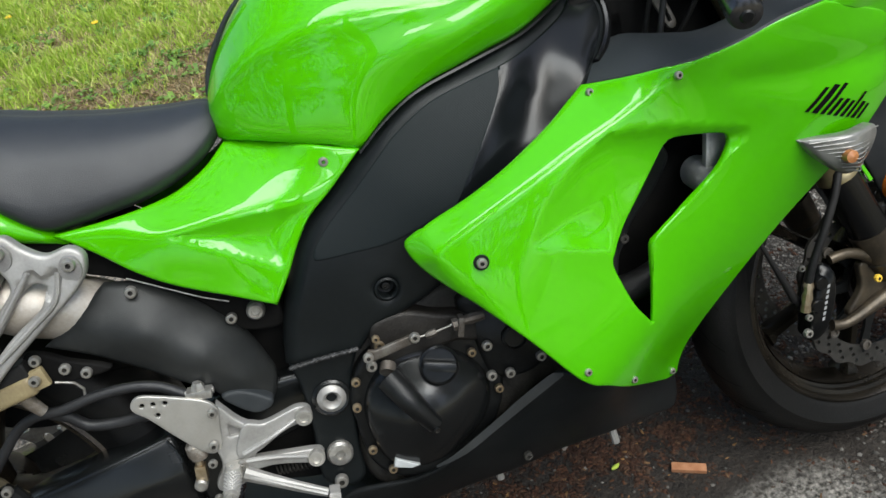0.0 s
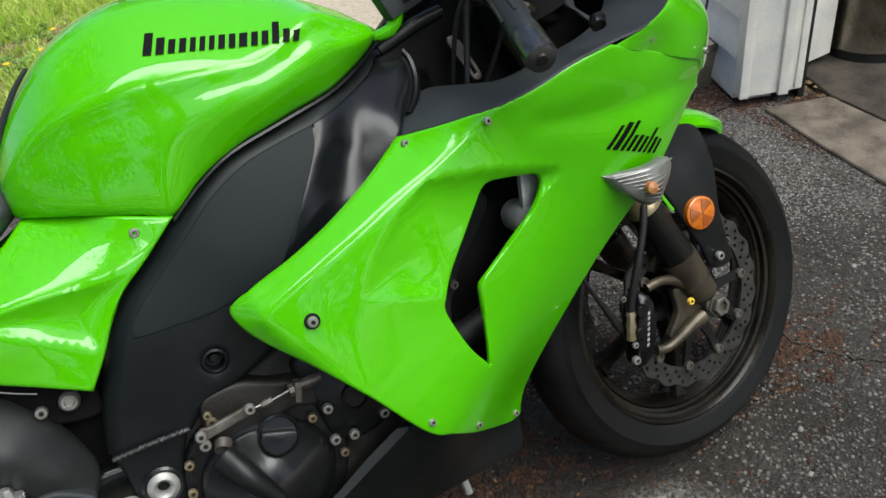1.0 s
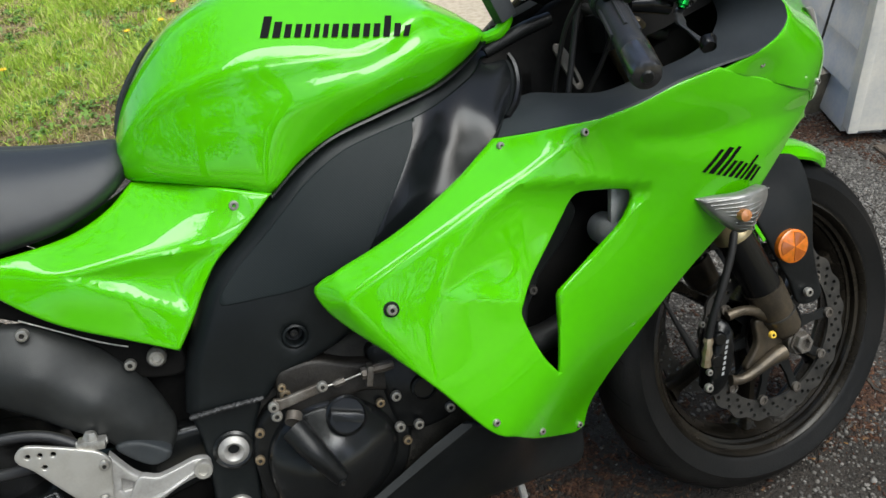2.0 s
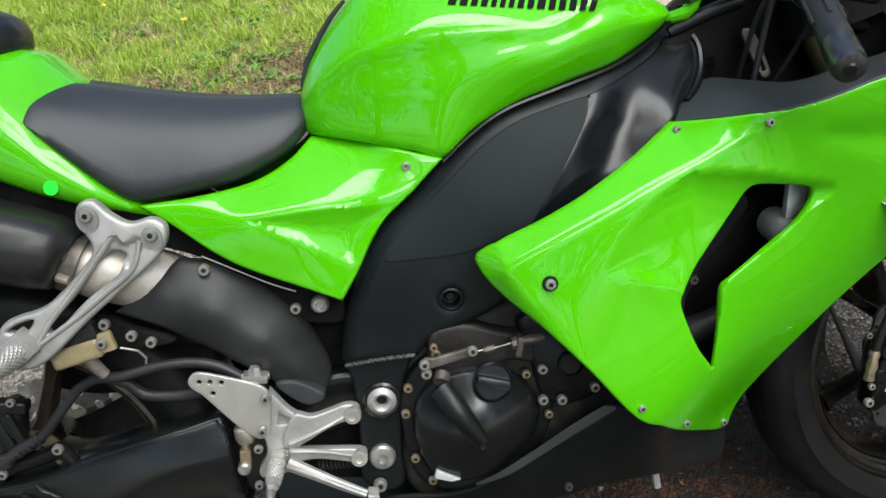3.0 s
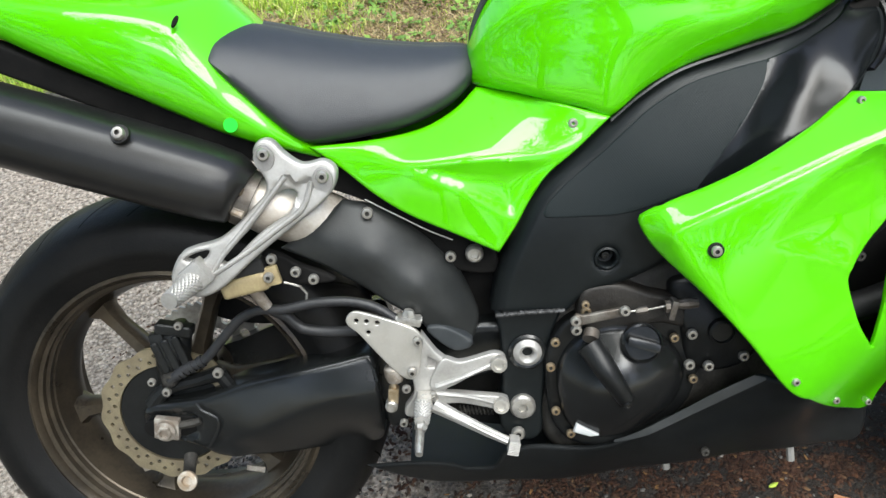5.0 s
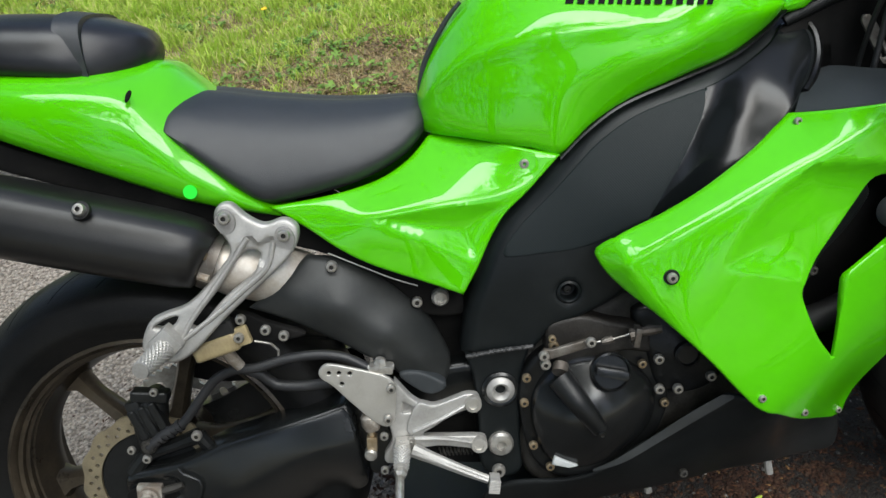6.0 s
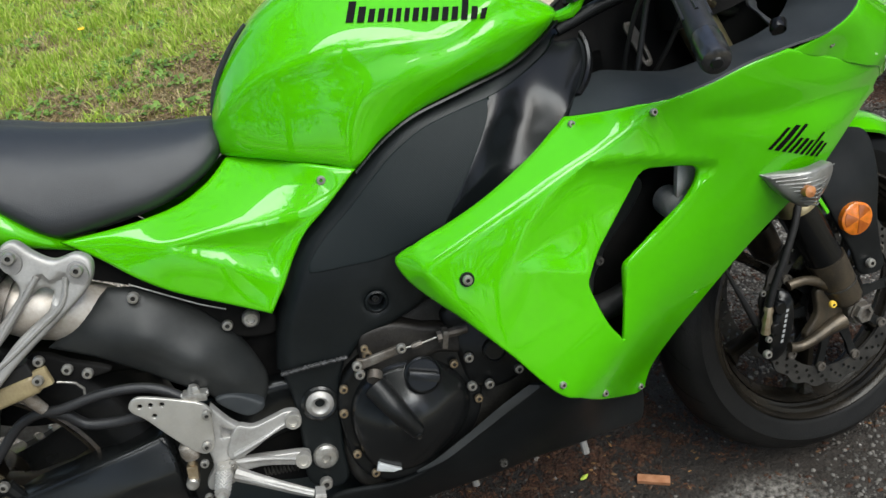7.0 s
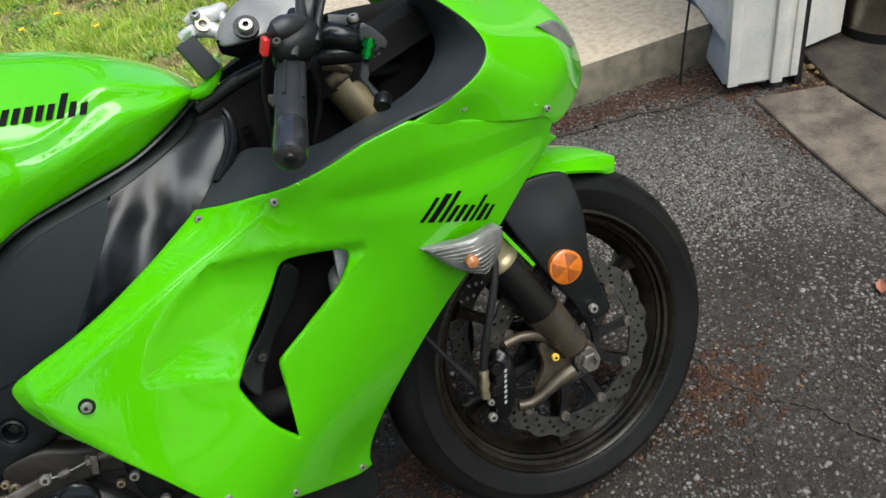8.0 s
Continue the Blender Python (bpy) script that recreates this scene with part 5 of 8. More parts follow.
for rib in ([(0.396, -0.166, 0.371), (0.434, -0.165, 0.382), (0.472, -0.158, 0.394)], [(0.395, -0.166, 0.361), (0.435, -0.165, 0.353), (0.472, -0.157, 0.336)]):
    mesh_object("rib", *tube(rib, [0.004, 0.0035, 0.0028], 8), ALLOY, rear)
mesh_object("peg_pivot", *joined(tube([(0.381, -0.166, 0.355), (0.397, -0.166, 0.357)], 0.008, 12), moved(block(-0.010, 0.010, -0.014, 0.010, -0.008, 0.008, 0.003), pose(0.380, -0.172, 0.357))), BRUSHED, rear)
for x, y, z in ((0.391, -0.172, 0.361), (0.356, -0.168, 0.372), (0.347, -0.164, 0.318)):
    bolt(rear, x, y, z, 1.0)
mesh_object("master_cylinder", *joined(tube([(0.369, -0.158, 0.471), (0.369, -0.158, 0.478), (0.370, -0.158, 0.483)], [0.009, 0.009, 0.006], 6), tube([(0.351, -0.155, 0.470), (0.386, -0.155, 0.466)], 0.0045, 10), moved(block(-0.016, 0.016, -0.010, 0.010, -0.005, 0.006, 0.003), pose(0.369, -0.158, 0.468, 0, 10, 0)), tube([(0.361, -0.158, 0.464), (0.360, -0.160, 0.457)], [0.006, 0.008], 8)), STEEL, rear, "small steel master cylinder fittings")
mesh_object("rod_boot", *moved(revolve([(0.0001, -0.014), (0.010, -0.012), (0.0135, -0.004), (0.0135, 0.008), (0.009, 0.014), (0.0001, 0.014)], 20), pose(0.341, -0.158, 0.392, 85, 0, 8)), WORN_ALLOY, rear, "dull round brake rod boot")
mesh_object("rod_clevis", *joined(moved(block(-0.007, 0.007, -0.007, 0.007, -0.011, 0.011, 0.0015), pose(0.337, -0.160, 0.361, 0, 8, 0)), tube([(0.339, -0.158, 0.381), (0.338, -0.160, 0.369)], 0.005, 10)), BRASS, rear, "brass brake rod clevis")
mesh_object("clevis_pin", *moved(revolve([(0.0001, -0.006), (0.006, -0.006), (0.0085, -0.004), (0.0085, 0.010)], 16), pose(0.333, -0.166, 0.347)), STEEL, rear)
knurled_peg("rider_peg", rear, [(0.378, -0.170, 0.354), (0.377, -0.222, 0.351)], (0.0112, 0.0094), 13, "knurled alloy footpeg")
mesh_object("feeler_pin", *joined(tube([(0.377, -0.220, 0.350), (0.376, -0.226, 0.348), (0.376, -0.232, 0.348), (0.375, -0.236, 0.347)], [0.0055, 0.0085, 0.0085, 0.006], 6), tube([(0.375, -0.234, 0.347), (0.374, -0.262, 0.339), (0.374, -0.272, 0.335)], [0.0058, 0.0058, 0.0048], 14)), STEEL, rear, "long steel feeler bolt")
lever = mesh_object("brake_pedal", *joined(tube([(0.391, -0.170, 0.346), (0.418, -0.176, 0.331), (0.458, -0.184, 0.309), (0.487, -0.192, 0.296)], [0.0105, 0.0085, 0.007, 0.006], 10), tube([(x, y - 0.006, z + 0.002) for x, y, z in [(0.391, -0.170, 0.346), (0.418, -0.176, 0.331), (0.458, -0.184, 0.309), (0.487, -0.192, 0.296)]], [0.0035, 0.003, 0.003, 0.003], 6)), ALLOY, bike, "slim tapered alloy rear brake pedal")
toe = pose(0.494, -0.196, 0.291, 0, 14, 0) @ Matrix.Diagonal((0.8, 0.9, 0.9, 1))
mesh_object("pedal_toe", *moved(joined(block(-0.009, 0.009, -0.011, 0.012, -0.012, 0.012, 0.003), *[block(-0.0095, 0.0095, -0.0125, -0.010, z - 0.0008, z + 0.0008, 0.0004, 1) for z in np.linspace(-0.0095, 0.0095, 8)]), toe), ALLOY, lever, "ribbed alloy toe peg")
spr = mesh_object("return_spring", *tube([tuple(np.array((0.424, -0.140, 0.319)) * (1 - t) + np.array((0.471, -0.140, 0.314)) * t + np.array([0, 0.0055 * math.cos(t * 56), 0.0055 * math.sin(t * 56)])) for t in np.linspace(0, 1, 90)], 0.0012, 5, 0.002), ENGINE_DIRT_SHADE, bike, "dark coil return spring")
# black sheet added so the gaps round the bracket arms stay dark
panel("gap_backing", bike, VOID, [(0.36, 0.44), (0.40, 0.52), (0.47, 0.57), (0.52, 0.57), (0.56, 0.50), (0.56, 0.28), (0.50, 0.25), (0.40, 0.27), (0.34, 0.30), (0.33, 0.38)], -0.075, "matt black sheet added to darken the gaps behind the footpeg bracket", thick=0.02, edge=0.004)
panel("guard_step", bike, GREY_PLASTIC, [(0.390, 0.450), (0.417, 0.449), (0.450, 0.426), (0.446, 0.416), (0.425, 0.413), (0.401, 0.432)], -0.148, "dark grey moulded bracket", thick=0.02, edge=0.004, step=0.006)

# engine
engine = panel("engine", bike, ENGINE_DIRT_SHADE, [(0.535, 0.44), (0.56, 0.47), (0.60, 0.49), (0.66, 0.50), (0.74, 0.52), (0.80, 0.50), (0.86, 0.44), (0.92, 0.36), (0.90, 0.28), (0.80, 0.24), (0.60, 0.22), (0.54, 0.26)], -0.130, "grimy dark engine block", thick=0.26, edge=0.02)
panel("crank_case", bike, CASTING, [(0.596, 0.485), (0.610, 0.495), (0.646, 0.496), (0.686, 0.480), (0.728, 0.464), (0.732, 0.429), (0.701, 0.435), (0.669, 0.433), (0.644, 0.425), (0.613, 0.431), (0.592, 0.448)], -0.158, "bare brownish grey engine casting", thick=0.03, edge=0.006, step=0.007)
cover = panel("clutch_cover", bike, COVER_GLOSS, [(0.559, 0.359), (0.566, 0.395), (0.590, 0.425), (0.630, 0.440), (0.680, 0.433), (0.716, 0.405), (0.732, 0.366), (0.722, 0.325), (0.690, 0.292), (0.645, 0.272), (0.600, 0.273), (0.569, 0.301)],
              [(0.559, 0.359, -0.165), (0.609, 0.429, -0.162), (0.70, 0.415, -0.16), (0.732, 0.366, -0.160), (0.68, 0.29, -0.160), (0.60, 0.275, -0.162), (0.64, 0.36, -0.200), (0.60, 0.36, -0.190), (0.685, 0.37, -0.190), (0.64, 0.40, -0.190), (0.64, 0.315, -0.190)],
              "glossy black clutch cover", edge=0.010, thick=0.05)
panel("cover_rim", bike, ENGINE, [(0.545, 0.36), (0.550, 0.405), (0.575, 0.445), (0.630, 0.462), (0.690, 0.455), (0.735, 0.425), (0.752, 0.37), (0.735, 0.31), (0.69, 0.27), (0.64, 0.252), (0.585, 0.258), (0.552, 0.295)], -0.152, "black engine cover flange", thick=0.03, edge=0.006)
cap = mesh_object("filler_cap", *moved(joined(revolve([(0.026, 0.012), (0.026, -0.001), (0.0235, -0.003), (0.022, 0.001), (0.0001, 0.001)], 28), block(-0.021, 0.021, -0.014, -0.006, -0.006, 0.006, 0.003)), pose(0.669, -0.190, 0.425, -14, 18, -6)), COVER_GLOSS, bike, "glossy black oil filler cap with a grip bar")
mesh_object("cover_rib", *tube([(0.602, -0.182, 0.424), (0.622, -0.202, 0.392), (0.644, -0.204, 0.352)], [0.017, 0.015, 0.011], 14), ENGINE, cover, "raised rib on the clutch cover")
bolt(cover, 0.644, -0.214, 0.350, 1.0, SATIN_BLACK)
for x, y, z in ((0.602, -0.128, 0.461), (0.586, -0.150, 0.446)):
    bolt(engine, x, y - 0.03, z, 1.2, BRASS if x > 0.6 else STEEL)
for x, z in ((0.560, 0.421), (0.552, 0.385), (0.556, 0.318), (0.575, 0.281), (0.717, 0.415), (0.742, 0.352)):
    bolt(cover, x, -0.160, z, 1.05, BRASS)
arm = panel("clutch_arm", bike, DULL_STEEL, [(0.582, 0.460), (0.587, 0.467), (0.596, 0.465), (0.642, 0.471), (0.654, 0.471), (0.655, 0.464), (0.648, 0.460), (0.597, 0.452), (0.586, 0.451)], -0.180, "dull steel clutch release arm", thick=0.006, edge=0.0015, step=0.006)
for x, y, z in ((0.585, -0.186, 0.461), (0.648, -0.186, 0.470)):
    bolt(arm, x, y, z, 1.15)
mesh_object("arm_spring", *joined(*[tube([(0.607, -0.172, 0.439), (0.603, -0.182, 0.432)], r, 14) for r in (0.0105,)]), DULL_STEEL, arm, "steel release shaft")
bolt(arm, 0.600, -0.172, 0.477, 0.9, BRASS)
tube_part("clutch_cable", bike, STEEL, [(0.652, -0.184, 0.468), (0.679, -0.184, 0.469), (0.699, -0.184, 0.472)], 0.0013, "bare clutch cable")
adj = mesh_object("cable_adjuster", *joined(tube([(0.699, -0.184, 0.471), (0.705, -0.184, 0.471)], 0.0085, 8), tube([(0.705, -0.184, 0.472), (0.714, -0.184, 0.473), (0.726, -0.184, 0.473), (0.741, -0.184, 0.473)], [0.006, 0.006, 0.0075, 0.006], 10)), DULL_STEEL, bike, "steel cable adjuster in its bracket")
mesh_object("cable_end", *tube([(0.662, -0.184, 0.467), (0.668, -0.184, 0.468), (0.677, -0.184, 0.469)], [0.0035, 0.005, 0.0045], 6), DULL_STEEL, adj)
mesh_object("adjuster_bracket", *moved(block(-0.004, 0.004, -0.012, 0.006, -0.016, 0.010, 0.002), pose(0.709, -0.182, 0.471, 0, 15, 0)), DULL_STEEL, adj, "bent steel bracket")
side = panel("starter_cover", bike, ENGINE, [(0.715, 0.485), (0.755, 0.49), (0.79, 0.46), (0.825, 0.41), (0.815, 0.375), (0.77, 0.36), (0.735, 0.375), (0.725, 0.43)], [(0.72, 0.47, -0.150), (0.79, 0.46, -0.158), (0.82, 0.39, -0.165), (0.74, 0.38, -0.155), (0.77, 0.43, -0.172)], "black side cover on the engine", thick=0.03, edge=0.008)
for x, z in ((0.738, 0.422), (0.735, 0.378), (0.760, 0.374), (0.806, 0.385)):
    bolt(side, x, -0.168, z, 1.2)
mesh_object("round_cover", *moved(revolve([(0.017, 0.01), (0.017, -0.004), (0.014, -0.006), (0.013, -0.003), (0.0001, -0.003)], 24), pose(0.775, -0.172, 0.425)), ENGINE, side)
panel("cover_label", cover, LABEL_SILVER, [(0.577, 0.292, True), (0.582, 0.304, True), (0.612, 0.284, True), (0.600, 0.283, True)], -0.1755, "torn silver label", thick=0.006, edge=0.001, step=0.006)
# depth behind the vent and under the tank, filled in with black blocks
panel("radiator_backing", bike, VOID, [(0.84, 0.58), (0.94, 0.69), (1.04, 0.70), (1.18, 0.66), (1.20, 0.58), (1.08, 0.40), (1.00, 0.30), (0.90, 0.30), (0.86, 0.42)], -0.10, "matt black block added behind the vent for the dark radiator", thick=0.2, edge=0.01)
tube_part("coolant_hose", bike, RUBBER, [(0.90, -0.12, 0.43), (0.95, -0.15, 0.435), (1.02, -0.14, 0.45)], 0.020, "black coolant hose", sides=16)
mesh_object("thermostat", *moved(revolve([(0.0001, -0.03), (0.016, -0.026), (0.028, -0.012), (0.031, 0.01), (0.028, 0.04)], 24), pose(1.076, -0.165, 0.562) @ Matrix.Diagonal((0.8, 1, 0.8, 1))), PALE_ALLOY, bike, "pale grey thermostat housing")
mesh_object("fan_bracket", *moved(block(-0.014, 0.014, -0.006, 0.006, -0.035, 0.035, 0.004), pose(1.083, -0.175, 0.612, 0, 8, 0)), PALE_ALLOY, bike, "pale alloy bracket")
lip = panel("vent_lip", bike, BLACK_PLASTIC, [(1.005, 0.624), (1.022, 0.609), (1.015, 0.588), (0.992, 0.556), (0.965, 0.530), (0.950, 0.507), (0.936, 0.492), (0.924, 0.467), (0.910, 0.482), (0.908, 0.508), (0.929, 0.525), (0.958, 0.554)], [(0.90, 0.52, -0.185), (1.00, 0.64, -0.185), (0.95, 0.56, -0.170), (0.93, 0.47, -0.180), (0.93, 0.52, -0.165)], "black inner vent plate", thick=0.006, edge=0.004, step=0.007)
bolt(lip, 0.941, -0.182, 0.519, 1.1, ENGINE_DIRT_SHADE)
# black block added to close off the bright gap under the bars
panel("dark_filler", bike, VOID, [(0.93, 0.70), (0.95, 0.80), (1.00, 0.83), (1.08, 0.872), (1.16, 0.888), (1.25, 0.884), (1.33, 0.87), (1.40, 0.80), (1.45, 0.74), (1.40, 0.69), (1.20, 0.60), (1.00, 0.62)], -0.06, "matt black filler that keeps the gaps under the bars dark", thick=0.12, edge=0.01)

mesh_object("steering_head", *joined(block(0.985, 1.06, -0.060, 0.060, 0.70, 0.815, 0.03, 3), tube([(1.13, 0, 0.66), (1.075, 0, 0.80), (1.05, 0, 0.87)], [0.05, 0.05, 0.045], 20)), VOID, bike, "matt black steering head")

# belly pan
belly = panel("belly_pan", bike, BLACK_PLASTIC, [(0.279, 0.222, True), (0.353, 0.230), (0.403, 0.226), (0.425, 0.214), (0.465, 0.214), (0.480, 0.240), (0.510, 0.257), (0.545, 0.262), (0.606, 0.258), (0.646, 0.266), (0.723, 0.313), (0.820, 0.370, True), (0.850, 0.365), (0.915, 0.325), (1.008, 0.265), (1.028, 0.235), (1.028, 0.19), (1.012, 0.172), (0.903, 0.198), (0.819, 0.205), (0.653, 0.187), (0.483, 0.176), (0.388, 0.177), (0.330, 0.195)],
              [(0.281, 0.223, -0.118), (0.403, 0.23, -0.135), (0.51, 0.257, -0.150), (0.606, 0.260, -0.165), (0.72, 0.315, -0.176), (0.82, 0.367, -0.190), (0.86, 0.352, -0.226), (0.918, 0.318, -0.180), (1.0, 0.26, -0.078), (1.019, 0.18, -0.060), (0.903, 0.20, -0.110), (0.82, 0.21, -0.125), (0.653, 0.19, -0.118), (0.483, 0.178, -0.110), (0.388, 0.178, -0.105), (0.75, 0.26, -0.165), (0.55, 0.22, -0.145)],
              "scuffed matt black belly pan", both=True, edge=0.006, thick=0.007,
              dents=[([(0.71, 0.330), (0.83, 0.385), (0.86, 0.37), (0.72, 0.300)], -0.004, 0.012)])
mesh_object("belly_floor", *loft([[(x, -w, z + 0.004), (x, -w * 0.6, z - 0.012), (x, 0, z - 0.018), (x, w * 0.6, z - 0.012), (x, w, z + 0.004), (x, 0, z + 0.02)] for x, w, z in ((0.34, 0.095, 0.195), (0.48, 0.105, 0.180), (0.65, 0.112, 0.190), (0.82, 0.118, 0.208), (0.90, 0.104, 0.200), (1.0, 0.06, 0.18))]), BLACK_PLASTIC, belly, "underside of the belly pan")
# paler strip paints in the highlight along the pan's top lip
strip("belly_edge", belly, SHIELD_GREY, [(0.632, -0.174, 0.275), (0.655, -0.177, 0.283), (0.678, -0.180, 0.295), (0.720, -0.186, 0.320), (0.762, -0.196, 0.349), (0.808, -0.204, 0.375)], [(0.632, -0.174, 0.274), (0.656, -0.178, 0.280), (0.681, -0.182, 0.289), (0.722, -0.189, 0.313), (0.766, -0.198, 0.340), (0.821, -0.209, 0.373)], "pale top edge of the belly pan, its highlight painted in", rows=4)
bolt(belly, 0.760, -0.158, 0.236, 1.1, ENGINE_DIRT_SHADE)
for x in (0.72, 0.905):
    mesh_object("drain_tube", *tube([(x, -0.085, 0.205), (x + 0.003, -0.088, 0.165)], 0.006, 8), ALLOY, belly, "pale drain tube")

# turn signal
sig = panel("turn_signal", bike, CLEAR, [(1.171, 0.594, True), (1.225, 0.590), (1.272, 0.590), (1.283, 0.575), (1.270, 0.540), (1.245, 0.527), (1.205, 0.555)],
            [(1.171, 0.594, -0.218), (1.225, 0.590, -0.235), (1.28, 0.585, -0.218), (1.27, 0.54, -0.205), (1.245, 0.527, -0.205), (1.235, 0.56, -0.240), (1.205, 0.555, -0.222)], "clear ribbed turn signal lens", both=True, thick=0.02, edge=0.006, step=0.006)
mesh_object("signal_bulb", *moved(revolve([(0.0001, -0.009), (0.008, -0.006), (0.0085, 0.002), (0.008, 0.006)], 16), pose(1.226, -0.2375, 0.563)), BULB, sig, "orange bulb behind the lens")
for i in range(9):
    z = 0.5855 - i * 0.0058
    a, b = 1.182 + i * 0.0058, 1.281 - i * 0.0035
    if b - a > 0.008:
        mesh_object("lens_rib", *tube([(a, -0.2235, z + 0.002), ((a + b) / 2, -0.2405 + 0.0014 * abs(i - 4), z), (b, -0.2175, z - 0.001)], 0.0012, 5), CLEAR, sig)

# front fork, brake and fender
fork_dir = np.array([-0.408, 0, 0.913])
for s in (-1, 1):
    base = np.array([1.376, 0.099 * s, 0.318])
    leg = tube_part("fork_leg", bike, FORK_BRONZE, [tuple(base + fork_dir * d) for d in (0.0, 0.03, 0.06, 0.085)], [0.026, 0.028, 0.030, 0.031], "bronze fork lower", sides=24)
    mesh_object("fork_ring", *tube([tuple(base + fork_dir * d) for d in (0.030, 0.033)], 0.0297, 24), DISC, leg, "pale printed ring")
    mesh_object("fork_foot", *joined(moved(revolve([(0.0001, -0.014), (0.020, -0.014), (0.024, -0.010), (0.024, 0.018), (0.0001, 0.018)], 24), pose(1.392, 0.080 * s, 0.292)), tube([(1.377, 0.097 * s, 0.322), (1.384, 0.092 * s, 0.306), (1.390, 0.088 * s, 0.294)], [0.024, 0.021, 0.019], 14)), FORK_BRONZE, leg)
    tube_part("fork_tube", bike, SATIN_BLACK, [tuple(base + fork_dir * d) for d in (0.080, 0.12, 0.19)], [0.0285, 0.0285, 0.0285], "glossy black fork slider", sides=24)
    up = tube_part("fork_outer", bike, GOLD, [tuple(base + fork_dir * d) for d in (0.186, 0.188, 0.196, 0.20, 0.30, 0.45, 0.548)], [0.026, 0.0305, 0.0305, 0.0275, 0.0275, 0.0275, 0.0275], "gold anodised fork tube", sides=24)
nut_at = pose(1.389, -0.112, 0.293, 0, 0, 6)
axn = mesh_object("axle_nut", *moved(joined(revolve([(0.021, 0.012), (0.021, 0.0), (0.0185, -0.003), (0.0001, -0.003)], 32), moved(nut_mesh(0.0165, 0.012, 0.60), pose(0, -0.004, 0))), nut_at), DULL_STEEL, bike, "worn steel front axle nut")
caliper = mesh_object("front_caliper", *joined(
    loft([[(x + w * math.copysign(abs(math.cos(a)) ** 0.55, math.cos(a)), -0.098 + d * math.copysign(abs(math.sin(a)) ** 0.55, math.sin(a)), z + 0.15 * w * math.cos(a)) for a in np.linspace(0, 6.283, 24, endpoint=False)] for x, z, w, d in ((1.236, 0.248, 0.008, 0.014), (1.238, 0.258, 0.016, 0.02), (1.247, 0.283, 0.0205, 0.023), (1.254, 0.316, 0.021, 0.023), (1.257, 0.341, 0.019, 0.022), (1.257, 0.357, 0.013, 0.017), (1.257, 0.363, 0.006, 0.01))]),
    *[moved(revolve([(0.0001, -0.006), (0.009, -0.006), (0.0115, -0.003), (0.0125, 0.008)], 18), pose(x, y, z)) for x, y, z in ((1.238, -0.118, 0.307), (1.246, -0.118, 0.341))]), SATIN_BLACK, bike, "black radial front brake caliper")
mesh_object("front_caliper", [(v.co.x, 0.004 - v.co.y, v.co.z) for v in caliper.data.vertices], [tuple(p.vertices) for p in caliper.data.polygons], SATIN_BLACK, bike, "black radial front brake caliper on the far disc")
bars("caliper_logo", caliper, WHITE_MARK, (1.242, 0.281), (0.014, 0.055), (0.0045, 0.0008), [(0.8, 1)] * 7, lambda c: -0.1215, 1.0, 0.0, 0.45)
for x, y, z, k in ((1.220, -0.118, 0.266, 1.2), (1.224, -0.118, 0.291, 0.9), (1.230, -0.100, 0.363, 0.9)):
    bolt(caliper, x, y, z, k)
mesh_object("banjo", *joined(tube([(1.227, -0.122, 0.351), (1.225, -0.122, 0.344), (1.224, -0.122, 0.337), (1.221, -0.122, 0.326), (1.219, -0.122, 0.317), (1.218, -0.120, 0.305)], [0.0055, 0.008, 0.006, 0.0085, 0.0065, 0.008], 8)), BRASS, caliper, "brass hose union")
arms_ = mesh_object("caliper_arm", *joined(tube([(1.355, -0.100, 0.341), (1.323, -0.106, 0.361), (1.296, -0.108, 0.370), (1.270, -0.108, 0.368)], [0.014, 0.009, 0.0075, 0.008], 12), tube([(1.364, -0.104, 0.281), (1.340, -0.108, 0.276), (1.308, -0.110, 0.264), (1.284, -0.110, 0.258), (1.266, -0.108, 0.261)], [0.015, 0.011, 0.0085, 0.0075, 0.009], 12)), FORK_BRONZE, bike, "bronze caliper mount arms")
panel("arm_web", arms_, FORK_BRONZE, [(1.322, 0.342), (1.343, 0.339), (1.372, 0.310), (1.372, 0.282), (1.338, 0.278), (1.304, 0.260), (1.300, 0.272), (1.322, 0.303)], -0.102, "cast web between the mount arms", thick=0.012, edge=0.004, step=0.006)
bolt(arms_, 1.339, -0.118, 0.321, 1.0, YELLOW_MARK, name="pinch_bolt")
tube_part("brake_hose", bike, RUBBER, [(1.292, -0.118, 0.521), (1.275, -0.128, 0.477), (1.251, -0.130, 0.423), (1.234, -0.126, 0.381), (1.226, -0.122, 0.349)], 0.006, "black rubber front brake hose")
tube_part("brake_hose", bike, RUBBER, [(1.155, -0.120, 0.440), (1.180, -0.114, 0.385), (1.213, -0.104, 0.318)], [0.003, 0.004, 0.007], "thin black cable to the caliper")
# fender: a green arch over the tyre with black stays
rings = []
for i, a in enumerate(np.linspace(math.radians(53), math.radians(112), 16)):
    w = 0.072 * min(1, 0.10 + 1.1 * math.sin(math.pi * min(1, (i + 1.2) / 9) / 2))
    drop = 0.030
    ro = 0.317
    rings.append([(FC[0] + (ro - drop * abs(s) ** 2.4 - t) * math.cos(a), FC[1] + s * (w - t * 0.5), FC[2] + (ro - drop * abs(s) ** 2.4 - t) * math.sin(a)) for t, order in ((0, 1), (0.004, -1)) for s in np.linspace(-1, 1, 13)[::order]])
fender = mesh_object("front_fender", *moved(loft(rings), STEER), GREEN, bike, "lime green front fender", 50)
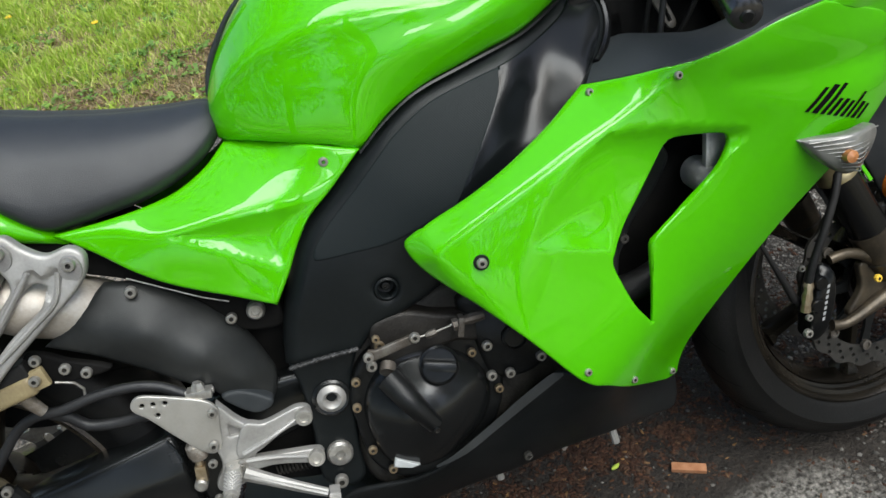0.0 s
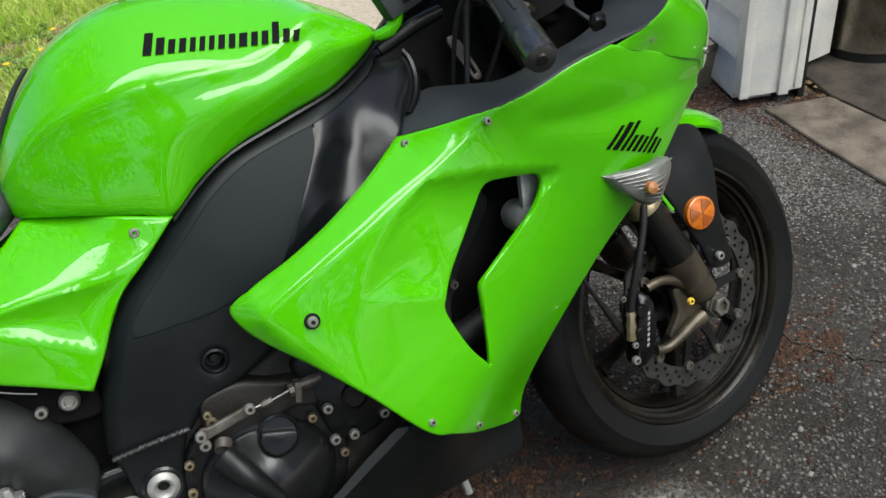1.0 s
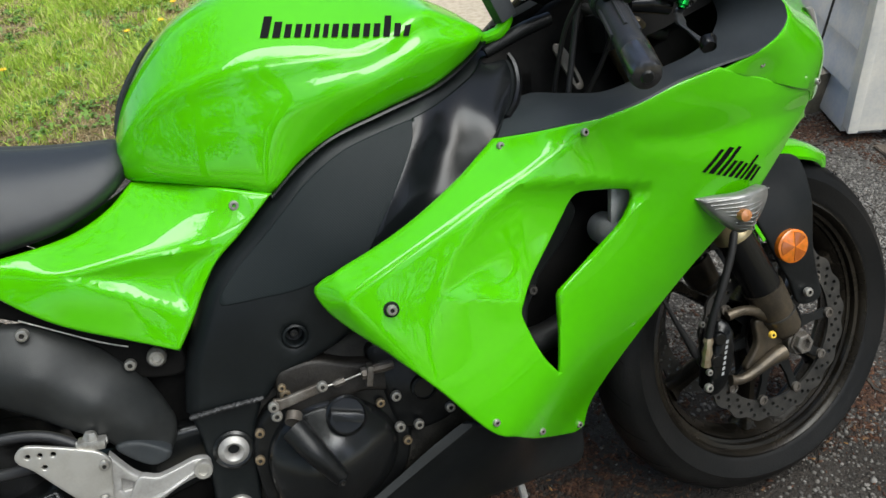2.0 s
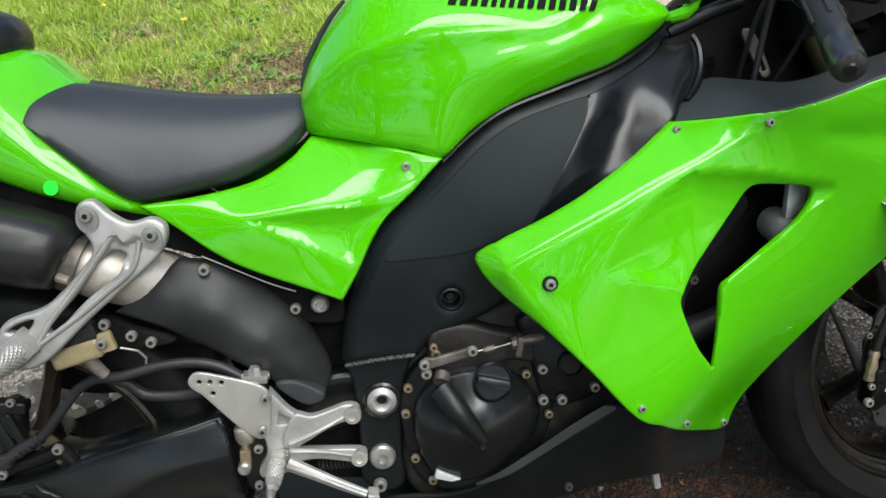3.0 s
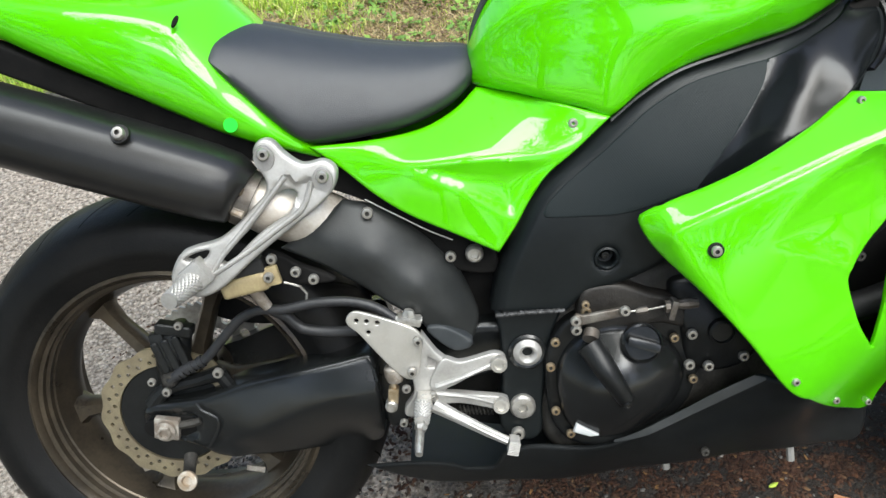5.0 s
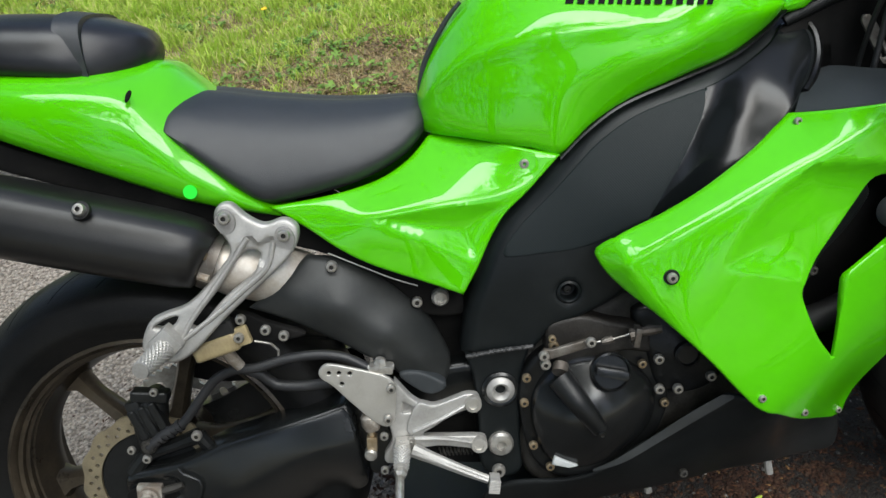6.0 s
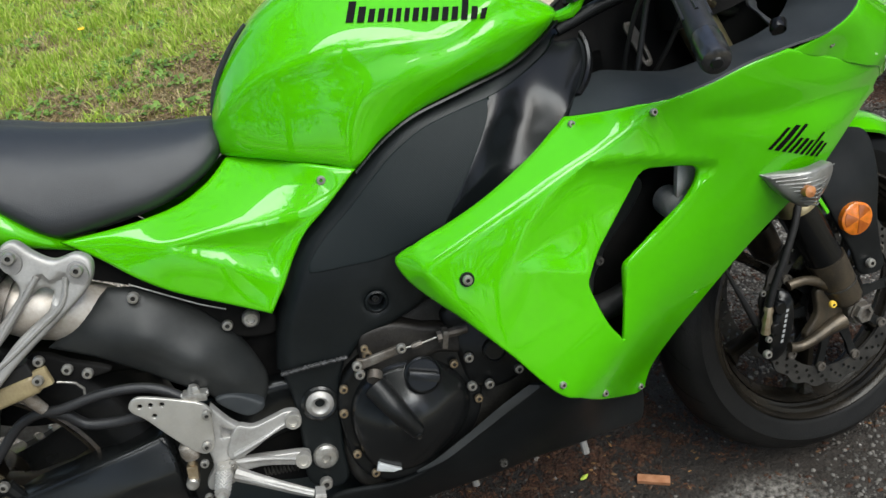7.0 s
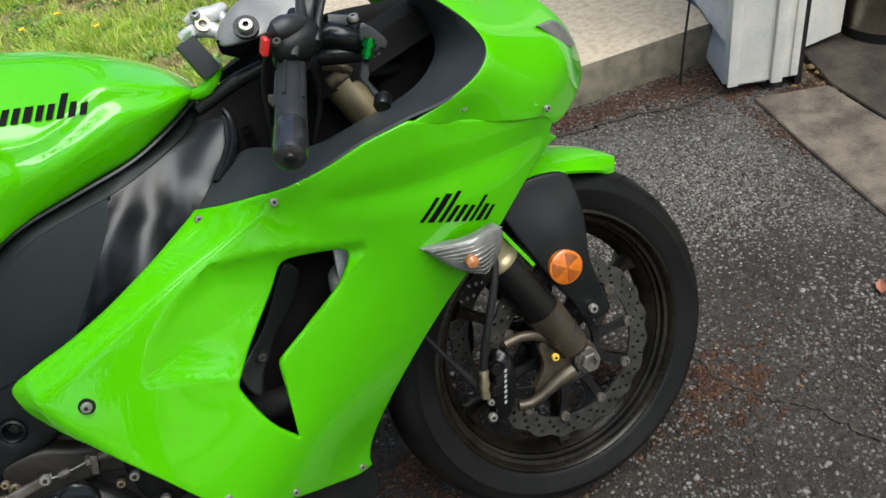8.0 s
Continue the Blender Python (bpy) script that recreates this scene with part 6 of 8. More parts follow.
for s in (-1, 1):
    vs, fs = panel_mesh([(1.318, 0.575), (1.345, 0.588), (1.400, 0.590), (1.440, 0.575), (1.445, 0.520), (1.436, 0.450), (1.448, 0.390), (1.458, 0.348), (1.436, 0.338), (1.410, 0.348), (1.392, 0.390), (1.370, 0.430), (1.345, 0.490), (1.330, 0.530)],
                        [(1.33, 0.57, -0.088), (1.44, 0.57, -0.080), (1.40, 0.50, -0.106), (1.43, 0.44, -0.104), (1.45, 0.35, -0.088), (1.41, 0.35, -0.090), (1.35, 0.50, -0.100)], thick=0.005, edge=0.004)
    stay = mesh_object("fender_stay", [(x, y * -s, z) for x, y, z in vs], fs, BLACK_PLASTIC, fender, "matt black fender stay")
    if s < 0:
        bolt(stay, 1.424, -0.098, 0.364, 1.3)
        rf = mesh_object("reflector", *moved(revolve([(0.0265, 0.006), (0.0265, -0.004), (0.024, -0.0055), (0.0001, -0.008)], 36), pose(1.391, -0.110, 0.452)), AMBER, fender, "round amber reflector")
        # alternate sectors painted darker, standing in for the prisms' uneven reflection
        for k in range(3):
            fan = [(0.0, -0.0088, 0.0)] + [(0.0228 * math.cos(q), -0.0066 - 0.0006 * math.sin((q - radians(25 + 120 * k)) * 3), 0.0228 * math.sin(q)) for q in np.linspace(radians(25 + 120 * k), radians(85 + 120 * k), 9)]
            rim = [(x, y + 0.003, z) for x, y, z in fan]
            mesh_object("reflector_prism", *moved((fan + rim, [(0, i, i + 1) for i in range(1, 9)] + [(10, 10 + i + 1, 10 + i) for i in range(1, 9)] + [(i, i + 10, i + 11, i + 1) for i in range(0, 9)] + [(9, 19, 10, 0)]), pose(1.391, -0.110, 0.452)), AMBER_SHADE, rf, "darker prism sector")
mesh_object("fork_stripe", *moved(block(-0.003, 0.003, -0.001, 0.001, -0.05, 0.05, 0.0008, 1), pose(1.322, -0.1085, 0.515, 0, -28, 0)), GREEN, fender, "thin green stripe")

# handlebar, controls, top clamp
def grip_tube(points, radii, mat_, name, parent, label, sides=20):
    return mesh_object(name, *tube(points, radii, sides), mat_, parent, label, 50)


g0, g1 = np.array([1.048, -0.350, 0.778]), np.array([1.108, -0.148, 0.878])
def on_bar(s):
    return tuple(g0 + (g1 - g0) * s)


for s in (1, -1):
    def side_of(p):
        return (p[0], p[1] * s, p[2])
    bar = mesh_object("handlebar", *tube([side_of(on_bar(t)) for t in (0.5, 0.75, 1.0, 1.25)], 0.011, 16), SATIN_BLACK, bike, "black clip-on handlebar")
    grip = mesh_object("grip", *tube([side_of(on_bar(t)) for t in (0.24, 0.26, 0.50, 0.80, 0.86)], [0.0165, 0.0178, 0.0165, 0.0175, 0.0205], 24), GRIP_RUBBER, bar, "black rubber grip")
    mesh_object("bar_end", *tube([side_of(on_bar(t)) for t in (0.0, 0.012, 0.04, 0.20, 0.23, 0.24)], [0.012, 0.0165, 0.0185, 0.0185, 0.0175, 0.012], 24), BAR_END, bar, "glossy black bar end weight")
    mesh_object("bar_end_cap", *tube([side_of(on_bar(t)) for t in (-0.010, 0.002)], [0.006, 0.008], 16), ENGINE, bar)
    for k in range(5):
        a = 2 * math.pi * (k + 0.3) / 5
        u = np.array([0.6, 0.5, -0.6])
        u = np.cross(g1 - g0, (0, 0, 1.0)); u /= np.linalg.norm(u)
        w = np.cross(u, g1 - g0); w /= np.linalg.norm(w)
        d = (math.cos(a) * u + math.sin(a) * w) * 0.0168
        mesh_object("grip_ridge", *tube([side_of(tuple(np.array(on_bar(t)) + d)) for t in (0.40, 0.70)], 0.0026, 6), GRIP_RUBBER, grip)
red = mesh_object("kill_switch", *moved(block(-0.004, 0.004, -0.007, 0.007, -0.010, 0.010, 0.003, 3), pose(1.069, -0.222, 0.883, 20, 18, 12)), RED, bike, "red kill switch")
house = mesh_object("switch_housing", *tube([(1.077, -0.205, 0.870), (1.086, -0.206, 0.873), (1.100, -0.203, 0.875), (1.113, -0.198, 0.877), (1.125, -0.193, 0.881), (1.134, -0.186, 0.883)], [0.012, 0.020, 0.023, 0.023, 0.020, 0.012], 22, 0.008), BLACK_PLASTIC, bike, "rounded black throttle and switch housing", 50)
mesh_object("housing_lid", *tube([(1.079, -0.215, 0.893), (1.087, -0.217, 0.895), (1.099, -0.214, 0.896), (1.113, -0.208, 0.896), (1.124, -0.200, 0.896)], [0.006, 0.012, 0.014, 0.011, 0.005], 16, 0.008), SWITCH_GREY, house, "grey upper half of the switch housing")
bolt(house, 1.082, -0.238, 0.884, 0.9, ENGINE_DIRT_SHADE, turn=(-40, 0, 0))
mesh_object("grip_flange", *tube([on_bar(0.78), on_bar(0.80), on_bar(0.83), on_bar(0.835), on_bar(0.86), on_bar(0.90)], [0.019, 0.0225, 0.0225, 0.020, 0.0225, 0.019], 24), GRIP_RUBBER, bike, "rubber grip flange")
mesh_object("bar_tube", *tube([(1.126, -0.185, 0.879), (1.134, -0.165, 0.898), (1.145, -0.150, 0.922)], [0.014, 0.016, 0.018], 16), SATIN_BLACK, bike, "black bar tube with wiring")
mesh_object("switch_wire", *joined(tube([(1.096, -0.225, 0.864), (1.112, -0.212, 0.885), (1.124, -0.185, 0.904), (1.131, -0.160, 0.925)], 0.005, 10), tube([(1.127, -0.215, 0.871), (1.137, -0.200, 0.890), (1.153, -0.180, 0.912)], 0.004, 10)), HOSE, bike, "black switch wires")
mc = mesh_object("master_cylinder", *joined(tube([(1.131, -0.190, 0.872), (1.148, -0.196, 0.873), (1.165, -0.198, 0.863), (1.183, -0.198, 0.853)], [0.012, 0.015, 0.015, 0.011], 16), tube([(1.126, -0.185, 0.853), (1.151, -0.190, 0.849), (1.177, -0.190, 0.840)], [0.011, 0.013, 0.010], 14), moved(block(-0.020, 0.020, -0.012, 0.016, -0.014, 0.012, 0.006, 3), pose(1.165, -0.185, 0.879, -10, 18, 0))), SATIN_BLACK, bike, "black front brake master cylinder and perch")
bolt(mc, 1.178, -0.200, 0.883, 1.1, turn=(-65, 0, 0))
lev = panel("brake_lever", bike, LEVER_BLACK, [(1.182, 0.876), (1.190, 0.872), (1.199, 0.862), (1.206, 0.851), (1.206, 0.844), (1.198, 0.838), (1.184, 0.834), (1.175, 0.830), (1.171, 0.821), (1.166, 0.815), (1.170, 0.802), (1.173, 0.797), (1.172, 0.792), (1.165, 0.793), (1.163, 0.800), (1.162, 0.810), (1.159, 0.820), (1.166, 0.829), (1.169, 0.834), (1.180, 0.839), (1.185, 0.844), (1.176, 0.859)], lambda p: -0.212 - 0.066 * np.clip((0.838 - p[:, 1]) / 0.045, 0, 1), "slim black brake lever with lightening holes", thick=0.006, edge=0.0018, step=0.005,
            holes=[[(x + r * math.cos(a), z + r * math.sin(a)) for a in np.linspace(0, 6.28, 8, endpoint=False)] for x, z, r in ((1.196, 0.840, 0.0032), (1.189, 0.838, 0.0028), (1.183, 0.835, 0.0022))])
mesh_object("lever_tip", *tube([(1.170, -0.279, 0.799), (1.170, -0.280, 0.798), (1.165, -0.286, 0.790), (1.165, -0.287, 0.789)], [0.0085, 0.0098, 0.0098, 0.0085], 18), SATIN_BLACK, lev, "round lever tip")
mesh_object("lever_adjuster", *joined(*[tube([tuple(np.array((1.186, -0.222, 0.858)) * (1 - u) + np.array((1.174, -0.222, 0.837)) * u), tuple(np.array((1.186, -0.222, 0.858)) * (1 - u - w) + np.array((1.174, -0.222, 0.837)) * (u + w))], r, 14) for u, w, r in ((0.0, 0.2, 0.0065), (0.2, 0.25, 0.0092), (0.45, 0.15, 0.006), (0.6, 0.25, 0.0078), (0.85, 0.15, 0.005))]), GREEN_ANOD, lev, "green anodised lever adjuster")
clampt = panel("top_clamp", bike, CLAMP_GREY, [(1.027, 0.907), (1.043, 0.924), (1.077, 0.939), (1.158, 0.920), (1.150, 0.912), (1.116, 0.900), (1.083, 0.892), (1.046, 0.890), (1.027, 0.893)], [(1.03, 0.90, -0.115), (1.07, 0.905, -0.140), (1.08, 0.935, -0.09), (1.15, 0.915, -0.095), (1.10, 0.895, -0.125)], "dark grey alloy top clamp", thick=0.03, edge=0.008, step=0.007)
bolt(clampt, 1.061, -0.150, 0.907, 1.6, turn=(-35, 0, 0))
# black ring stands in for the shade of the bolt's recess
mesh_object("clamp_ring", *moved(revolve([(0.010, 0.004), (0.0155, 0.004), (0.0155, -0.001), (0.010, -0.001)], 24, True), pose(1.061, -0.147, 0.907, -35, 0, 0)), ENGINE, clampt, "dark recess round the clamp bolt")
mesh_object("clamp_side", *loft([[(x - 0.004, y + 0.005, z) for x, y, z in [(1.027, -0.118, 0.901), (1.053, -0.132, 0.891), (1.082, -0.120, 0.892), (1.073, -0.118, 0.884), (1.049, -0.118, 0.877), (1.027, -0.110, 0.887)]], [(1.027, -0.100, 0.898), (1.053, -0.110, 0.888), (1.083, -0.100, 0.887), (1.072, -0.100, 0.877), (1.047, -0.100, 0.870), (1.026, -0.100, 0.882)]]), SATIN_BLACK, clampt, "black flank of the clamp")
damper = mesh_object("steering_damper", *joined(tube([(0.996, -0.062, 0.930), (1.007, -0.062, 0.932), (1.021, -0.060, 0.931), (1.034, -0.058, 0.931), (1.048, -0.050, 0.936)], [0.005, 0.010, 0.012, 0.011, 0.007], 16), tube([(1.000, -0.064, 0.917), (1.016, -0.066, 0.917), (1.031, -0.070, 0.908)], [0.008, 0.011, 0.009], 14), tube([(1.036, -0.055, 0.939), (1.041, -0.060, 0.925), (1.045, -0.070, 0.914)], [0.005, 0.007, 0.005], 10), moved(block(-0.012, 0.012, -0.006, 0.006, -0.007, 0.007, 0.003), pose(0.994, -0.070, 0.917, 0, -20, 0)), tube([(1.028, -0.075, 0.906), (1.031, -0.078, 0.896), (1.029, -0.078, 0.882)], [0.004, 0.006, 0.004], 8)), PALE_ALLOY, bike, "pale alloy steering damper")
bolt(damper, 1.010, -0.078, 0.935, 1.1, turn=(-50, 0, 0))
mesh_object("damper_ring", *moved(revolve([(0.0055, 0.003), (0.0095, 0.003), (0.0095, -0.002), (0.0055, -0.002)], 20, True), pose(1.015, -0.080, 0.923, -20, 0, 15)), GOLD, damper, "gold damper ring")
mesh_object("damper_knob", *tube([(0.987, -0.066, 0.911), (0.992, -0.068, 0.914), (0.999, -0.068, 0.919)], [0.010, 0.011, 0.009], 6), GREEN_PALE, damper, "pale green damper knob")
mesh_object("damper_post", *moved(block(-0.0135, 0.0135, -0.012, 0.012, -0.026, 0.026, 0.004), pose(0.996, -0.066, 0.886, 0, -22, 8)), GREY_PLASTIC, bike, "dark grey damper mount")
mesh_object("head_duct", *tube([(0.972, -0.055, 0.823), (0.998, -0.058, 0.833), (1.033, -0.060, 0.845), (1.070, -0.060, 0.852)], [0.007, 0.009, 0.010, 0.009], 16), BLACK_PLASTIC, bike, "curved black duct at the steering head")
tube_part("throttle_cable", bike, RUBBER, [(1.075, -0.165, 0.875), (1.060, -0.135, 0.84), (1.05, -0.105, 0.78), (1.045, -0.08, 0.72)], 0.0034, "black throttle cable")
tube_part("throttle_cable", bike, RUBBER, [(1.09, -0.165, 0.87), (1.12, -0.15, 0.84), (1.12, -0.11, 0.79), (1.10, -0.08, 0.74)], 0.0034, "black throttle cable")
link = panel("slotted_link", bike, DULL_STEEL, [(1.062, 0.818), (1.069, 0.817), (1.079, 0.804), (1.096, 0.760), (1.095, 0.752), (1.086, 0.751), (1.078, 0.765), (1.059, 0.810)], -0.085, "slotted steel link below the bars", thick=0.004, edge=0.001, step=0.006, holes=[[(1.078, 0.786), (1.082, 0.783), (1.090, 0.760), (1.086, 0.759)]])
tube_part("clutch_wire", bike, HOSE, [(1.095, -0.120, 0.890), (1.083, -0.110, 0.834), (1.064, -0.100, 0.747)], 0.0042, "thin upright control cable")
tube_part("wire_loom", bike, RUBBER, [(1.12, -0.05, 0.86), (1.16, -0.09, 0.83), (1.20, -0.10, 0.81), (1.24, -0.06, 0.80)], 0.009, "black wire loom")
root = np.array([1.376, -0.099, 0.318])
mesh_object("fork_band", *joined(tube([tuple(root + fork_dir * d) for d in (0.538, 0.541, 0.553, 0.556)], [0.028, 0.0295, 0.0295, 0.028], 24), tube([(1.135, -0.135, 0.834), (1.147, -0.142, 0.833), (1.156, -0.144, 0.828), (1.166, -0.140, 0.821)], [0.005, 0.006, 0.0065, 0.005], 10)), GOLD_DARK, bike, "bronze clamp band on the fork tube")
mesh_object("hood", *loft([[(x, y, z) for y, z in ((-w, h - 0.05), (-w, h - 0.012), (-w * 0.8, h), (w * 0.8, h), (w, h - 0.012), (w, h - 0.05))] for x, w, h in ((1.12, 0.12, 0.845), (1.20, 0.13, 0.862), (1.28, 0.12, 0.882), (1.33, 0.10, 0.895))]), VOID, bike, "black instrument housing")
tube_part("side_stand", bike, ENGINE, [(0.52, 0.12, 0.27), (0.50, 0.165, 0.16), (0.48, 0.215, 0.085)], [0.013, 0.011, 0.010], "black side stand")
mesh_object("stand_foot", *block(0.455, 0.505, 0.195, 0.235, 0.074, 0.086, 0.003), ENGINE, bike, "flat foot of the side stand")


# ---- ground and buildings ----
def ground_material():
    """Old asphalt: pale and dark stones bedded in a dark binder, with broad stains and painted shade."""
    m = bpy.data.materials.new("worn_asphalt")
    m.use_nodes = True
    t = m.node_tree
    b = t.nodes["Principled BSDF"]
    b.inputs["Roughness"].default_value = 0.88
    b.inputs["Specular IOR Level"].default_value = 0.3
    co = t.nodes.new("ShaderNodeTexCoord")
    def vor(scale):
        v = t.nodes.new("ShaderNodeTexVoronoi")
        v.inputs["Scale"].default_value = scale
        t.links.new(co.outputs["Object"], v.inputs["Vector"])
        return v
    def noise_at(scale, detail=5):
        n = t.nodes.new("ShaderNodeTexNoise")
        n.inputs["Scale"].default_value, n.inputs["Detail"].default_value = scale, detail
        t.links.new(co.outputs["Object"], n.inputs["Vector"])
        return n
    def rng(src, a, b_, c=0.0, d=1.0):
        r = t.nodes.new("ShaderNodeMapRange")
        for k, val in (("From Min", a), ("From Max", b_), ("To Min", c), ("To Max", d)):
            r.inputs[k].default_value = val
        t.links.new(src, r.inputs["Value"])
        return r.outputs[0]
    def mix(f, a, c):
        x = t.nodes.new("ShaderNodeMix")
        x.data_type = "RGBA"
        for key, val in (("Factor", f), ("A", a), ("B", c)):
            if isinstance(val, tuple):
                x.inputs[key].default_value = (*val, 1)
            else:
                t.links.new(val, x.inputs[key])
        return x.outputs["Result"]
    def times(a, c):
        x = t.nodes.new("ShaderNodeMath")
        x.operation = "MULTIPLY"
        t.links.new(a, x.inputs[0])
        t.links.new(c, x.inputs[1])
        return x.outputs[0]
    big, small, tiny = vor(75), vor(170), vor(420)
    def cells(v):
        s_ = t.nodes.new("ShaderNodeSeparateColor")
        t.links.new(v.outputs["Color"], s_.inputs[0])
        return s_.outputs
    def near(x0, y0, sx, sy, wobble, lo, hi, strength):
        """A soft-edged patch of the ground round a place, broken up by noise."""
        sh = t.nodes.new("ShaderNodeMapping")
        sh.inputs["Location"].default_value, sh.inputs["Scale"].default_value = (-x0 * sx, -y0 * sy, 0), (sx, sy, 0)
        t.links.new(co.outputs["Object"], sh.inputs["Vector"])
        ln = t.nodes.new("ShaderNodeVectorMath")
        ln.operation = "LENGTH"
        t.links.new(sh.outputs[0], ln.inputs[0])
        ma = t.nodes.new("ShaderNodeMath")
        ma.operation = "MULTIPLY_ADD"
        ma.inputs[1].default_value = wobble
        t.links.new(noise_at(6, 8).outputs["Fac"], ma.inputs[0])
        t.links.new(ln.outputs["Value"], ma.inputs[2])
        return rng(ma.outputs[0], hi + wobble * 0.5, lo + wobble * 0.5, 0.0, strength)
    c1, c2, c3 = cells(big), cells(small), cells(tiny)
    worn = noise_at(2.6, 8)
    col = mix(rng(noise_at(85, 10).outputs["Fac"], 0.40, 0.60), (0.020, 0.018, 0.016), (0.175, 0.163, 0.148))
    bed3 = times(rng(tiny.outputs["Distance"], 0.55, 0.35), rng(c3[0], 0.30, 0.40))
    col = mix(bed3, col, mix(c3[1], (0.045, 0.041, 0.037), (0.27, 0.255, 0.235)))
    bed2 = times(rng(small.outputs["Distance"], 0.50, 0.36), rng(c2[0], 0.64, 0.70))
    col = mix(bed2, col, mix(c2[1], (0.055, 0.051, 0.046), (0.29, 0.275, 0.253)))
    bed = times(rng(big.outputs["Distance"], 0.44, 0.34), rng(c1[0], 0.86, 0.90))
    col = mix(bed, col, mix(c1[1], (0.075, 0.070, 0.063), (0.32, 0.304, 0.28)))
    col = mix(rng(worn.outputs["Fac"], 0.44, 0.62, 0.0, 0.72), col, (0.034, 0.028, 0.023))
    col = mix(rng(noise_at(9, 8).outputs["Fac"], 0.50, 0.66, 0.0, 0.6), col, (0.045, 0.034, 0.026))
    # paler tan grit where the drive is washed bare, with brighter light painted in
    grit = mix(rng(noise_at(90, 6).outputs["Fac"], 0.36, 0.64), (0.14, 0.112, 0.087), (0.60, 0.52, 0.435))
    col = mix(near(-0.35, 0.55, 0.75, 1.10, 0.4, 0.80, 1.20, 0.95), col, grit)
    # an old oily drip stain under the engine, shade painted in by the front wheel
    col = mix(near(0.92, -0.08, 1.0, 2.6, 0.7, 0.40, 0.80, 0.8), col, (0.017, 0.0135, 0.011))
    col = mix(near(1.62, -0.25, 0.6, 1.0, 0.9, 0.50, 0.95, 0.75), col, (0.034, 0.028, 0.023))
    # two bare pale spots where the surface has worn to grit
    bare = mix(rng(noise_at(110, 6).outputs["Fac"], 0.36, 0.64), (0.06, 0.054, 0.047), (0.42, 0.39, 0.35))
    col = mix(near(1.17, -0.25, 4.0, 7.0, 0.7, 0.30, 0.75, 0.8), col, bare)
    col = mix(near(0.27, -0.12, 3.0, 7.0, 0.7, 0.30, 0.75, 0.7), col, bare)
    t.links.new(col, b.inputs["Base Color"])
    bp = t.nodes.new("ShaderNodeBump")
    bp.inputs["Strength"].default_value, bp.inputs["Distance"].default_value = 1.0, 0.010
    def plus(a, k, c):
        x = t.nodes.new("ShaderNodeMath")
        x.operation = "MULTIPLY_ADD"
        x.inputs[1].default_value = k
        t.links.new(a, x.inputs[0])
        t.links.new(c, x.inputs[2])
        return x.outputs[0]
    height = plus(bed2, 0.5, bed)
    height = plus(bed3, 0.35, height)
    height = plus(noise_at(28, 6).outputs["Fac"], 2.6, height)
    height = plus(noise_at(160, 4).outputs["Fac"], 0.8, height)
    t.links.new(height, bp.inputs["Height"])
    t.links.new(bp.outputs[0], b.inputs["Normal"])
    return m


def island_material(name, colours, rough=0.8, translucent=0.0):
    """A colour for each loose piece of a mesh, drawn from a short scale."""
    m = bpy.data.materials.new(name)
    m.use_nodes = True
    t = m.node_tree
    b = t.nodes["Principled BSDF"]
    b.inputs["Roughness"].default_value = rough
    b.inputs["Specular IOR Level"].default_value = 0.3
    g = t.nodes.new("ShaderNodeNewGeometry")
    r = t.nodes.new("ShaderNodeValToRGB")
    while len(r.color_ramp.elements) < len(colours):
        r.color_ramp.elements.new(0.5)
    for i, (e, c) in enumerate(zip(r.color_ramp.elements, colours)):
        e.position, e.color = i / (len(colours) - 1), (*c, 1)
    t.links.new(g.outputs["Random Per Island"], r.inputs[0])
    t.links.new(r.outputs[0], b.inputs["Base Color"])
    if translucent:
        tr = t.nodes.new("ShaderNodeBsdfTranslucent")
        mx = t.nodes.new("ShaderNodeMixShader")
        mx.inputs[0].default_value = translucent
        t.links.new(r.outputs[0], tr.inputs[0])
        t.links.new(b.outputs[0], mx.inputs[1])
        t.links.new(tr.outputs[0], mx.inputs[2])
        t.links.new(mx.outputs[0], t.nodes["Material Output"].inputs[0])
    return m


ASPHALT = ground_material()
CONCRETE = mat("weathered_concrete", (0.35, 0.285, 0.205), 0.85, 0.0, (0.47, 0.395, 0.30), 45, 0.6, 1.0, 120)
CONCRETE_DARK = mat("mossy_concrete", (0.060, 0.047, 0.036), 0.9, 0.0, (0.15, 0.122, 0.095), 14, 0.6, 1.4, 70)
WHITE_PAINT = mat("white_paint", (0.80, 0.77, 0.70), 0.5, 0.0, (0.54, 0.55, 0.55), 7, 0.4, 0.2, 150)
SIDING = mat("pale_blue_siding", (0.75, 0.72, 0.70), 0.6, 0.0, (0.48, 0.52, 0.6), 8, 0.4, 0.2, 150)
SOIL = mat("lawn_soil", (0.13, 0.105, 0.055), 0.95, 0.0, (0.21, 0.18, 0.095), 9, 0.6, 0.8, 80)
# dirt brown, darkened further to stand in for the shade indoors
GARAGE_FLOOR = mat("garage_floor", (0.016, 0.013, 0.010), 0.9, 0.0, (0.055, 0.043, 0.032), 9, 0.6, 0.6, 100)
STRIP_BLACK = mat("weather_strip", (0.010, 0.010, 0.010), 0.6)
DRUM = mat("drum_steel", (0.30, 0.27, 0.22), 0.28, 0.85, (0.15, 0.125, 0.09), 9, 0.6, 0.1, 60)
GARAGE_WALL = mat("garage_inner_wall", (0.45, 0.45, 0.48), 0.8, 0.0, (0.36, 0.36, 0.38), 5, 0.5)

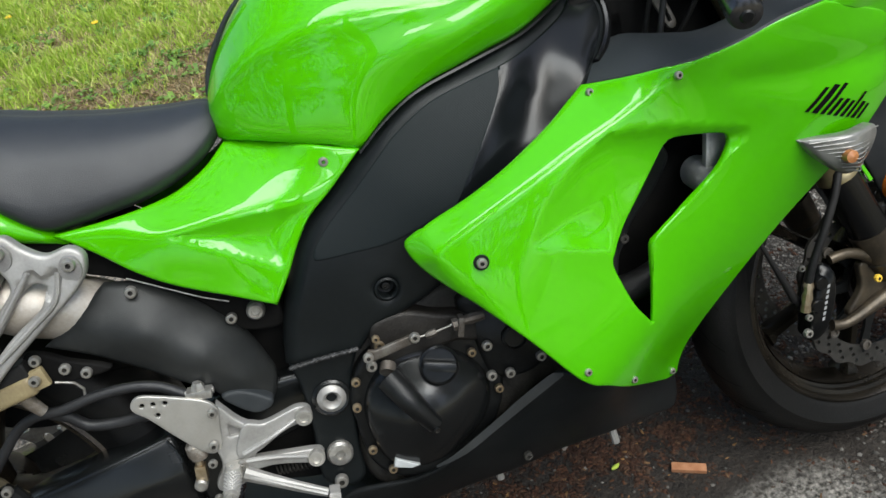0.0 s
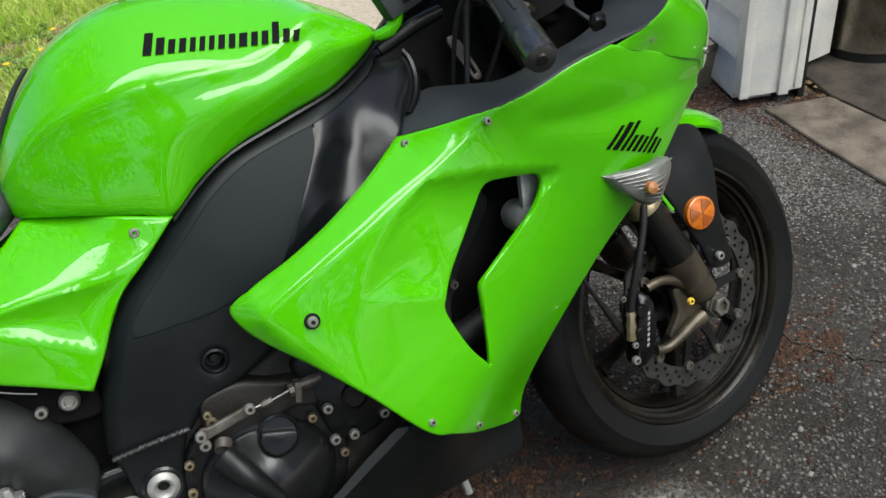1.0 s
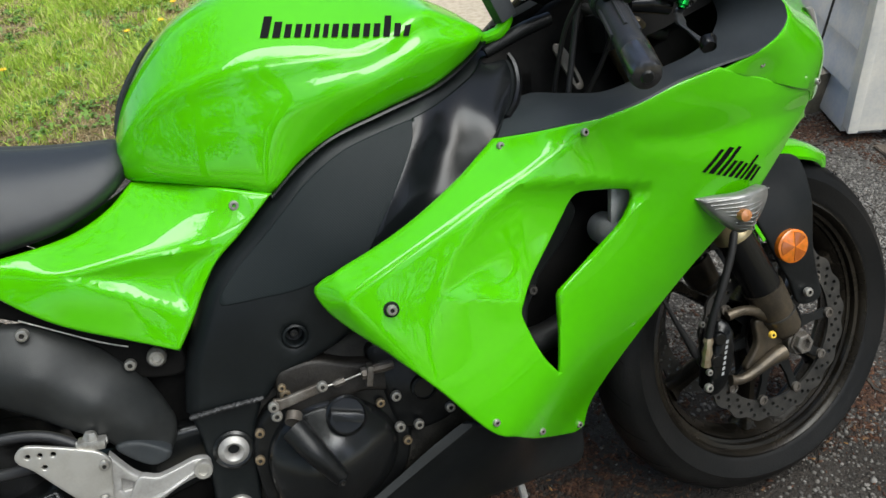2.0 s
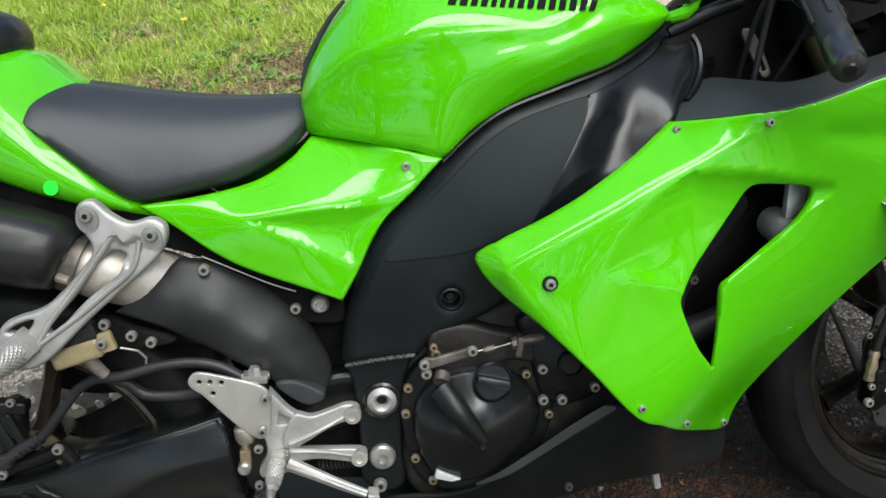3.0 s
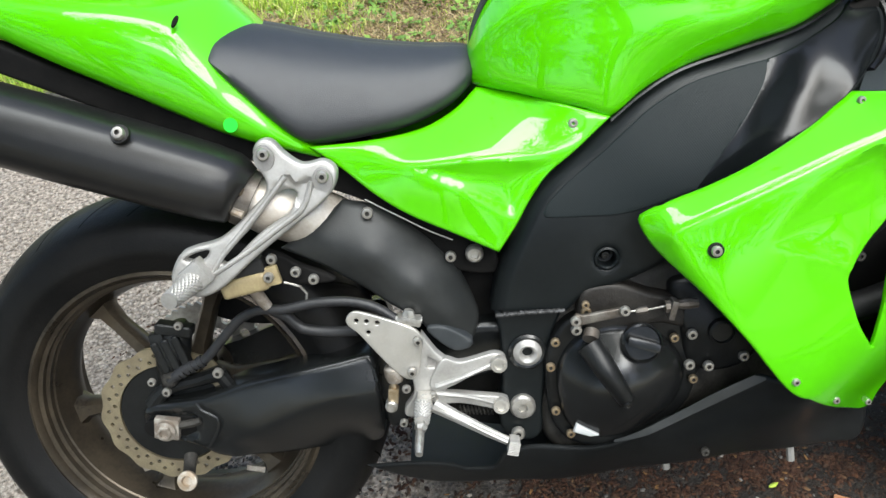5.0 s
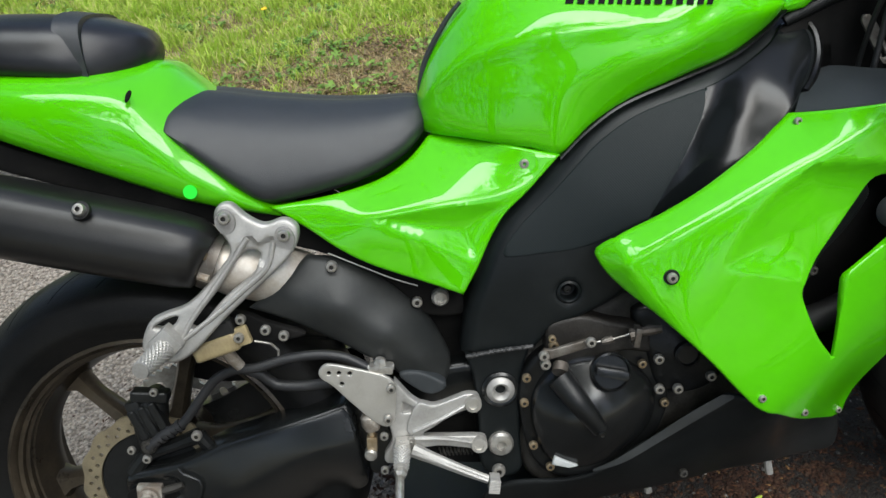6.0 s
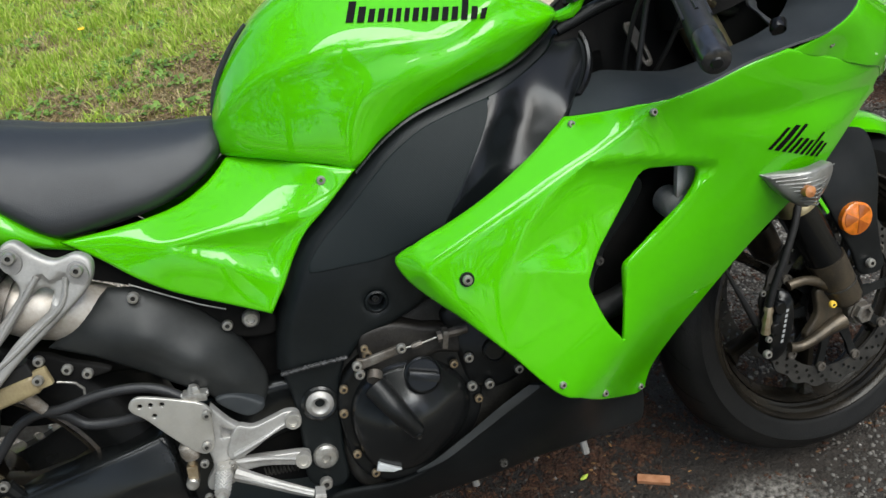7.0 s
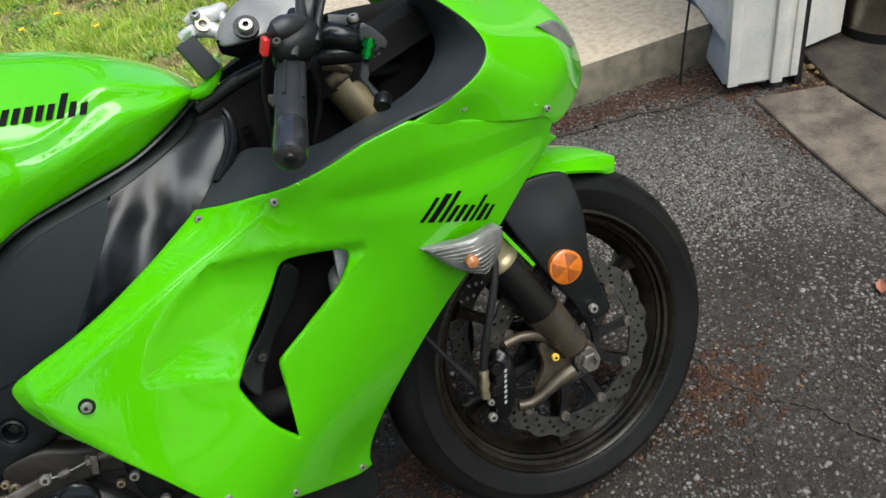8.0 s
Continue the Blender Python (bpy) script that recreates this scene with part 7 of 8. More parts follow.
ground = mesh_object("ground", [(-60, -60, -0.02), (60, -60, -0.02), (60, 60, -0.02), (-60, 60, -0.02)], [(0, 1, 2, 3)], SOIL, None, "", 0)
tagged(ground, "yellowish lawn soil reaching away beyond the driveway", "ground", kind="structure")
bm = bmesh.new()
bmesh.ops.create_grid(bm, x_segments=60, y_segments=60, size=1)
for v in bm.verts:
    v.co = (-3.4 + 6.0 * v.co.x, -0.45 + 2.2 * v.co.y + (0.10 * noise.noise(Vector((v.co.x * 9, 1, 0))) if v.co.y > 0.99 else 0), 0)
    v.co.z = 0.0025 * noise.noise(v.co * 3) - (0.0 if v.co.y < 1.6 else 0.004)
me = bpy.data.meshes.new("driveway")
bm.to_mesh(me)
bm.free()
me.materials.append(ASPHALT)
me.polygons.foreach_set("use_smooth", [True] * len(me.polygons))
road = tagged(new("driveway", me), "worn asphalt driveway with exposed pale stones", "driveway", kind="structure")

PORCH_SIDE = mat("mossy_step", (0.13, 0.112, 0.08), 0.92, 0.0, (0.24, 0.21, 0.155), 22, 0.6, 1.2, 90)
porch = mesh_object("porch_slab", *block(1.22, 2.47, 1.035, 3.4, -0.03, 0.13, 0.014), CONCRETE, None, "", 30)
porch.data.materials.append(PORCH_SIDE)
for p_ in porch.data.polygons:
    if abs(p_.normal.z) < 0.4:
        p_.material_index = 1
tagged(porch, "raised weathered concrete porch slab beside the garage", "porch", kind="structure")


def slab(name, corners, top, label, material):
    bm = bmesh.new()
    vs = [bm.verts.new((x, y, -0.05)) for x, y in corners]
    face = bm.faces.new(vs)
    ext = bmesh.ops.extrude_face_region(bm, geom=[face])
    for v in ext["geom"]:
        if isinstance(v, bmesh.types.BMVert):
            v.co.z = top
    bmesh.ops.bevel(bm, geom=bm.edges[:], offset=0.0025, segments=2, affect="EDGES")
    ob = part(name, bm, material, None, "", 30)
    return tagged(ob, label, "pavement", kind="structure")


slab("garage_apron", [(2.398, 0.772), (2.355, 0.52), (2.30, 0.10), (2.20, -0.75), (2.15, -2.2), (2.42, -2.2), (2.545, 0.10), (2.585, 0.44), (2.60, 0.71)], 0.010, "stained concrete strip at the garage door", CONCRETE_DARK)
slab("garage_floor", [(2.615, 0.715), (2.60, 0.44), (2.56, 0.10), (2.44, -2.2), (5.4, -3.0), (6.2, 1.2), (3.6, 3.6), (2.70, 0.98)], 0.006, "dusty concrete garage floor with dead leaves, darkened for the indoor shade", GARAGE_FLOOR)

G = pose(2.352, 0.831, 0, 0, 0, -18.6)


def garage_piece(name, vf, material, label, category):
    ob = mesh_object(name, *vf, material, None, "", 30)
    ob.matrix_world = G
    return tagged(ob, label, category, kind="structure")


garage_piece("door_post", joined(block(0.0, 0.194, 0.0, 0.045, 0.035, 2.30, 0.003), block(-0.003, 0.026, -0.007, 0.004, 0.033, 2.30, 0.003), block(0.118, 0.150, -0.012, 0.004, 0.028, 2.30, 0.005), block(0.172, 0.194, -0.006, 0.004, 0.040, 2.30, 0.003)), WHITE_PAINT, "white painted garage door post with moulded trim", "trim")
garage_piece("weather_strip", block(0.194, 0.214, 0.010, 0.060, 0.0, 2.30, 0.003), STRIP_BLACK, "black rubber weather strip on the door post", "trim")
wall = garage_piece("garage_wall", block(0.030, 0.130, 0.05, 4.5, 0.0, 2.70, 0.003), SIDING, "garage side wall in pale blue siding", "wall")
for i in range(20):
    z = 0.012 + i * 0.127
    board = loft([[(0.030, y, z), (0.004, y, z), (0.002, y, z + 0.010), (0.024, y, z + 0.124), (0.030, y, z + 0.126)] for y in (0.052, 4.5)])
    mesh_object("siding_board", *board, SIDING, wall)
garage_piece("garage_wall_inner", block(0.130, 0.225, 0.062, 4.4, 0.0, 2.70, 0.003), GARAGE_WALL, "pale grey inner wall of the garage", "wall")
panel_board = garage_piece("inner_jamb", moved(joined(block(0.0, 0.205, 0.0, 0.02, 0.03, 2.25, 0.003), block(0.0, 0.02, -0.006, 0.004, 0.03, 2.25, 0.002)), pose(0.222, 0.135, 0, 0, 0, 24)), WHITE_PAINT, "white painted board inside the garage door", "trim")
garage_piece("garage_wall_back", block(0.225, 3.0, 4.3, 4.4, 0.0, 2.70, 0.003), GARAGE_WALL, "pale grey back wall of the garage", "wall")
garage_piece("garage_wall_far", block(2.9, 3.0, 0.0, 4.3, 0.0, 2.70, 0.003), GARAGE_WALL, "pale grey far wall of the garage", "wall")
garage_piece("garage_header", block(0.194, 2.9, 0.0, 0.10, 2.15, 2.70, 0.003), WHITE_PAINT, "white beam over the garage door", "wall")
garage_piece("garage_ceiling", block(0.0, 3.0, -0.25, 4.5, 2.70, 2.82, 0.003), GARAGE_WALL, "plain garage ceiling and eaves", "ceiling")

drum = new("steel_drum")
drum.matrix_world = pose(2.985, 0.905, 0.03)
tagged(drum, "dull steel drum standing just inside the garage", "drum")
mesh_object("drum_body", *moved(revolve([(0.0001, 0.0), (0.145, 0.0), (0.152, 0.010), (0.150, 0.022), (0.150, 0.19), (0.155, 0.20), (0.150, 0.21), (0.150, 0.40), (0.155, 0.41), (0.150, 0.42), (0.150, 0.60), (0.13, 0.62), (0.0001, 0.62)], 48), Matrix.Rotation(radians(90), 4, "X")), DRUM, drum)
mesh_object("drum_base", *moved(revolve([(0.12, -0.025), (0.147, -0.025), (0.149, 0.005), (0.12, 0.005)], 48, True), Matrix.Rotation(radians(90), 4, "X")), STRIP_BLACK, drum, "dark foot ring")

rod = mesh_object("metal_rod", *tube([(2.285, 0.965, -0.01), (2.288, 0.955, 0.15), (2.30, 0.93, 0.42)], 0.0035, 8), STRIP_BLACK, None, "", 40)
tagged(rod, "thin black metal rod stuck in the ground by the porch", "rod")


# ---- loose things on the ground ----
def scatter(name, n, place, size, material, label, category, flat=0.5, seed=1, sides=5, long=0.6):
    """Many small angular bits resting on the ground, as one mesh of stuff."""
    rs = np.random.RandomState(seed)
    xy = place(rs, n)
    n = len(xy)
    s = size[0] + (size[1] - size[0]) * rs.rand(n) ** 2.2
    asp = long * (1 + 0.8 * rs.rand(n))
    turn = rs.rand(n) * 6.283
    k = sides
    ang = np.linspace(0, 6.283, k, endpoint=False)
    rad = 0.75 + 0.5 * rs.rand(n, k)
    ca, sa = np.cos(turn)[:, None], np.sin(turn)[:, None]
    lx, ly = rad * np.cos(ang) * s[:, None], rad * np.sin(ang) * (s * asp)[:, None]
    X, Y = lx * ca - ly * sa + xy[:, :1], lx * sa + ly * ca + xy[:, 1:2]
    low = np.full((n, k), -0.001)
    tilt = (rs.rand(n, k) - 0.3) * (s * flat)[:, None] * 0.6
    mid = np.stack([X, Y, low + (s * flat)[:, None] * 0.55 + tilt * 0.4], 2)
    base = np.stack([xy[:, :1] + (X - xy[:, :1]) * 0.8, xy[:, 1:2] + (Y - xy[:, 1:2]) * 0.8, low], 2)
    top = np.stack([xy[:, 0] + 0.2 * s * (rs.rand(n) - 0.5), xy[:, 1] + 0.2 * s * (rs.rand(n) - 0.5), s * flat * 0.9 + 0.0005], 1)[:, None]
    verts = np.concatenate([base, mid, top], 1).reshape(-1, 3)
    m = 2 * k + 1
    tri = []
    for i in range(k):
        j = (i + 1) % k
        tri += [(i, j, k + j), (i, k + j, k + i), (k + i, k + j, 2 * k)]
    tri = (np.arange(n)[:, None, None] * m + np.array(tri)[None]).reshape(-1, 3)
    return tagged(raw_mesh(name, verts, tri, material), label, category, kind="stuff")


def raw_mesh(name, verts, tri, material, smooth=False, parent=None):
    me = bpy.data.meshes.new(name)
    me.vertices.add(len(verts))
    me.vertices.foreach_set("co", np.asarray(verts, np.float32).ravel())
    me.loops.add(3 * len(tri))
    me.loops.foreach_set("vertex_index", np.asarray(tri, np.int32).ravel())
    me.polygons.add(len(tri))
    me.polygons.foreach_set("loop_start", np.arange(0, 3 * len(tri), 3, dtype=np.int32))
    me.update(calc_edges=True)
    me.materials.append(material)
    if smooth:
        me.polygons.foreach_set("use_smooth", [True] * len(me.polygons))
    ob = new(name, me)
    if parent:
        ob.parent = parent
    return ob


def box_area(x0, x1, y0, y1):
    return lambda rs, n: np.c_[x0 + (x1 - x0) * rs.rand(n), y0 + (y1 - y0) * rs.rand(n)]


def box_but(x0, x1, y0, y1, cx, cy, rx, ry, share):
    """A box with a thinned-out ellipse, where dirt hides the stones."""
    def place(rs, n):
        p = box_area(x0, x1, y0, y1)(rs, n)
        d = np.hypot((p[:, 0] - cx) / rx, (p[:, 1] - cy) / ry) + 0.3 * rs.rand(n)
        return p[(d > 1.1) | (rs.rand(n) < share)]
    return place


def blobs(spots):
    """Gaussian heaps: (x, y, spread x, spread y, share)."""
    def place(rs, n):
        out = []
        for x, y, sx, sy, share in spots:
            k = int(n * share)
            out.append(np.c_[x + sx * rs.randn(k), y + sy * rs.randn(k)])
        return np.concatenate(out)
    return place


def clumped(place, per_metre, keep):
    """Thins a placing down to uneven clumps; keep is the share left between them."""
    def thinned(rs, n):
        p = place(rs, n)
        d = np.array([noise.noise(Vector((x * per_metre, y * per_metre, 5.0))) + 0.6 * noise.noise(Vector((x * per_metre * 3.1, y * per_metre * 3.1, 2.0))) for x, y in p])
        return p[(d > 0.08) | (rs.rand(len(p)) < keep)]
    return thinned


PEBBLE = island_material("pebble", [(0.045, 0.041, 0.037), (0.10, 0.093, 0.084), (0.15, 0.140, 0.127), (0.07, 0.063, 0.055), (0.20, 0.187, 0.170)], 0.85)
PALE_STONE = island_material("pale_stone", [(0.16, 0.14, 0.118), (0.30, 0.265, 0.225), (0.40, 0.36, 0.31), (0.22, 0.19, 0.16)], 0.85)
BARK = island_material("bark_bits", [(0.018, 0.011, 0.008), (0.048, 0.021, 0.012), (0.028, 0.016, 0.011), (0.082, 0.036, 0.019), (0.058, 0.038, 0.026)], 0.9)
BARK_COARSE = island_material("coarse_bark", [(0.020, 0.012, 0.008), (0.060, 0.025, 0.013), (0.095, 0.042, 0.021), (0.026, 0.016, 0.011), (0.15, 0.085, 0.042), (0.035, 0.022, 0.016), (0.27, 0.145, 0.055)], 0.9)
LITTER = island_material("dead_leaf", [(0.075, 0.047, 0.028), (0.15, 0.098, 0.05), (0.20, 0.14, 0.065), (0.10, 0.065, 0.042)], 0.8)
scatter("gravel", 68000, box_but(-0.2, 2.34, -0.75, 1.03, 0.85, -0.06, 0.60, 0.26, 0.10), (0.0010, 0.0056), PEBBLE, "loose grey stones on the worn asphalt", "gravel", 0.55, 3)
scatter("gravel", 16000, blobs([(-0.55, 0.70, 0.40, 0.35, 0.6), (0.2, 0.75, 0.5, 0.25, 0.4)]), (0.0015, 0.008), PALE_STONE, "loose pale stones on the asphalt behind the motorcycle", "gravel", 0.55, 4)
ANGULAR = island_material("broken_stone", [(0.10, 0.093, 0.085), (0.17, 0.159, 0.146), (0.135, 0.125, 0.113), (0.23, 0.216, 0.198), (0.075, 0.068, 0.06), (0.30, 0.283, 0.262)], 0.85)
scatter("gravel", 17000, blobs([(1.95, 0.60, 0.22, 0.16, 0.5), (1.75, 0.40, 0.25, 0.20, 0.3), (2.15, 0.30, 0.10, 0.25, 0.2)]), (0.0012, 0.0050), ANGULAR, "broken grey stone chips on the asphalt near the garage", "gravel", 0.6, 14)
scatter("gravel", 160, box_area(1.42, 2.33, -0.70, 0.92), (0.0035, 0.0095), ANGULAR, "larger pale stones set in the worn asphalt", "gravel", 0.35, 15, 6)
scatter("bark_litter", 46000, clumped(blobs([(0.78, -0.04, 0.28, 0.075, 0.34), (0.35, 0.22, 0.16, 0.10, 0.10), (-0.30, 0.60, 0.30, 0.22, 0.03), (1.10, -0.01, 0.12, 0.05, 0.22), (1.70, -0.04, 0.075, 0.045, 0.12), (1.25, 0.25, 0.22, 0.12, 0.10), (0.62, -0.16, 0.10, 0.03, 0.08), (1.5, 0.15, 0.3, 0.2, 0.08), (1.56, 0.08, 0.05, 0.06, 0.10)]), 15, 0.10), (0.0015, 0.0082), BARK, "reddish brown bark crumbs on the asphalt", "bark litter", 0.4, 5, 5, 0.3)
scatter("bark_litter", 6500, clumped(blobs([(0.80, -0.07, 0.30, 0.085, 0.45), (0.45, -0.13, 0.16, 0.05, 0.12), (1.12, -0.02, 0.14, 0.06, 0.20), (1.70, -0.04, 0.08, 0.05, 0.13), (0.30, 0.25, 0.2, 0.12, 0.10)]), 15, 0.12), (0.0020, 0.0090), BARK_COARSE, "coarse torn bark and twig bits on the asphalt under the motorcycle", "bark litter", 0.30, 31, 5, 0.28)
scatter("leaf_litter", 7500, blobs([(2.05, 0.975, 0.16, 0.030, 0.38), (2.30, 0.945, 0.07, 0.045, 0.24), (2.40, 0.845, 0.05, 0.03, 0.10), (2.52, 0.74, 0.07, 0.02, 0.10), (2.36, 0.60, 0.02, 0.12, 0.08), (1.55, 1.00, 0.25, 0.03, 0.10)]), (0.002, 0.010), BARK, "brown leaf and bark litter along the porch and the garage", "leaf litter", 0.35, 6, 5, 0.35)
scatter("leaf_litter", 160, blobs([(2.80, 0.72, 0.14, 0.07, 0.6), (2.68, 0.78, 0.06, 0.06, 0.4)]), (0.008, 0.024), LITTER, "dry oak leaves on the garage floor", "leaf litter", 0.08, 7)

# an old crack across the asphalt, filled with dirt
CRACK = mat("crack_dirt", (0.022, 0.018, 0.014), 0.95, 0.0, (0.05, 0.04, 0.03), 60, 0.5)
rs = np.random.RandomState(9)
cl = spline([(1.60, 0.985), (1.78, 0.94), (1.95, 0.91), (2.10, 0.895), (2.22, 0.855), (2.33, 0.86), (2.40, 0.84)], False, 0.012)
cl = cl + 0.005 * rs.randn(*cl.shape)
cw = 0.004 + 0.005 * rs.rand(len(cl))
crack = mesh_object("asphalt_crack", [(x, y + s * w, 0.0046) for (x, y), w in zip(cl, cw) for s in (-1, 1)], [(2 * i, 2 * i + 2, 2 * i + 3, 2 * i + 1) for i in range(len(cl) - 1)], CRACK, None, "", 0)
tagged(crack, "dirt-filled crack across the asphalt near the porch", "crack", kind="structure")

cl = spline([(1.66, 0.20), (1.70, 0.10), (1.715, -0.03), (1.76, -0.11), (1.82, -0.18), (1.86, -0.27), (1.93, -0.36)], False, 0.012)
cl = cl + 0.004 * rs.randn(*cl.shape)
cw = 0.0015 + 0.0030 * rs.rand(len(cl))
crack = mesh_object("asphalt_crack", [(x + s * w, y, 0.0046) for (x, y), w in zip(cl, cw) for s in (-1, 1)], [(2 * i, 2 * i + 1, 2 * i + 3, 2 * i + 2) for i in range(len(cl) - 1)], CRACK, None, "", 0)
tagged(crack, "narrow dirt-filled crack in the asphalt by the front wheel", "crack", kind="structure")

CHIP = mat("orange_brick", (0.30, 0.12, 0.05), 0.8, 0.0, (0.42, 0.2, 0.1), 60, 0.6, 0.5, 300)
chip = mesh_object("wood_chip", *moved(block(-0.029, 0.029, -0.008, 0.008, 0.0, 0.009, 0.002), pose(1.052, -0.103, 0.001, 0, 0, -24)), CHIP, None, "", 30)
tagged(chip, "small orange-brown wood chip lying on the asphalt", "wood chip")
BUD = mat("green_bud", (0.42, 0.55, 0.06), 0.6)


def bud(x, y, turn, size=1.0):
    ob = mesh_object("leaf_bud", *loft([[(t * 0.009, w * math.cos(a) * 0.0045, 0.003 + 0.003 * math.sin(a)) for a in np.linspace(0, 6.283, 8, endpoint=False)] for t, w in ((-1, 0.1), (-0.5, 0.8), (0.2, 1), (1, 0.1))]), BUD, None, "", 60)
    ob.matrix_world = pose(x, y, 0.004, 0, 0, turn) @ Matrix.Diagonal((size, size, size, 1))
    return tagged(ob, "yellow-green leaf bud fallen on the asphalt", "leaf", group="fallen leaf buds")


for x, y, a, s in ((0.937, -0.058, 20, 1.0), (0.886, -0.161, -10, 1.0), (0.872, -0.172, 60, 0.8), (0.75, -0.10, 30, 0.6), (1.62, -0.33, 10, 0.9)):
    bud(x, y, a, s)
DRYLEAF = mat("dry_leaf", (0.32, 0.13, 0.08), 0.75)
lf = mesh_object("dry_leaf", *loft([[(t * 0.022, w * c * 0.011, 0.005 + 0.004 * abs(c) + h) for c, h in ((-1, 0), (0, -0.003), (1, 0), (0, -0.0042))] for t, w in ((-1, 0.1), (-0.4, 0.9), (0.3, 1), (1, 0.08))]), DRYLEAF, None, "", 60)
lf.matrix_world = pose(2.135, 0.015, 0.002, 0, 0, 50)
tagged(lf, "curled reddish dry leaf on the asphalt", "leaf")

# ---- lawn ----
GRASS = island_material("grass_blade", [(0.23, 0.40, 0.035), (0.39, 0.58, 0.065), (0.54, 0.67, 0.11), (0.31, 0.48, 0.05), (0.66, 0.61, 0.26), (0.45, 0.63, 0.085)], 0.6, 0.35)
WEED = island_material("weed_leaf", [(0.08, 0.17, 0.03), (0.14, 0.26, 0.045), (0.22, 0.36, 0.07)], 0.55, 0.25)


STRAW = island_material("dry_straw", [(0.40, 0.31, 0.15), (0.26, 0.19, 0.095), (0.52, 0.43, 0.24), (0.20, 0.14, 0.075), (0.34, 0.30, 0.13)], 0.8, 0.2)


def lawn(n, x0, x1, y0, y1, seed, tall, material=GRASS, lie=1.0, sign=1, label="short yellow-green lawn grass with dry patches"):
    rs = np.random.RandomState(seed)
    x, y = x0 + (x1 - x0) * rs.rand(n), y0 + (y1 - y0) * rs.rand(n) ** 1.15
    patch = np.array([noise.noise(Vector((a * 1.7, b * 1.7, 3))) + 0.5 * noise.noise(Vector((a * 6, b * 6, 7))) for a, b in zip(x, y)])
    bare = np.clip((0.14 - (y - y0)) / 0.25, 0, 1)
    keep = rs.rand(n) < np.clip(0.55 + 1.1 * sign * patch, 0.10, 1) * (1 - 0.8 * bare * (sign > 0))
    x, y, patch = x[keep], y[keep], patch[keep]
    n = len(x)
    h = tall * (0.35 + 0.9 * rs.rand(n)) * np.clip(0.8 + 0.9 * sign * patch, 0.3, 2) * np.array([max(0.35, 1 + 1.5 * noise.noise(Vector((a * 13, b * 13, 9)))) for a, b in zip(x, y)])
    w = 0.0013 + 0.0016 * rs.rand(n)
    a, bend, dirn = rs.rand(n) * 6.283, (0.25 + 0.9 * rs.rand(n)) * lie, rs.rand(n) * 6.283
    ux, uy = np.cos(a) * w, np.sin(a) * w
    bx, by = np.cos(dirn) * h * bend, np.sin(dirn) * h * bend
    z0 = np.full(n, -0.022)
    pts = [np.c_[x - ux, y - uy, z0], np.c_[x + ux, y + uy, z0], np.c_[x - ux * 0.9 + bx * 0.25, y - uy * 0.9 + by * 0.25, h * 0.55 - 0.02], np.c_[x + ux * 0.9 + bx * 0.25, y + uy * 0.9 + by * 0.25, h * 0.55 - 0.02], np.c_[x + bx * 0.8, y + by * 0.8, h * 0.9 - 0.02]]
    verts = np.stack(pts, 1).reshape(-1, 3)
    tri = (np.arange(n)[:, None, None] * 5 + np.array([(0, 1, 3), (0, 3, 2), (2, 3, 4)])[None]).reshape(-1, 3)
    return tagged(raw_mesh("grass", verts, tri, material), label, "grass", kind="stuff")


lawn(230000, -2.2, 1.25, 1.70, 4.6, 11, 0.058)
lawn(110000, -2.2, 1.25, 1.68, 4.6, 13, 0.018, STRAW, 2.6, -1, "dead straw thatch lying between the grass")
lawn(22000, -9.0, 1.25, 4.3, 12.0, 12, 0.09)


def weeds(n, seed):
    rs = np.random.RandomState(seed)
    verts, tri = [], []
    for _ in range(n):
        cx, cy = -1.8 + 2.9 * rs.rand(), 1.85 + 2.2 * rs.rand()
        for k in range(rs.randint(6, 13)):
            a, ln, wd, lift = rs.rand() * 6.283, 0.02 + 0.03 * rs.rand(), 0.006 + 0.006 * rs.rand(), 0.01 + 0.02 * rs.rand()
            d, s = np.array([math.cos(a), math.sin(a)]), np.array([-math.sin(a), math.cos(a)])
            c = np.array([cx, cy]) + 0.02 * rs.randn(2)
            i = len(verts)
            for t, w, z in ((0.1, 0, 0.0), (0.5, 1, 0.8), (0.5, -1, 0.8), (1.0, 0, 0.75)):
                p = c + d * ln * t + s * wd * w
                verts.append((p[0], p[1], -0.012 + lift * z))
            tri += [(i, i + 1, i + 2), (i + 1, i + 3, i + 2)]
    return tagged(raw_mesh("weeds", verts, tri, WEED), "low broad-leaved weeds in the lawn", "weed", kind="stuff")


weeds(520, 21)
scatter("lawn_litter", 2600, blobs([(0.1, 1.82, 0.8, 0.07, 0.6), (0.35, 2.3, 0.10, 0.10, 0.15), (-0.3, 2.0, 0.5, 0.15, 0.25)]), (0.003, 0.014), LITTER, "dry brown leaf crumbs along the lawn's edge", "leaf litter", 0.25, 8)
YELLOW = mat("dandelion_yellow", (0.75, 0.50, 0.02), 0.7)
STALK = mat("flower_stalk", (0.12, 0.2, 0.05), 0.6)
flower = new("dandelion")
flower.matrix_world = pose(0.45, 3.06, -0.02)
tagged(flower, "small yellow dandelion in the grass", "flower", group="dandelions in the lawn")
mesh_object("stalk", *tube([(0, 0, 0), (0.003, 0, 0.03), (0.004, 0, 0.06)], 0.0016, 6), STALK, flower)
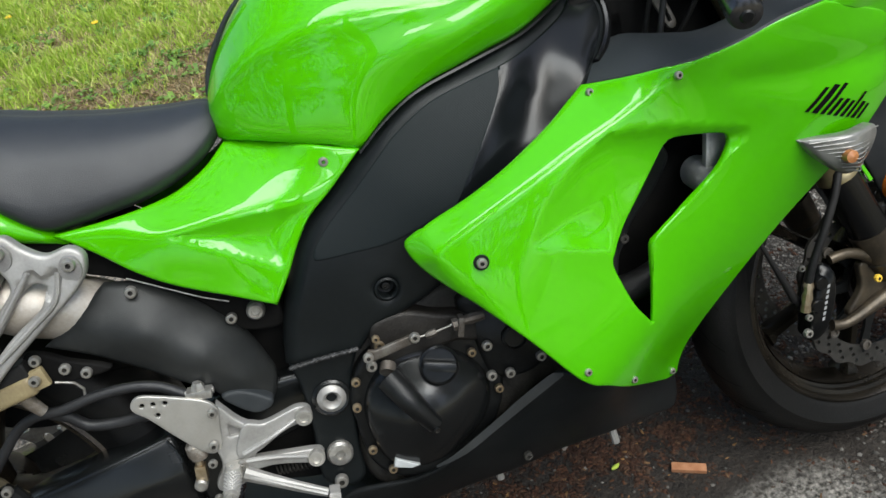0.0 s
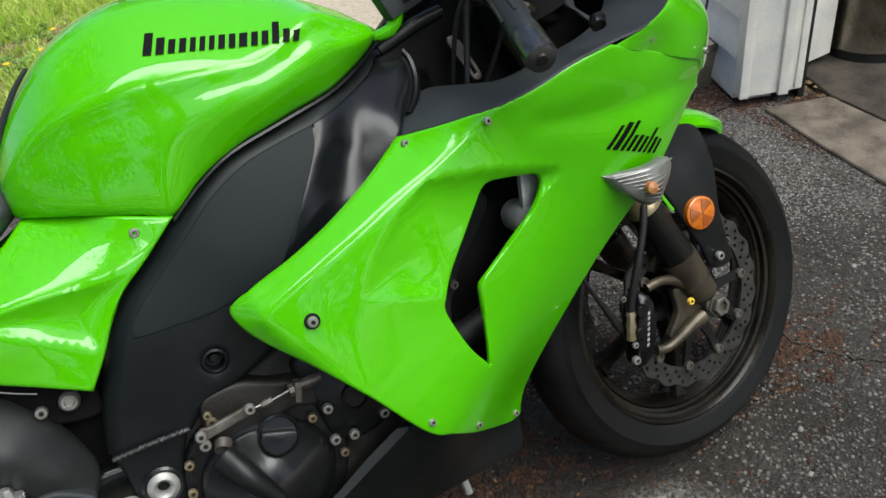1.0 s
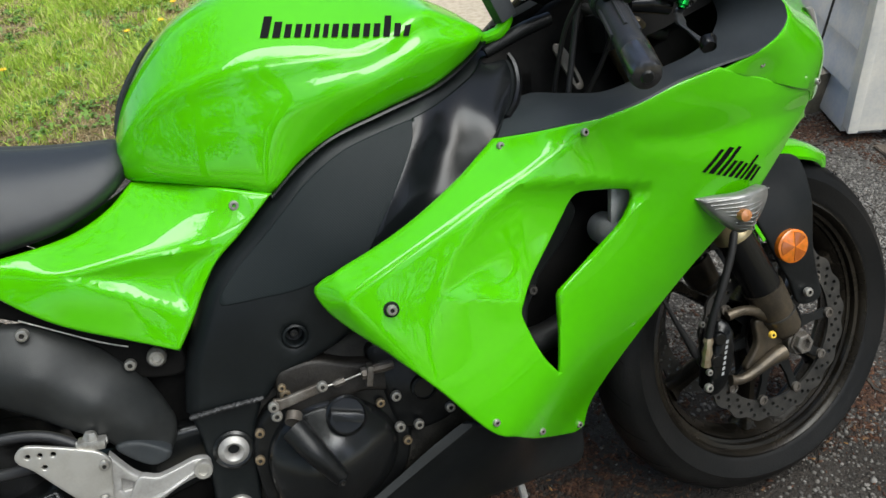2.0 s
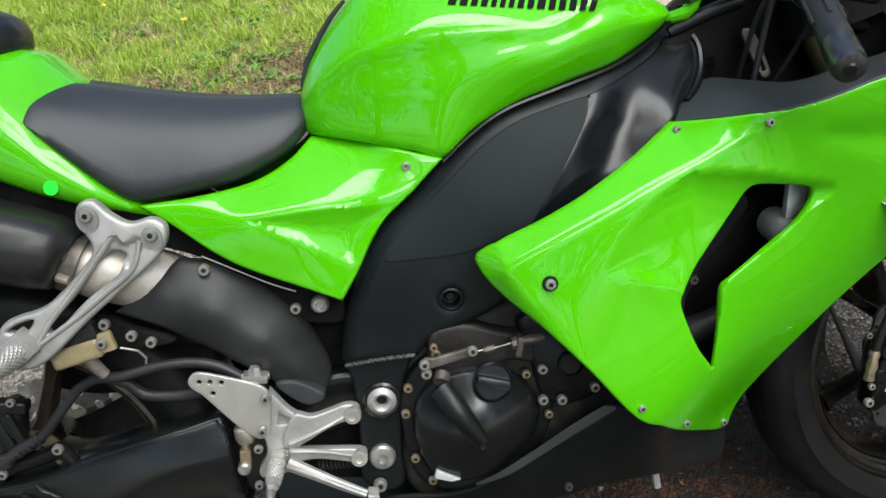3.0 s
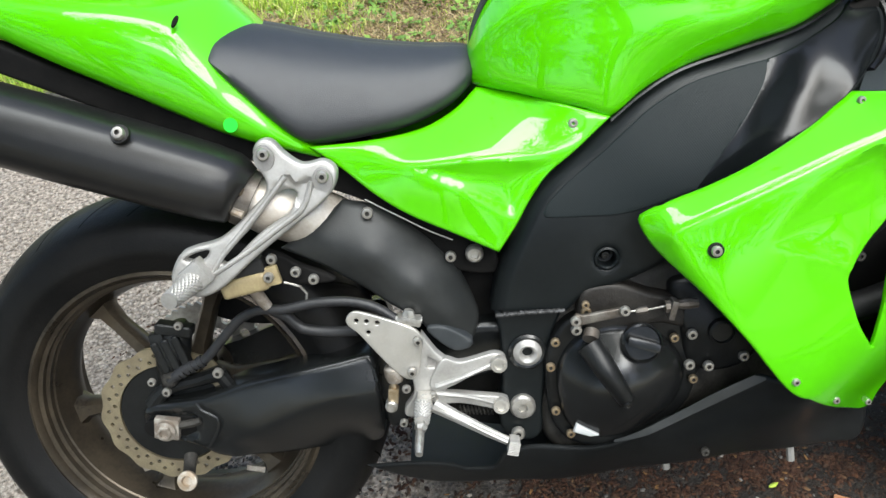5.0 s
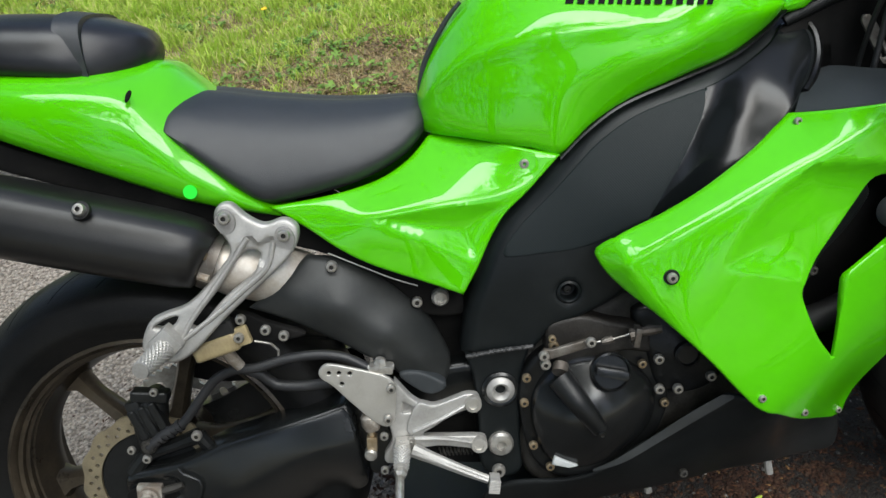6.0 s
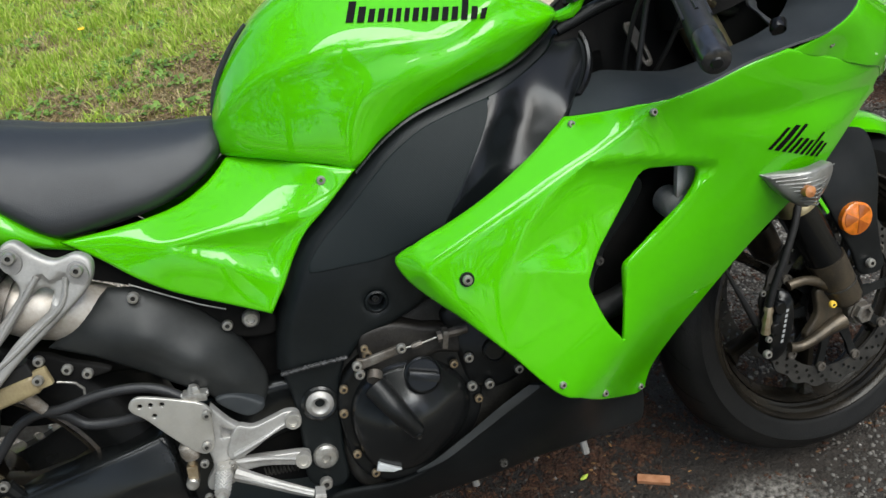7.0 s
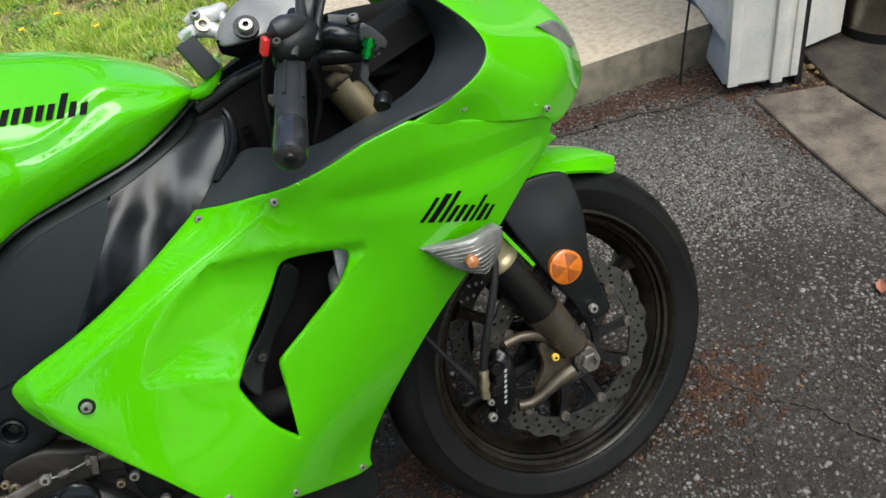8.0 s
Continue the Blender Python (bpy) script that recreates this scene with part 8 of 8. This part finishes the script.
mesh_object("flower_head", *joined(*[moved(loft([[(0.002, -0.002, 0), (0.002, 0.002, 0), (0.002, 0, 0.001)], [(0.014, -0.0025, 0.004 + 0.004 * (k % 2)), (0.014, 0.0025, 0.004 + 0.004 * (k % 2)), (0.013, 0, 0.006 + 0.004 * (k % 2))]]), pose(0.004, 0, 0.060, 0, 0, k * 24)) for k in range(15)]), YELLOW, flower)
for x, y in ((0.30, 2.98), (0.72, 3.02), (-1.05, 3.0), (-0.86, 2.55), (0.52, 3.32), (-0.2, 2.75), (0.95, 3.0), (-0.62, 3.1), (0.62, 2.76)):
    copy_thing(flower, pose(x, y, -0.02, 0, 0, 60 * x))

# ---- trees round the drive, unseen but reflected, placed to shape the light ----
TRUNK = mat("tree_bark", (0.09, 0.07, 0.055), 0.9, 0.0, (0.16, 0.13, 0.10), 8, 0.6, 1.0, 30)
FOLIAGE = island_material("foliage", [(0.035, 0.075, 0.012), (0.06, 0.115, 0.02), (0.09, 0.155, 0.03), (0.05, 0.095, 0.018)], 0.6, 0.3)


def tree(x, y, height, spread, seed, leaves, low):
    rs = np.random.RandomState(seed)
    base = new("tree")
    base.matrix_world = pose(x, y, -0.05, 0, 0, rs.rand() * 360)
    tagged(base, "broad leafy tree with fresh green foliage beside the drive, out of view", "tree", group="trees round the drive")
    top = np.array([0.25 * rs.randn(), 0.25 * rs.randn(), height * 0.8])
    bits = [tube([(0, 0, 0), (0.04, 0.03, height * 0.2), tuple(top * 0.55 + np.array([0.1, 0, 0])), tuple(top)], [0.17, 0.14, 0.09, 0.02], 10, 0.2)]
    ends = []
    for i in range(16):
        a, h = 2.4 * i + rs.rand(), height * (low + (0.76 - low) * i / 15)
        r = spread * (0.7 + 0.4 * rs.rand()) * (1 - 0.45 * i / 15)
        s = np.array([0.04, 0.02, h])
        e = s + np.array([r * math.cos(a), r * math.sin(a), 0.25 * r + 0.3 * rs.rand()])
        m = (s + e) / 2 + np.array([0, 0, 0.12 * r])
        bits.append(tube([tuple(s), tuple(m), tuple(e)], [0.055, 0.035, 0.010], 6, 0.3))
        for t in (0.35, 0.55, 0.75, 0.9, 1.0):
            ends.append((s + (e - s) * t + np.array([0, 0, 0.1 * r * math.sin(3.14 * t)]), 0.28 * r * (0.7 + 0.5 * rs.rand())))
    ends.append((top, 0.8))
    mesh_object("trunk", *joined(*bits), TRUNK, base)
    which = rs.randint(0, len(ends), leaves)
    c = np.array([ends[k][0] for k in which]) + np.array([ends[k][1] for k in which])[:, None] * rs.randn(leaves, 3) * np.array([0.75, 0.75, 0.55])
    d, u = rs.randn(leaves, 3), rs.randn(leaves, 3)
    d /= np.linalg.norm(d, axis=1)[:, None]
    u = np.cross(d, u)
    u /= np.linalg.norm(u, axis=1)[:, None]
    s = (0.05 + 0.06 * rs.rand(leaves))[:, None]
    verts = np.stack([c - d * s, c + u * s * 0.55, c + d * s, c - u * s * 0.55], 1).reshape(-1, 3)
    tri = (np.arange(leaves)[:, None, None] * 4 + np.array([(0, 1, 2), (0, 2, 3)])[None]).reshape(-1, 3)
    tagged(raw_mesh("crown", verts, tri, FOLIAGE, parent=base), kind="stuff")


for i, (x, y, h, sp, low, leaves) in enumerate((
        (-4.2, -5.2, 8.5, 2.6, 0.16, 11000), (-1.5, -12.0, 9.5, 2.8, 0.16, 11000), (3.6, -12.5, 9.0, 2.8, 0.16, 11000), (6.3, -5.4, 8.5, 2.6, 0.16, 11000), (-7.6, -2.2, 9.0, 2.8, 0.16, 11000), (-8.0, 3.2, 9.5, 2.8, 0.16, 11000),
        (9.6, -3.0, 9.0, 2.6, 0.16, 11000), (-3.6, 10.5, 9.0, 2.8, 0.16, 11000), (1.2, 12.0, 9.5, 2.8, 0.16, 11000), (-2.7, -3.9, 9.2, 3.3, 0.42, 11000), (-3.7, 2.3, 9.4, 3.6, 0.45, 6000), (0.4, -3.1, 10.5, 3.0, 0.52, 7500))):
    tree(x, y, h, sp, 40 + i, leaves, low)
